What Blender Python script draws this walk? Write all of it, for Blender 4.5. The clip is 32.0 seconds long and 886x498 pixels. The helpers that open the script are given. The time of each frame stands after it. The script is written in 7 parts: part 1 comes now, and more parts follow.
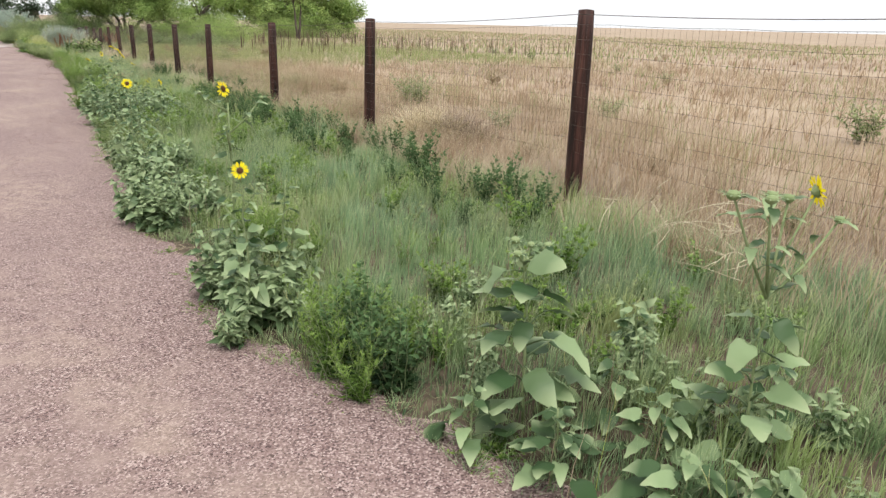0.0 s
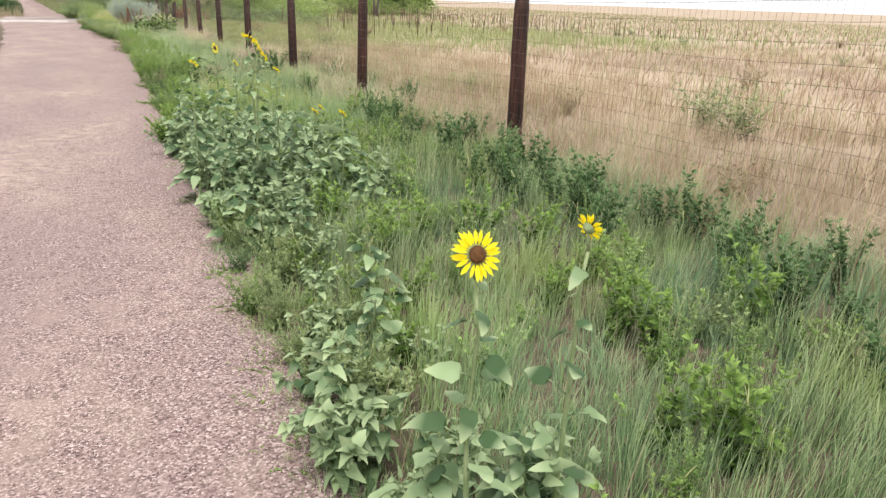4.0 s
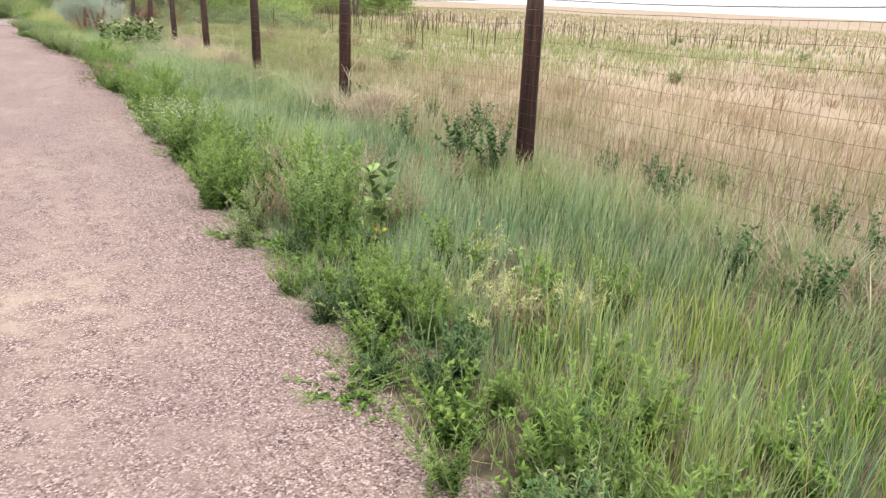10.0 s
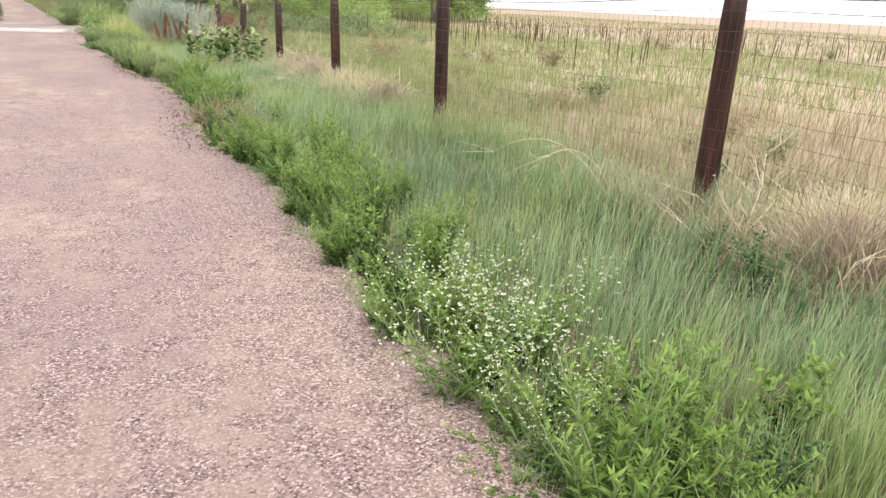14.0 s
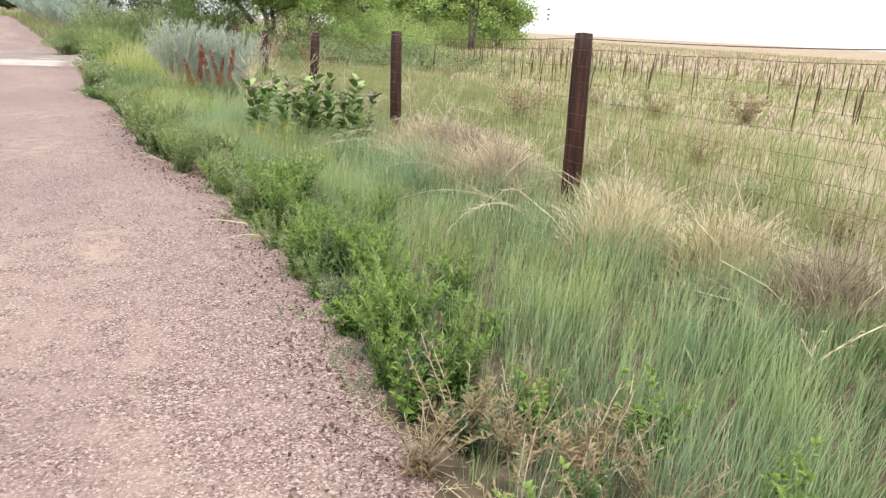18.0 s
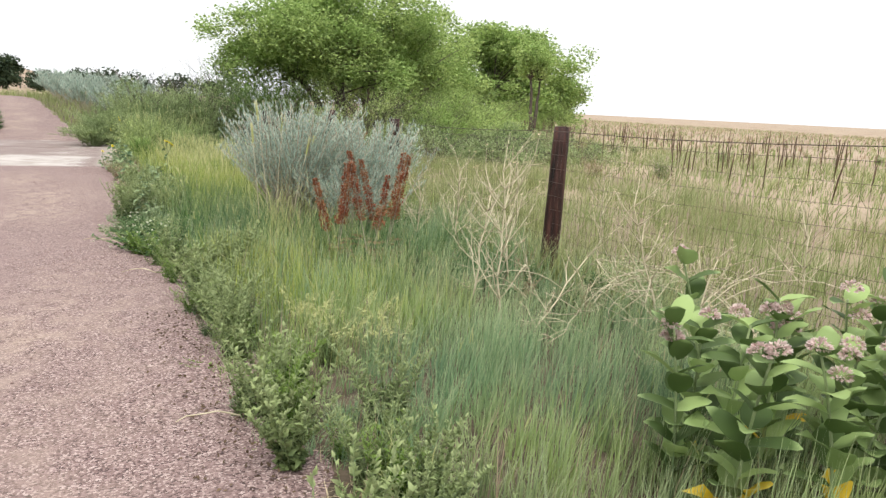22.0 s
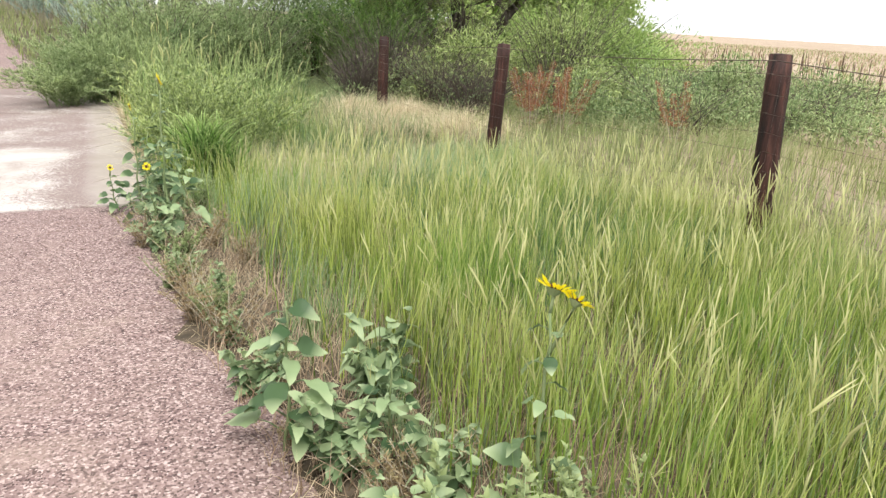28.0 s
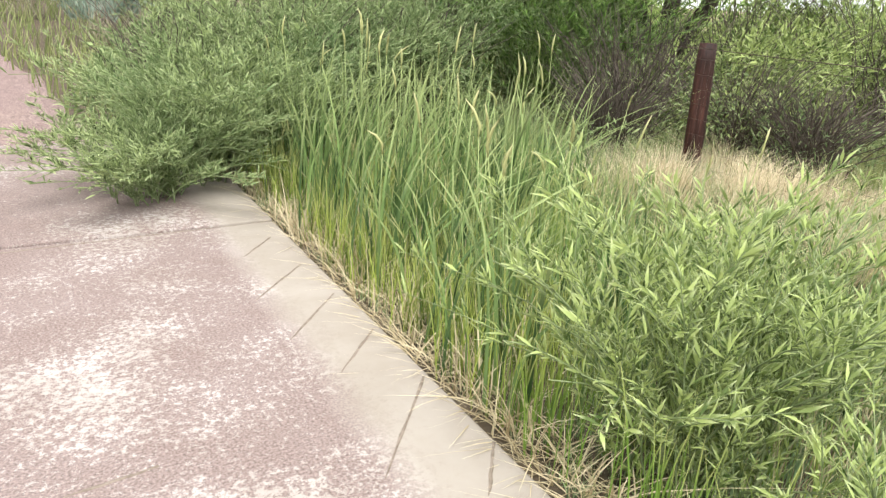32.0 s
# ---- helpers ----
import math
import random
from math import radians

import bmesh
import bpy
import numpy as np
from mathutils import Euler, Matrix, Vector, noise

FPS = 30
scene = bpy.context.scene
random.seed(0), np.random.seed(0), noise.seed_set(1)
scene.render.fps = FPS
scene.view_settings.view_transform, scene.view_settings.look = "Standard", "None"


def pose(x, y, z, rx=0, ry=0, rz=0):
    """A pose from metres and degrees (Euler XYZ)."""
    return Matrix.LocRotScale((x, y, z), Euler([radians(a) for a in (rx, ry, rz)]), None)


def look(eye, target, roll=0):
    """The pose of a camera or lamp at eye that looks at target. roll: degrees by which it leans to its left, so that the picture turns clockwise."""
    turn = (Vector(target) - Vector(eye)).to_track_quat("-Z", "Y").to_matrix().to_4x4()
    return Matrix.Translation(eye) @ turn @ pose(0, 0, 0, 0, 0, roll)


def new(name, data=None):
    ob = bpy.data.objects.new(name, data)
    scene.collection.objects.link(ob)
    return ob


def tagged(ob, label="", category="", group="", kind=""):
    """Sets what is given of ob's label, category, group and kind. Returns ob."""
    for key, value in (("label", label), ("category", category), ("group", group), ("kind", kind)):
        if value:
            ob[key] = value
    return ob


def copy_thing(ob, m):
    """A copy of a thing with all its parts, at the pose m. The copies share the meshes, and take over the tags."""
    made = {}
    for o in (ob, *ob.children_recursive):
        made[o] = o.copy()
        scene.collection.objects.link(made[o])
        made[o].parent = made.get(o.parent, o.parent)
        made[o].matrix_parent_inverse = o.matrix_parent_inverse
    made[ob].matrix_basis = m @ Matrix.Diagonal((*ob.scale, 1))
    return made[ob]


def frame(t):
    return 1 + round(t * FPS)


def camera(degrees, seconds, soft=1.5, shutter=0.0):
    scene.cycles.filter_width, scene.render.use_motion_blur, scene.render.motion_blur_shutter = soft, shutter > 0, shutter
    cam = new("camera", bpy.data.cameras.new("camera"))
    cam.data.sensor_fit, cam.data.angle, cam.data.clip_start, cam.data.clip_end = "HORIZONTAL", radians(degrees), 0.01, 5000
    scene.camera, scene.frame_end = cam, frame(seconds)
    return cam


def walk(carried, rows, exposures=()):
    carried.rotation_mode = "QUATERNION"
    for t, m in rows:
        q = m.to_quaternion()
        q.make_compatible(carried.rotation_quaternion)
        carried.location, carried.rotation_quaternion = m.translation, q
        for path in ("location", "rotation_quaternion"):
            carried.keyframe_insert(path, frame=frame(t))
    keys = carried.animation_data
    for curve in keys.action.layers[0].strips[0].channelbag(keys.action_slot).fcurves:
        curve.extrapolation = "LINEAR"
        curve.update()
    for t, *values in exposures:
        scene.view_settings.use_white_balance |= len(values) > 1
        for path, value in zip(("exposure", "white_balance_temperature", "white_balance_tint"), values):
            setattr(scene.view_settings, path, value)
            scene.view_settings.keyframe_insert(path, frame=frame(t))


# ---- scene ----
cam = camera(64.0, 32.0, soft=1.4)
PATH = [
    (0.0, pose(-0.094, 0.090, 1.460, 72.37, -1.28, -30.42)),
    (0.5, pose(-0.043, 0.975, 1.432, 72.28, -1.27, -30.23)),
    (1.0, pose(-0.004, 1.832, 1.402, 72.13, -1.39, -29.73)),
    (1.5, pose(0.050, 2.637, 1.360, 71.67, -1.38, -28.68)),
    (2.0, pose(0.100, 3.449, 1.346, 71.32, -1.47, -28.24)),
    (2.5, pose(0.100, 4.311, 1.347, 70.96, -1.67, -28.04)),
    (3.0, pose(0.123, 5.192, 1.347, 70.82, -1.92, -26.99)),
    (3.5, pose(0.180, 6.080, 1.308, 70.70, -1.79, -25.73)),
    (5.5, pose(0.269, 9.144, 1.276, 70.64, -1.84, -28.19)),
    (6.0, pose(0.289, 9.885, 1.273, 70.83, -1.82, -28.68)),
    (6.5, pose(0.302, 10.564, 1.270, 70.74, -1.99, -28.95)),
    (7.0, pose(0.305, 11.236, 1.254, 70.74, -2.06, -29.11)),
    (7.5, pose(0.292, 11.912, 1.251, 70.74, -2.15, -29.33)),
    (8.0, pose(0.273, 12.566, 1.255, 70.69, -2.28, -29.48)),
    (8.5, pose(0.230, 13.258, 1.229, 70.81, -2.37, -29.67)),
    (9.0, pose(0.192, 13.916, 1.229, 70.80, -2.45, -29.78)),
    (9.5, pose(0.131, 14.608, 1.230, 70.70, -2.40, -29.99)),
    (10.0, pose(0.074, 15.249, 1.210, 70.72, -2.41, -30.21)),
    (10.5, pose(0.069, 15.807, 1.199, 70.82, -2.47, -30.33)),
    (11.0, pose(0.032, 16.420, 1.162, 70.72, -2.48, -30.53)),
    (11.5, pose(-0.003, 17.087, 1.138, 70.77, -2.42, -30.68)),
    (12.0, pose(-0.003, 17.749, 1.148, 70.81, -2.57, -30.50)),
    (12.5, pose(-0.006, 18.315, 1.163, 70.71, -2.53, -29.56)),
    (13.0, pose(0.022, 19.012, 1.118, 70.99, -2.62, -28.33)),
    (13.5, pose(0.089, 19.700, 1.098, 70.94, -2.65, -26.96)),
    (15.5, pose(0.315, 22.751, 1.086, 71.29, -2.58, -25.24)),
    (16.0, pose(0.343, 23.521, 1.072, 71.34, -2.75, -25.08)),
    (16.5, pose(0.363, 24.270, 1.095, 71.29, -2.83, -25.31)),
    (17.0, pose(0.391, 25.094, 1.085, 71.51, -2.94, -25.46)),
    (17.5, pose(0.391, 25.914, 1.082, 72.03, -2.91, -25.60)),
    (18.0, pose(0.401, 26.735, 1.075, 72.69, -2.88, -25.68)),
    (18.5, pose(0.438, 27.606, 1.073, 73.50, -2.98, -25.80)),
    (19.0, pose(0.430, 28.385, 1.077, 74.13, -2.90, -25.90)),
    (19.5, pose(0.400, 29.170, 1.072, 75.02, -2.97, -26.14)),
    (20.0, pose(0.331, 29.992, 1.061, 75.89, -2.93, -26.28)),
    (20.5, pose(0.290, 30.797, 1.063, 76.60, -2.89, -25.53)),
    (21.0, pose(0.314, 31.629, 1.052, 77.55, -2.93, -24.71)),
    (21.5, pose(0.330, 32.423, 1.035, 78.30, -2.73, -24.44)),
    (22.0, pose(0.336, 33.193, 1.014, 78.70, -2.75, -24.34)),
    (22.5, pose(0.319, 33.927, 1.010, 78.72, -2.62, -24.50)),
    (23.0, pose(0.259, 34.773, 0.972, 78.74, -2.64, -24.67)),
    (23.5, pose(0.181, 35.482, 0.985, 78.78, -2.72, -25.11)),
    (24.0, pose(0.123, 36.183, 0.999, 78.73, -2.84, -25.26)),
    (24.5, pose(0.066, 36.949, 0.984, 78.72, -2.80, -25.35)),
    (25.0, pose(0.048, 37.625, 0.994, 78.62, -2.98, -23.69)),
    (25.5, pose(-0.013, 38.373, 0.980, 78.43, -2.91, -19.59)),
    (26.0, pose(-0.029, 39.171, 0.953, 77.96, -2.80, -18.34)),
    (26.5, pose(-0.058, 39.982, 0.967, 76.56, -2.67, -18.35)),
    (28.5, pose(0.002, 42.842, 0.962, 71.20, -3.24, -29.41)),
    (29.0, pose(-0.051, 43.533, 0.937, 70.81, -2.98, -31.71)),
    (29.5, pose(-0.132, 44.155, 0.933, 70.79, -2.80, -32.71)),
    (30.0, pose(-0.197, 44.810, 0.920, 70.75, -2.93, -32.25)),
    (30.5, pose(-0.276, 45.508, 0.928, 70.61, -2.77, -31.17)),
    (31.0, pose(-0.384, 46.257, 0.913, 70.72, -2.86, -30.62)),
    (31.5, pose(-0.560, 47.063, 0.919, 70.56, -2.83, -30.78)),
    (32.0, pose(-0.712, 47.676, 0.951, 70.29, -2.93, -29.00)),
]
EXPOSURES = [(0, 0.32), (1, 0.4), (2, 0.6), (3.5, 0.6), (6, 0.58), (10, 0.64), (13, 0.69), (17, 0.69), (19, 0.6), (20, 0.62), (20.6, 0.34), (21, 0.2), (22, 0.42), (23, 0.38), (24, 0.24), (25, 0.2), (26, 0.1), (28.5, 0.84), (30, 0.91), (32, 0.89)]
walk(cam, PATH, EXPOSURES)

# ---- light ----
SUN_EL, SUN_AZ = radians(66), radians(200)
world = bpy.data.worlds.new("overcast_sky")
scene.world = world
world.use_nodes = True
wn, wl = world.node_tree.nodes, world.node_tree.links
sky = wn.new("ShaderNodeTexSky")
sky.sky_type = "NISHITA"
sky.sun_disc = False
sky.sun_elevation, sky.sun_rotation = SUN_EL, SUN_AZ
sky.dust_density = 4.0
hue = wn.new("ShaderNodeHueSaturation")
hue.inputs["Saturation"].default_value = 0.12
wl.new(sky.outputs[0], hue.inputs["Color"])
cloud = wn.new("ShaderNodeMix")
cloud.data_type = "RGBA"
cloud.inputs[0].default_value = 0.9
cloud.inputs[7].default_value = (7.4, 7.5, 7.7, 1)
wl.new(hue.outputs[0], cloud.inputs[6])
wl.new(cloud.outputs[2], wn["Background"].inputs["Color"])
wn["Background"].inputs["Strength"].default_value = 0.128
sun = new("sun", bpy.data.lights.new("sun", "SUN"))
sun.data.energy, sun.data.angle, sun.data.color = 2.4, radians(35), (1.0, 0.97, 0.92)
sun.matrix_world = look((0, 0, 0), (-math.cos(SUN_EL) * math.sin(SUN_AZ), -math.cos(SUN_EL) * math.cos(SUN_AZ), -math.sin(SUN_EL)))


# ---- materials ----
def mat(name, rough=0.8):
    m = bpy.data.materials.new(name)
    m.use_nodes = True
    m.node_tree.nodes["Principled BSDF"].inputs["Roughness"].default_value = rough
    m.node_tree.nodes["Principled BSDF"].inputs["Specular IOR Level"].default_value = 0.25
    return m, m.node_tree.nodes, m.node_tree.links, m.node_tree.nodes["Principled BSDF"]


def ramp(nodes, stops):
    r = nodes.new("ShaderNodeValToRGB")
    el = r.color_ramp.elements
    while len(el) < len(stops):
        el.new(0.5)
    for e, (p, c) in zip(el, stops):
        e.position, e.color = p, (*c, 1)
    return r


def noise_tex(nodes, links, scale, detail=3.0, stretch=None, rough=0.55):
    n = nodes.new("ShaderNodeTexNoise")
    n.inputs["Scale"].default_value, n.inputs["Detail"].default_value, n.inputs["Roughness"].default_value = scale, detail, rough
    g = nodes.new("ShaderNodeNewGeometry")
    src = g.outputs["Position"]
    if stretch:
        mp = nodes.new("ShaderNodeMapping")
        mp.inputs["Scale"].default_value = stretch
        links.new(src, mp.inputs["Vector"])
        src = mp.outputs["Vector"]
    links.new(src, n.inputs["Vector"])
    return n


def mixc(nodes, links, fac, a, b, kind="MIX"):
    m = nodes.new("ShaderNodeMix")
    m.data_type, m.blend_type = "RGBA", kind
    for i, v in ((0, fac), (6, a), (7, b)):
        if isinstance(v, (int, float)):
            m.inputs[i].default_value = v
        elif isinstance(v, tuple):
            m.inputs[i].default_value = (*v, 1)
        else:
            links.new(v, m.inputs[i])
    return m.outputs[2]


def bump(nodes, links, height, strength, dist, bsdf):
    b = nodes.new("ShaderNodeBump")
    b.inputs["Strength"].default_value, b.inputs["Distance"].default_value = strength, dist
    links.new(height, b.inputs["Height"])
    links.new(b.outputs[0], bsdf.inputs["Normal"])


def leafy(name, low, high, tip, patch=None, patch_scale=0.7, thin=0.28, tip_from=0.55, rough=0.7, more=()):
    """Foliage: colour varies from leaf to leaf (uv u), towards the tip (uv v) and over patches of ground."""
    m, n, l, b = mat(name, rough)
    uv = n.new("ShaderNodeUVMap")
    sep = n.new("ShaderNodeSeparateXYZ")
    l.new(uv.outputs[0], sep.inputs[0])
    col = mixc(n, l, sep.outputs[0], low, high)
    if patch:
        pn = noise_tex(n, l, patch_scale, 3)
        pr = ramp(n, [(0.42, (0, 0, 0)), (0.6, (1, 1, 1))])
        l.new(pn.outputs["Fac"], pr.inputs[0])
        col = mixc(n, l, pr.outputs[0], col, patch)
    for k, (tone, scale, share) in enumerate(more):
        at = n.new("ShaderNodeMapping")
        at.inputs["Location"].default_value = (17.3 * (k + 1), 5.1 * k, 3.7)
        l.new(n.new("ShaderNodeNewGeometry").outputs["Position"], at.inputs["Vector"])
        pn = n.new("ShaderNodeTexNoise")
        pn.inputs["Scale"].default_value = scale
        pn.inputs["Detail"].default_value = 4.0
        l.new(at.outputs[0], pn.inputs["Vector"])
        pr = ramp(n, [(0.5, (0, 0, 0)), (0.62, (share, share, share))])
        l.new(pn.outputs["Fac"], pr.inputs[0])
        col = mixc(n, l, pr.outputs[0], col, tone)
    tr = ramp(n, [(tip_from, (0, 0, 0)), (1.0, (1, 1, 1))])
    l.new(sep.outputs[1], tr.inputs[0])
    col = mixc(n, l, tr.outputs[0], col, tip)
    l.new(col, b.inputs["Base Color"])
    t = n.new("ShaderNodeBsdfTranslucent")
    l.new(col, t.inputs["Color"])
    mx = n.new("ShaderNodeMixShader")
    mx.inputs[0].default_value = thin
    l.new(b.outputs[0], mx.inputs[1])
    l.new(t.outputs[0], mx.inputs[2])
    l.new(mx.outputs[0], n["Material Output"].inputs["Surface"])
    return m


def plain(name, col, col2, scale, rough=0.8, stretch=None, bump_d=0.0, metal=0.0):
    m, n, l, b = mat(name, rough)
    t = noise_tex(n, l, scale, 5, stretch)
    r = ramp(n, [(0.3, col), (0.7, col2)])
    l.new(t.outputs["Fac"], r.inputs[0])
    l.new(r.outputs[0], b.inputs["Base Color"])
    b.inputs["Metallic"].default_value = metal
    if bump_d:
        bump(n, l, t.outputs["Fac"], 0.7, bump_d, b)
    return m


def gravel_material():
    m, n, l, b = mat("crushed_granite", 0.9)
    v = n.new("ShaderNodeTexVoronoi")
    v.inputs["Scale"].default_value = 135
    g = n.new("ShaderNodeNewGeometry")
    l.new(g.outputs["Position"], v.inputs["Vector"])
    sp = n.new("ShaderNodeSeparateColor")
    l.new(v.outputs["Color"], sp.inputs[0])
    grain = ramp(n, [(0.0, (0.04, 0.024, 0.023)), (0.3, (0.165, 0.108, 0.102)), (0.75, (0.275, 0.195, 0.182)), (1.0, (0.50, 0.40, 0.37))])
    l.new(sp.outputs[0], grain.inputs[0])
    big = noise_tex(n, l, 1.0, 5, (1.0, 0.5, 1.0), 0.6)
    br = ramp(n, [(0.34, (0.225, 0.162, 0.152)), (0.50, (0.30, 0.225, 0.195)), (0.68, (0.42, 0.33, 0.262))])
    l.new(big.outputs["Fac"], br.inputs[0])
    mid = noise_tex(n, l, 7, 5)
    mr = ramp(n, [(0.38, (0.1, 0.1, 0.1)), (0.68, (0.8, 0.8, 0.8))])
    l.new(mid.outputs["Fac"], mr.inputs[0])
    # loose and coarse beside the verge, trodden and sandy further in
    uv = n.new("ShaderNodeUVMap")
    sep = n.new("ShaderNodeSeparateXYZ")
    l.new(uv.outputs[0], sep.inputs[0])
    wave = noise_tex(n, l, 0.9, 3)
    reach = n.new("ShaderNodeMath")
    reach.operation = "MULTIPLY_ADD"
    reach.inputs[1].default_value = 1.3
    l.new(wave.outputs["Fac"], reach.inputs[0])
    l.new(sep.outputs[0], reach.inputs[2])
    tread = n.new("ShaderNodeMapRange")
    tread.inputs["From Min"].default_value, tread.inputs["From Max"].default_value = 0.9, 1.75
    tread.inputs["To Min"].default_value, tread.inputs["To Max"].default_value = 0.22, 1.0
    l.new(reach.outputs[0], tread.inputs["Value"])
    fac = n.new("ShaderNodeMath")
    fac.operation = "MULTIPLY"
    l.new(mr.outputs[0], fac.inputs[0])
    l.new(tread.outputs[0], fac.inputs[1])
    col = mixc(n, l, fac.outputs[0], grain.outputs[0], br.outputs[0])
    l.new(col, b.inputs["Base Color"])
    fine = noise_tex(n, l, 160, 2)
    bump(n, l, fine.outputs["Fac"], 0.6, 0.006, b)
    return m


def concrete_material():
    """Worn concrete: whitish where it is swept, brown-pink grit lying on it, a smooth tan margin along its edge."""
    m, n, l, b = mat("stained_concrete", 0.85)
    base = noise_tex(n, l, 2.6, 7, None, 0.65)
    r = ramp(n, [(0.30, (0.30, 0.255, 0.225)), (0.46, (0.39, 0.35, 0.32)), (0.62, (0.49, 0.45, 0.425))])
    l.new(base.outputs["Fac"], r.inputs[0])
    g = n.new("ShaderNodeNewGeometry")
    s = n.new("ShaderNodeSeparateXYZ")
    l.new(g.outputs["Position"], s.inputs[0])
    sand = noise_tex(n, l, 1.15, 5, None, 0.62)
    warp = n.new("ShaderNodeMath")
    warp.operation = "MULTIPLY_ADD"
    warp.inputs[1].default_value = 0.35
    l.new(sand.outputs["Fac"], warp.inputs[0])
    l.new(s.outputs[0], warp.inputs[2])
    margin = n.new("ShaderNodeMapRange")
    margin.inputs["From Min"].default_value, margin.inputs["From Max"].default_value = 0.14, 0.26
    l.new(warp.outputs[0], margin.inputs["Value"])
    edge_tone = mixc(n, l, 0.3, (0.285, 0.25, 0.205), r.outputs[0])
    tan = mixc(n, l, margin.outputs[0], r.outputs[0], edge_tone)
    fine = noise_tex(n, l, 38, 8, None, 0.85)
    add = n.new("ShaderNodeMath")
    add.operation = "MULTIPLY_ADD"
    add.inputs[1].default_value = 1.7
    l.new(fine.outputs["Fac"], add.inputs[0])
    band = n.new("ShaderNodeMapRange")
    band.inputs["From Min"].default_value, band.inputs["From Max"].default_value = -0.34, -0.02
    band.inputs["To Min"].default_value, band.inputs["To Max"].default_value = -0.16, 0.12
    l.new(s.outputs[0], band.inputs["Value"])
    swept = n.new("ShaderNodeMapRange")
    swept.inputs["From Min"].default_value, swept.inputs["From Max"].default_value = 49.05, 49.35
    swept.inputs["To Min"].default_value, swept.inputs["To Max"].default_value = -0.18, 0.15
    l.new(s.outputs[1], swept.inputs["Value"])
    lie = n.new("ShaderNodeMath")
    lie.operation = "MAXIMUM"
    l.new(band.outputs[0], lie.inputs[0])
    l.new(swept.outputs[0], lie.inputs[1])
    clear = n.new("ShaderNodeMapRange")
    clear.inputs["From Min"].default_value, clear.inputs["From Max"].default_value = 0.04, 0.2
    clear.inputs["To Min"].default_value, clear.inputs["To Max"].default_value = 0.3, 0.05
    l.new(s.outputs[0], clear.inputs["Value"])
    heap = n.new("ShaderNodeMath")
    heap.operation = "MULTIPLY_ADD"
    heap.inputs[1].default_value = 1.0
    l.new(sand.outputs["Fac"], heap.inputs[0])
    l.new(lie.outputs[0], heap.inputs[2])
    front = n.new("ShaderNodeMath")
    l.new(heap.outputs[0], front.inputs[0])
    l.new(clear.outputs[0], front.inputs[1])
    l.new(front.outputs[0], add.inputs[2])
    shift = n.new("ShaderNodeMath")
    shift.inputs[1].default_value = -0.73
    l.new(add.outputs[0], shift.inputs[0])
    mask = ramp(n, [(0.90, (0, 0, 0)), (1.02, (0.85, 0.85, 0.85))])
    l.new(shift.outputs[0], mask.inputs[0])
    less = n.new("ShaderNodeMath")
    less.operation = "MULTIPLY_ADD"
    less.inputs[1].default_value, less.inputs[2].default_value = -0.8, 1.0
    l.new(margin.outputs[0], less.inputs[0])
    fac = n.new("ShaderNodeMath")
    fac.operation = "MULTIPLY"
    l.new(mask.outputs[0], fac.inputs[0])
    l.new(less.outputs[0], fac.inputs[1])
    speck = noise_tex(n, l, 120, 3)
    grit = ramp(n, [(0.35, (0.10, 0.066, 0.062)), (0.65, (0.29, 0.215, 0.195))])
    l.new(speck.outputs["Fac"], grit.inputs[0])
    l.new(mixc(n, l, fac.outputs[0], tan, grit.outputs[0]), b.inputs["Base Color"])
    bump(n, l, fine.outputs["Fac"], 0.35, 0.003, b)
    return m


def ground_material():
    """Bare soil with thatch near by, dry prairie further out."""
    m, n, l, b = mat("prairie_soil", 0.95)
    t = noise_tex(n, l, 14, 6)
    soil = ramp(n, [(0.3, (0.045, 0.036, 0.024)), (0.7, (0.15, 0.115, 0.08))])
    l.new(t.outputs["Fac"], soil.inputs[0])
    p = noise_tex(n, l, 0.16, 7, (1.0, 1.0, 1.0), 0.68)
    field = ramp(n, [(0.30, (0.17, 0.12, 0.085)), (0.44, (0.31, 0.235, 0.17)), (0.58, (0.40, 0.315, 0.23)), (0.72, (0.25, 0.22, 0.13))])
    l.new(p.outputs["Fac"], field.inputs[0])
    g = n.new("ShaderNodeNewGeometry")
    s = n.new("ShaderNodeSeparateXYZ")
    l.new(g.outputs["Position"], s.inputs[0])
    x = ramp(n, [(0.0, (0, 0, 0)), (1.0, (1, 1, 1))])
    mr = n.new("ShaderNodeMapRange")
    mr.inputs["From Min"].default_value, mr.inputs["From Max"].default_value = 2.6, 7.0
    off = n.new("ShaderNodeMath")
    off.operation = "SUBTRACT"
    off.inputs[1].default_value = 0.3
    away = n.new("ShaderNodeMath")
    away.operation = "ABSOLUTE"
    l.new(s.outputs[0], off.inputs[0])
    l.new(off.outputs[0], away.inputs[0])
    l.new(away.outputs[0], mr.inputs["Value"])
    l.new(mr.outputs[0], x.inputs[0])
    l.new(mixc(n, l, x.outputs[0], soil.outputs[0], field.outputs[0]), b.inputs["Base Color"])
    bump(n, l, t.outputs["Fac"], 0.8, 0.03, b)
    return m


def post_material():
    m, n, l, b = mat("stained_post_wood", 0.6)
    t = noise_tex(n, l, 22, 6, (1.0, 1.0, 0.06), 0.7)
    r = ramp(n, [(0.34, (0.006, 0.004, 0.003)), (0.52, (0.042, 0.016, 0.012)), (0.68, (0.10, 0.042, 0.03)), (0.82, (0.24, 0.15, 0.12))])
    l.new(t.outputs["Fac"], r.inputs[0])
    l.new(r.outputs[0], b.inputs["Base Color"])
    bump(n, l, t.outputs["Fac"], 0.9, 0.012, b)
    return m


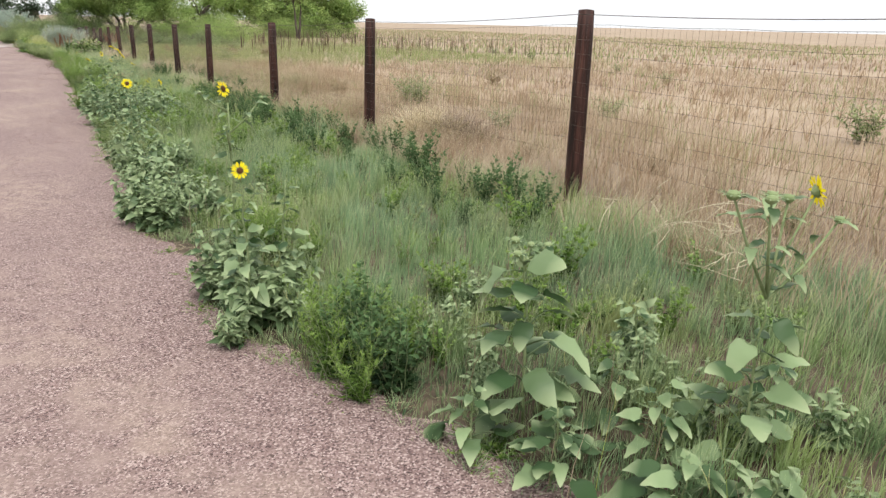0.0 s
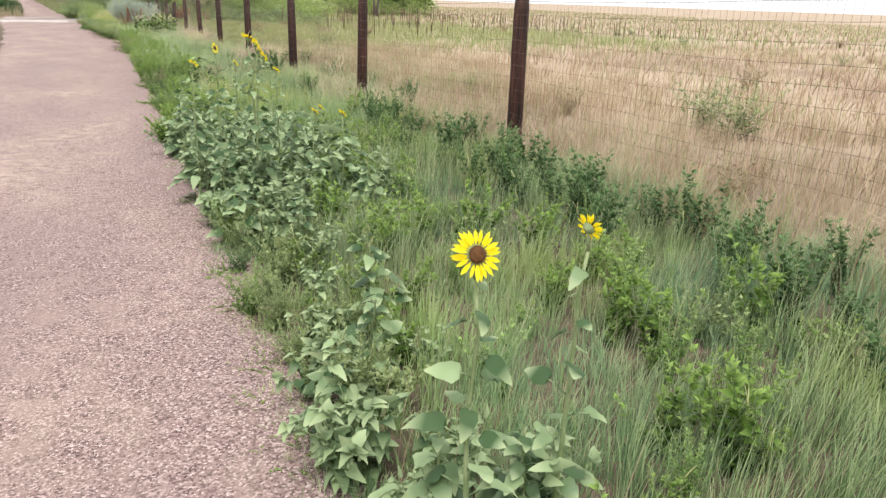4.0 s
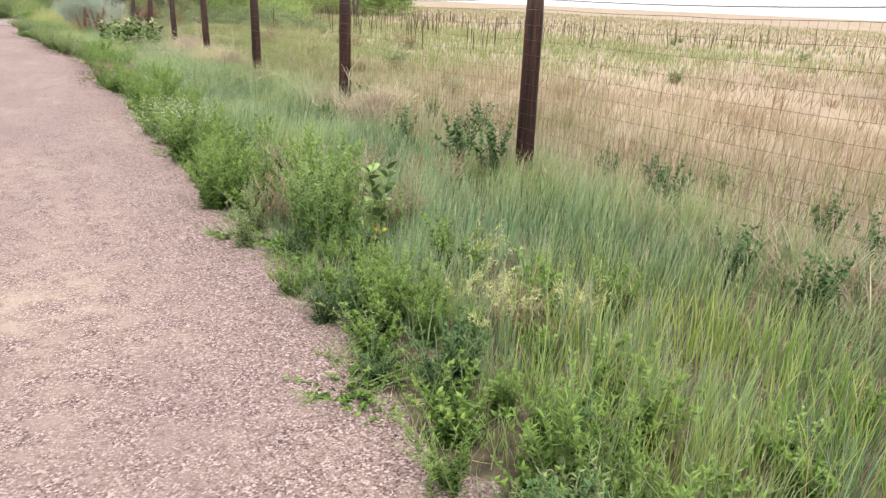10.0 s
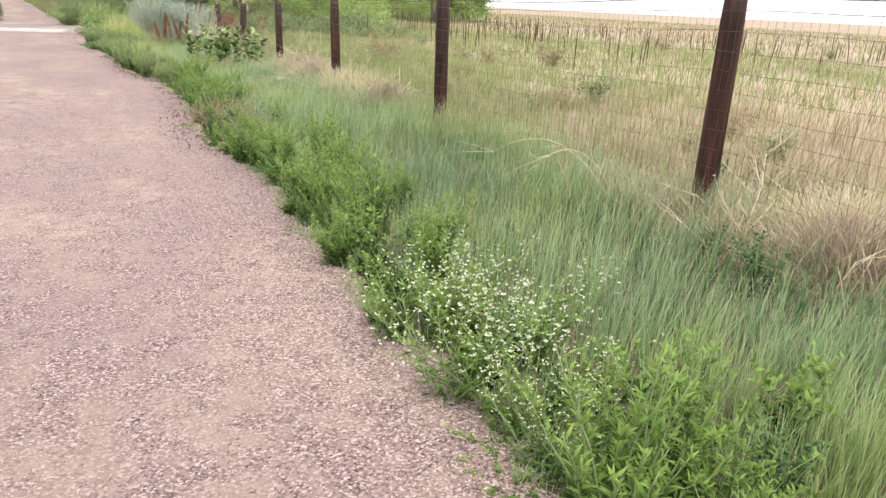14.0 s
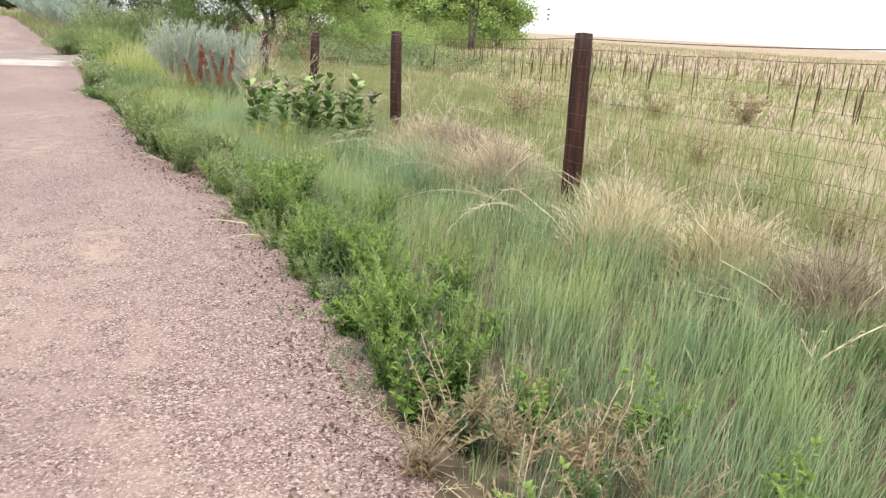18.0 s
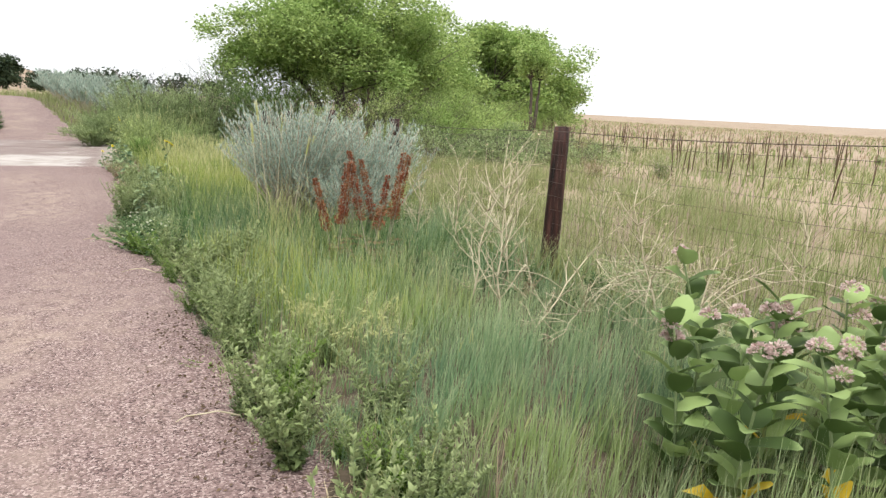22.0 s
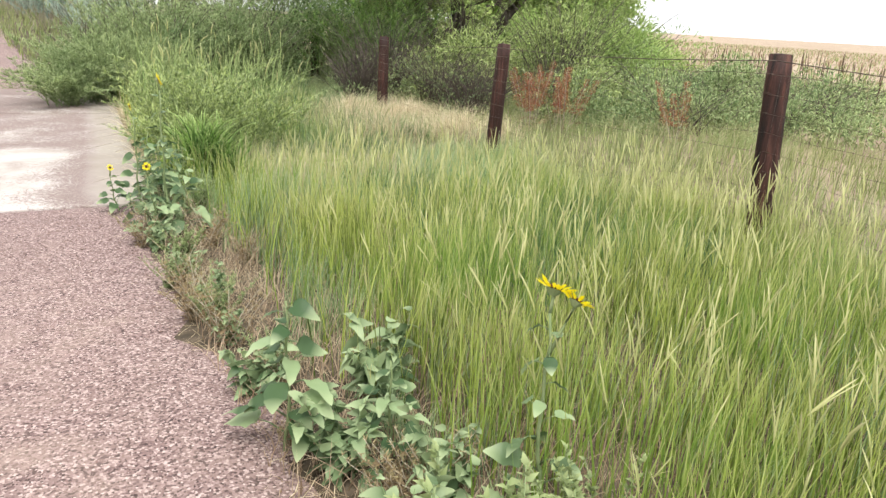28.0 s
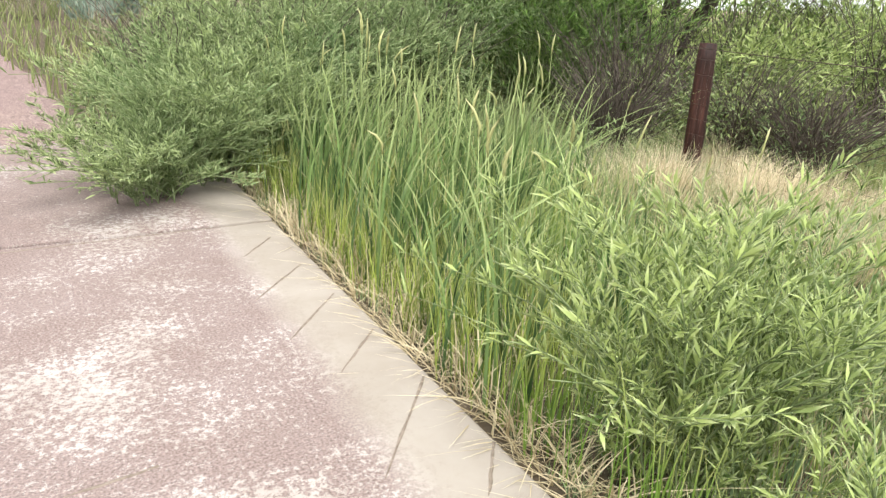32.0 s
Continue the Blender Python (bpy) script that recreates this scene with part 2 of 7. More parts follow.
M = {
    "gravel": gravel_material(),
    "concrete": concrete_material(),
    "joint": plain("joint_dirt", (0.15, 0.12, 0.095), (0.30, 0.25, 0.205), 40, 0.95),
    "ground": ground_material(),
    "post": post_material(),
    "wire": plain("weathered_wire", (0.06, 0.045, 0.036), (0.16, 0.12, 0.095), 30, 0.5, None, 0.0, 0.6),
    "bark": plain("grey_bark", (0.05, 0.042, 0.034), (0.15, 0.125, 0.10), 12, 0.9, (1, 1, 0.25), 0.03),
    "pebble": plain("granite_chips", (0.20, 0.13, 0.115), (0.46, 0.345, 0.31), 45, 0.85),
    # Grass and weed low tones: leaf variation, darkened further to carry shade between leaves.
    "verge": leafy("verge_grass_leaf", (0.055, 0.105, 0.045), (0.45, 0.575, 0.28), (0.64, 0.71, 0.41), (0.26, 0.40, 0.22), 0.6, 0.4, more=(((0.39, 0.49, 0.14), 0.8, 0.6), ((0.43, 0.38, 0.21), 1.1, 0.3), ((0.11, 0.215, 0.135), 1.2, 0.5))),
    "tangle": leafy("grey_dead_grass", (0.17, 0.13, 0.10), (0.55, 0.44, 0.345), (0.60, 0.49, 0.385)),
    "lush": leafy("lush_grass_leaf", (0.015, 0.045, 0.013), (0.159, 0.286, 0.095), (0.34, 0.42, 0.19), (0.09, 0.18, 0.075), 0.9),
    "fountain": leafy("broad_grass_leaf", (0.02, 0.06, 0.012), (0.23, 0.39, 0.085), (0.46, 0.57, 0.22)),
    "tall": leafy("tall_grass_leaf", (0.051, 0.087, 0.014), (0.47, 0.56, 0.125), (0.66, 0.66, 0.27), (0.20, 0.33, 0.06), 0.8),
    "seed": leafy("grass_seed_head", (0.40, 0.43, 0.17), (0.61, 0.60, 0.29), (0.67, 0.64, 0.37)),
    "dry": leafy("dry_grass_leaf", (0.22, 0.155, 0.095), (0.62, 0.5, 0.35), (0.66, 0.54, 0.38), (0.38, 0.27, 0.18), 0.35, more=(((0.26, 0.17, 0.115), 0.55, 0.8), ((0.6, 0.5, 0.37), 0.8, 0.7))),
    "fieldgreen": leafy("field_grass_leaf", (0.13, 0.165, 0.055), (0.40, 0.44, 0.18), (0.55, 0.53, 0.30), (0.25, 0.31, 0.12), 0.4),
    "straw": leafy("straw", (0.37, 0.29, 0.17), (0.8, 0.7, 0.48), (0.78, 0.69, 0.48)),
    "sunleaf": leafy("sunflower_leaf", (0.05, 0.10, 0.038), (0.30, 0.40, 0.205), (0.42, 0.50, 0.28), None, 1, 0.3, 0.5, 0.42),
    "sunstem": plain("hairy_stem", (0.16, 0.22, 0.09), (0.28, 0.33, 0.17), 20, 0.8),
    "petal": leafy("yellow_petal", (0.88, 0.70, 0.01), (0.95, 0.83, 0.02), (0.95, 0.86, 0.05), None, 1, 0.4),
    "disc": plain("flower_disc", (0.05, 0.02, 0.008), (0.13, 0.06, 0.02), 120, 0.9, None, 0.004),
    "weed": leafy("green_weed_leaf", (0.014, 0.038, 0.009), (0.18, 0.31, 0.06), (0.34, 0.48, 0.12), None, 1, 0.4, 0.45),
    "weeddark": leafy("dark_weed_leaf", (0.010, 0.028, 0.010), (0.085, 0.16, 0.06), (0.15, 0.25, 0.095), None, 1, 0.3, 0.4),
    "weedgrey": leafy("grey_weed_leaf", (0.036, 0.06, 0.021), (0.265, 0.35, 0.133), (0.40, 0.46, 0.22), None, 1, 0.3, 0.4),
    "weedbrown": leafy("faded_weed_leaf", (0.19, 0.135, 0.075), (0.37, 0.28, 0.16), (0.35, 0.32, 0.16), None, 1, 0.3),
    "white": leafy("white_blossom", (0.55, 0.58, 0.36), (0.78, 0.78, 0.64), (0.8, 0.8, 0.68), None, 1, 0.3),
    "sage": leafy("silver_sage_leaf", (0.19, 0.27, 0.22), (0.54, 0.64, 0.54), (0.66, 0.74, 0.63), None, 1, 0.25),
    "sagewood": plain("grey_twig", (0.30, 0.265, 0.20), (0.54, 0.48, 0.37), 30, 0.9),
    "dock": leafy("rusty_dock_seed", (0.15, 0.035, 0.022), (0.40, 0.115, 0.06), (0.46, 0.22, 0.11), (0.36, 0.17, 0.085), 5.0, 0.25),
    "milkleaf": leafy("milkweed_leaf", (0.072, 0.12, 0.033), (0.382, 0.509, 0.191), (0.36, 0.48, 0.2), None, 1, 0.3, 0.8, 0.55),
    "milkflower": leafy("milkweed_umbel", (0.52, 0.34, 0.33), (0.72, 0.60, 0.55), (0.75, 0.66, 0.62), None, 1, 0.3),
    "yellowleaf": leafy("yellow_leaf", (0.75, 0.48, 0.02), (0.82, 0.58, 0.05), (0.8, 0.6, 0.1), None, 1, 0.3),
    "treeleaf": leafy("cottonwood_leaf", (0.08, 0.145, 0.04), (0.54, 0.67, 0.235), (0.56, 0.68, 0.27), (0.25, 0.37, 0.105), 0.6, 0.42),
    "willow": leafy("willow_leaf", (0.05, 0.085, 0.026), (0.49, 0.59, 0.27), (0.61, 0.69, 0.38), (0.15, 0.225, 0.09), 0.7, 0.35),
    "youngwillow": leafy("young_willow_leaf", (0.06, 0.105, 0.025), (0.50, 0.60, 0.22), (0.63, 0.70, 0.38), None, 1, 0.35),
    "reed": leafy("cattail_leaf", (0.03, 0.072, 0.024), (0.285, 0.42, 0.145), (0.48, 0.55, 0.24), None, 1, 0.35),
    "juniper": leafy("juniper_leaf", (0.03, 0.055, 0.03), (0.07, 0.10, 0.05), (0.08, 0.11, 0.06), None, 1, 0.1),
    "deadwood": plain("bleached_stalk", (0.42, 0.36, 0.24), (0.66, 0.59, 0.43), 25, 0.85),
    "darkstalk": plain("dark_dry_stalk", (0.05, 0.033, 0.02), (0.16, 0.11, 0.07), 12, 0.9),
    "roof": plain("grey_shingle", (0.16, 0.15, 0.14), (0.25, 0.24, 0.22), 3, 0.9),
    "stucco": plain("pale_stucco", (0.45, 0.42, 0.36), (0.55, 0.5, 0.44), 2, 0.9),
    "pane": plain("dark_pane", (0.03, 0.035, 0.04), (0.05, 0.05, 0.06), 2, 0.15),
}


# ---- mesh tools ----
RNG = np.random.default_rng(7)


def mesh_arrays(name, verts, tris, uv=None, smooth=False):
    """A mesh from numpy arrays: corners, triangles and one uv for each corner."""
    me = bpy.data.meshes.new(name)
    verts, tris = np.asarray(verts, np.float32), np.asarray(tris, np.int32)
    me.vertices.add(len(verts))
    me.vertices.foreach_set("co", verts.ravel())
    me.loops.add(tris.size)
    me.loops.foreach_set("vertex_index", tris.ravel())
    me.polygons.add(len(tris))
    me.polygons.foreach_set("loop_start", np.arange(0, tris.size, 3, dtype=np.int32))
    if uv is not None:
        lay = me.uv_layers.new(name="UVMap")
        lay.data.foreach_set("uv", np.asarray(uv, np.float32)[tris.ravel()].ravel())
    me.update(calc_edges=True)
    if smooth:
        me.polygons.foreach_set("use_smooth", np.ones(len(tris), bool))
    return me


def soup(*pieces):
    """Joins (verts, tris, uv) pieces."""
    v, t, u, k = [], [], [], 0
    for a, b, c in pieces:
        v.append(a), t.append(np.asarray(b) + k), u.append(c)
        k += len(a)
    return np.concatenate(v), np.concatenate(t), np.concatenate(u)


def blades(base, height, width, lean, seg=3, curl=1.6, rng=RNG, arch=0.0):
    """Grass blades: tapered ribbons that bend over. base (n,3); lean (n,2): how far the tip goes sideways."""
    n = len(base)
    yaw = rng.uniform(0, 2 * np.pi, n)
    side = np.stack([np.cos(yaw), np.sin(yaw), np.zeros(n)], 1) * (np.broadcast_to(width, n) / 2)[:, None]
    u = rng.random(n)
    v, uv = [], []
    for k in range(seg):
        f = k / seg
        c = base + np.stack([lean[:, 0] * f ** curl, lean[:, 1] * f ** curl, height * (f * (1 + arch) - (0.12 + arch) * f * f)], 1)
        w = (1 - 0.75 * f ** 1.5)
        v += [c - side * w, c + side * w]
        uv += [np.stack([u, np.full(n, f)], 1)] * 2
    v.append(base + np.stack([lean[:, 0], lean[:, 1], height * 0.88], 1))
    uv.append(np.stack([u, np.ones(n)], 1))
    per = 2 * seg + 1
    v, uv = np.stack(v, 1).reshape(-1, 3), np.stack(uv, 1).reshape(-1, 2)
    t = []
    for k in range(seg - 1):
        a = 2 * k
        t += [(a, a + 1, a + 3), (a, a + 3, a + 2)]
    t.append((2 * seg - 2, 2 * seg - 1, 2 * seg))
    t = (np.array(t)[None] + (np.arange(n) * per)[:, None, None]).reshape(-1, 3)
    return v, t, uv


OUTLINES = {
    "heart": [(0, 0.0), (0.26, -0.06), (0.44, 0.08), (0.47, 0.28), (0.41, 0.50), (0.28, 0.71), (0.12, 0.88), (0, 1.0)],
    "oval": [(0, 0.0), (0.20, 0.12), (0.30, 0.40), (0.28, 0.70), (0.14, 0.92), (0, 1.0)],
    "small_oval": [(0, 0.0), (0.29, 0.35), (0.24, 0.75), (0, 1.0)],
    "lance": [(0, 0.0), (0.10, 0.3), (0.09, 0.65), (0, 1.0)],
    "spike": [(0, 0.0), (0.016, 0.16), (0.018, 0.5), (0.013, 0.82), (0, 1.0)],
    "diamond": [(0, 0.0), (0.32, 0.45), (0, 1.0)],
    "toothed": [(0, 0.0), (0.27, 0.36), (0.13, 0.70), (0, 1.0)],
    "petal": [(0, 0.0), (0.13, 0.35), (0.13, 0.7), (0, 1.0)],
}


def leaves(at, out, size, shape="oval", fold=0.25, droop=0.3, rng=RNG, upness=0.6):
    """Leaves: folded, drooping outlines. at (n,3) stalk ends; out (n,3) the way each leaf points; size (n,)."""
    n = len(at)
    o = OUTLINES[shape]
    out = out / np.maximum(np.linalg.norm(out, axis=1, keepdims=True), 1e-6)
    up = np.array([0, 0, 1.0]) * upness + rng.normal(0, 0.45, (n, 3))
    side = np.cross(out, up)
    side /= np.maximum(np.linalg.norm(side, axis=1, keepdims=True), 1e-6)
    nor = np.cross(side, out)
    size = np.broadcast_to(size, n)[:, None]
    u = rng.random(n)
    v, uv = [], []

    def put(x, y, lift):
        v.append(at + (out * y + side * x + nor * (lift - droop * y * y)) * size)
        uv.append(np.stack([u, np.full(n, y)], 1))
    k = len(o)
    ragged = 0.3 if shape in ("ovate", "oval", "heart") else 0.0
    for x, y in o:                       # the rib
        put(0, y, 0)
    for s in (1, -1):
        for x, y in o[1:-1]:
            w = s * x * rng.uniform(1 - 0.5 * ragged, 1 + 0.4 * ragged, n)[:, None] if ragged else s * x
            put(w, y, fold * x + (ragged * (0.42 * rng.normal(0, 1, n)[:, None] + 0.35 * math.sin(11 * y + s)) * x if ragged else 0))
    per = k + 2 * (k - 2)
    t = []
    for s in (0, 1):
        e = [0] + [k + s * (k - 2) + i for i in range(k - 2)] + [k - 1]
        for i in range(k - 1):
            for tri in ((i, i + 1, e[i + 1]), (i, e[i + 1], e[i])):
                if len(set(tri)) == 3:
                    t.append(tri if s else tri[::-1])
    v, uv = np.stack(v, 1).reshape(-1, 3), np.stack(uv, 1).reshape(-1, 2)
    t = (np.array(t)[None] + (np.arange(n) * per)[:, None, None]).reshape(-1, 3)
    return v, t, uv


def tube(points, radii, sides=5):
    """A tapered stalk through points."""
    p, r = np.asarray(points, float), np.broadcast_to(radii, len(points))
    d = np.gradient(p, axis=0)
    d /= np.maximum(np.linalg.norm(d, axis=1, keepdims=True), 1e-9)
    ref = np.where(np.abs(d[:, 2:3]) > 0.9, np.array([[1.0, 0, 0]]), np.array([[0, 0, 1.0]]))
    a = np.cross(d, ref)
    a /= np.linalg.norm(a, axis=1, keepdims=True)
    b = np.cross(d, a)
    th = np.arange(sides) * 2 * np.pi / sides
    v = (p[:, None] + (a[:, None] * np.cos(th)[None, :, None] + b[:, None] * np.sin(th)[None, :, None]) * r[:, None, None]).reshape(-1, 3)
    t = []
    for i in range(len(p) - 1):
        for j in range(sides):
            q, w = i * sides + j, i * sides + (j + 1) % sides
            t += [(q, w, w + sides), (q, w + sides, q + sides)]
    top = (len(p) - 1) * sides
    t += [(top, top + j, top + j + 1) for j in range(1, sides - 1)]
    t += [(0, j + 1, j) for j in range(1, sides - 1)]
    f = np.repeat(np.linspace(0, 1, len(p)), sides)
    return v, np.array(t), np.stack([np.full(len(v), 0.5), f], 1)


JOINED = {"stem_bundle", "foliage", "twig_bundle", "branchwork", "crown", "leaf_tuft", "dead_leaf_tuft", "seed_cluster", "blossom_cluster", "basal_foliage", "wire_mesh", "seed_spike", "umbel"}


def part(name, data, material, parent=None, label=""):
    """One mesh object under a thing; data is a (verts, tris, uv) piece, a bmesh or a mesh."""
    if isinstance(data, bmesh.types.BMesh):
        me = bpy.data.meshes.new(name)
        data.to_mesh(me)
        data.free()
    elif isinstance(data, tuple):
        me = mesh_arrays(name, *data, smooth=len(data) == 3)
    else:
        me = data
    if material and not me.materials:
        me.materials.append(M[material])
    ob = new(name, me)
    if parent is not None:
        ob.parent = parent
    if name in JOINED:
        tagged(ob, kind="stuff")
    return tagged(ob, label)


def thing(name, label, category, group="", m=None):
    ob = new(name)
    ob.empty_display_size = 0.1
    if m is not None:
        ob.matrix_basis = m
    return tagged(ob, label, category, group)


def box(bm, lo, hi, bevel=0.0):
    c, s = [(a + b) / 2 for a, b in zip(lo, hi)], [b - a for a, b in zip(lo, hi)]
    made = bmesh.ops.create_cube(bm, size=1, matrix=Matrix.LocRotScale(c, None, s))
    if bevel:
        ed = list({e for v in made["verts"] for e in v.link_edges})
        bmesh.ops.bevel(bm, geom=ed, offset=bevel, segments=2, affect="EDGES", profile=0.5)
    return bm


# ---- the lie of the land ----
def smooth(a, b, x):
    f = np.clip((np.asarray(x, float) - a) / (b - a), 0, 1)
    return f * f * (3 - 2 * f)


EDGE_Y = [-40, 1.8, 2.6, 3.4, 4.7, 6.5, 8, 10, 12, 15, 17, 20, 22, 24, 26, 28, 30, 32, 34, 36, 38, 39.5, 40.4, 42, 43, 45, 46.9, 48, 51, 53.8, 58, 62, 74, 77, 80, 84, 106]
EDGE_X = [1.1, 1.15, 1.0, 0.62, 0.62, 0.52, 0.65, 0.65, 0.8, 0.85, 1.0, 1.1, 1.12, 1.15, 1.25, 1.0, 1.25, 1.2, 0.82, 0.73, 0.6, 0.4, 0.15, 0.28, 0.3, 0.2, 0.05, 0.42, 0.4, -0.42, -1.05, -1.65, -3.4, -4.2, -7.0, -16.0, -60.0]
LEFT_Y = [-40, 0, 28, 40, 47, 53.5, 54.3, 62, 74, 77, 80, 84, 106]
LEFT_X = [-2.0, -2.0, -1.7, -2.5, -3.2, -3.2, -2.45, -3.5, -5.25, -7.5, -12.0, -22.0, -66.0]


def edge(y):
    return np.interp(y, EDGE_Y, EDGE_X)


def left_edge(y):
    return np.interp(y, LEFT_Y, LEFT_X)


def land(x, y):
    """Height of the ground."""
    x, y = np.asarray(x, float), np.asarray(y, float)
    yc = np.clip(y, -30, 56)
    path = -0.10 - 0.0045 * yc
    fence = 0.04 - 0.0092 * yc
    z = path + (fence - path) * smooth(1.0, 3.5, x)
    z = z + (-0.05 - z) * smooth(20, 140, x)
    z = z + 0.85 * smooth(50, 78, y) * (1 - smooth(2, 14, x))
    z = z + 6.0 * smooth(-7, -34, x) * smooth(52, 120, y) + 1.6 * smooth(-8, -30, x) * smooth(96, 112, y)
    z = z - 0.16 * smooth(0.4, 1.0, x) * (1 - smooth(2.2, 3.4, x)) * smooth(46.5, 48.5, y) * (1 - smooth(53, 55, y))
    return z


def on_path(x, y):
    return (x < edge(y)) & (x > left_edge(y)) & (y < 106)


def build_ground():
    xs = np.concatenate([-np.geomspace(6, 2500, 34)[::-1], np.arange(-5.6, 6, 0.2), np.geomspace(6.2, 3000, 60)])
    ys = np.concatenate([-np.geomspace(6, 1500, 22)[::-1], np.arange(-5.5, 60, 0.5), np.geomspace(60.5, 3500, 60)])
    X, Y = np.meshgrid(xs, ys)
    Z = land(X, Y)
    Z = np.where((X < edge(Y) - 0.12) & (X > left_edge(Y) + 0.12) & (Y < 104), Z - 0.06, Z)
    Z = Z + np.where(np.abs(X) < 30, 0.012 * np.sin(X * 5.1 + Y * 2.3) * np.cos(Y * 3.7 - X), 0) * (~on_path(X, Y))
    n, m = X.shape
    i = np.arange((n - 1) * (m - 1))
    a = (i // (m - 1)) * m + i % (m - 1)
    t = np.concatenate([np.stack([a, a + 1, a + m + 1], 1), np.stack([a, a + m + 1, a + m], 1)])
    ob = part("ground", (np.stack([X, Y, Z], 2).reshape(-1, 3), t), "ground")
    ob.data.polygons.foreach_set("use_smooth", np.ones(len(t), bool))
    tagged(ob, "brown soil and dry prairie reaching the horizon", "ground", kind="structure")


def build_path():
    rng = np.random.default_rng(3)
    ys = np.concatenate([np.arange(-30, 0, 1.0), np.arange(0, 47, 0.1), np.arange(47, 106, 0.5)])
    k = 24
    r = edge(ys) + 0.24 + 0.05 * np.sin(ys * 4.3) + 0.04 * np.sin(ys * 11.7 + 1) + rng.normal(0, 0.02, len(ys))
    lf = left_edge(ys) + 0.06 * np.sin(ys * 3.1)
    f = np.linspace(0, 1, k)
    X = lf[:, None] + (r - lf)[:, None] * f[None]
    Y = np.repeat(ys[:, None], k, 1)
    Z = land(X, Y) + 0.022 - 0.035 * smooth(0.93, 1.0, f)[None] - 0.05 * smooth(0.12, 0, f)[None] - 0.08 * ((Y > 47.2) & (Y < 53.6)) + 0.006 * np.sin(X * 3 + Y) * np.cos(Y * 1.7)
    n, m = X.shape
    i = np.arange((n - 1) * (m - 1))
    a = (i // (m - 1)) * m + i % (m - 1)
    t = np.concatenate([np.stack([a, a + 1, a + m + 1], 1), np.stack([a, a + m + 1, a + m], 1)])
    ob = part("path", (np.stack([X, Y, Z], 2).reshape(-1, 3), t, np.stack([r[:, None] - X, Y], 2).reshape(-1, 2)), "gravel")
    ob.data.polygons.foreach_set("use_smooth", np.ones(len(t), bool))
    tagged(ob, "pinkish crushed granite footpath with sandy patches", "path", kind="structure")
    # loose chips
    c = 16000
    y = rng.uniform(0.5, 47, c)
    x = edge(y) - np.abs(rng.normal(0, 0.75, c)) + 0.06
    s = rng.uniform(0.003, 0.008, c)
    base = np.array([(1, 0, 0), (-1, 0, 0), (0, 1, 0), (0, -1, 0), (0, 0, 0.7), (0, 0, -0.7)])
    tri = np.array([(0, 2, 4), (2, 1, 4), (1, 3, 4), (3, 0, 4), (2, 0, 5), (1, 2, 5), (3, 1, 5), (0, 3, 5)])
    jit = rng.uniform(0.6, 1.4, (c, 6, 3))
    zz = land(x, y) + 0.017
    v = base[None] * jit * s[:, None, None] + np.stack([x, y, zz + s * 0.5], 1)[:, None]
    t = (tri[None] + (np.arange(c) * 6)[:, None, None]).reshape(-1, 3)
    ob = part("loose_gravel", (v.reshape(-1, 3), t), "pebble")
    tagged(ob, "loose pink and grey granite chips on the path", "gravel", kind="stuff")


def build_slab():
    slab = thing("crossing_slab", "pale concrete drain crossing stained with pink grit", "slab")
    tagged(slab, kind="structure")
    cuts = [47.08, 51.45, 53.9]
    tops = []
    for a, b in zip(cuts, cuts[1:]):
        z = float(land(0, (a + b) / 2)) + 0.03
        tops.append(z)
        part("panel", box(bmesh.new(), (-3.4, a + 0.005, z - 0.28), (0.355, b - 0.005, z), 0.012), "concrete", slab)
    # saw cuts filled with dirt, running back at a slant from the open edge
    rng = random.Random(8)
    for x0, y0, x1, y1 in ((0.33, 49.56, -0.02, 49.12), (0.345, 49.14, 0.2, 48.94), (0.32, 49.97, 0.08, 49.7), (0.3, 50.35, 0.0, 50.01), (0.28, 50.74, -0.02, 50.41), (-0.55, 49.43, -0.78, 49.4), (0.29, 48.1, -0.0, 47.75), (0.26, 51.17, 0.06, 50.93), (0.34, 51.44, -1.4, 51.36), (0.32, 51.5, -0.6, 51.47)):
        p = np.array([[x0 + (x1 - x0) * f + rng.gauss(0, 0.0015), y0 + (y1 - y0) * f + rng.gauss(0, 0.0015)] for f in np.linspace(0, 1, 9)])
        d = np.array([-(y1 - y0), x1 - x0])
        d /= np.linalg.norm(d)
        w = np.array([rng.uniform(0.003, 0.006) for _ in p])[:, None] * np.minimum(1, np.linspace(3.0, 0.3, 9))[:, None]
        z = tops[0] + 0.0015
        v = np.concatenate([np.c_[p - d * w, np.full(9, z)], np.c_[p + d * w, np.full(9, z)]])
        v = np.concatenate([v, v - np.array([0, 0, 0.02])])
        t = []
        for k in range(8):
            t += [(k, k + 1, k + 10), (k, k + 10, k + 9), (k + 18, k + 19, k + 1), (k + 18, k + 1, k), (k + 9, k + 10, k + 28), (k + 9, k + 28, k + 27)]
        part("saw_cut", (v, np.array(t)), "joint", slab, "dirt-filled saw cut in the concrete")


# ---- grass ----
def scatter(n, x0, x1, y0, y1, seed):
    rng = np.random.default_rng(seed)
    return rng.uniform(x0, x1, n), rng.uniform(y0, y1, n), rng


def patchy(x, y, scale, seed):
    """A soft field of 0 to 1 that makes tufts and gaps."""
    s = 0
    for k, a in ((1.0, 0.6), (2.3, 0.3), (4.9, 0.2)):
        q = seed * 1.7 + k
        s = s + a * np.sin(x * k / scale * 2.1 + q + 1.3 * np.sin(y * k / scale + q)) * np.cos(y * k / scale * 1.7 - q * 2)
    return np.clip(0.5 + 0.5 * s, 0, 1)


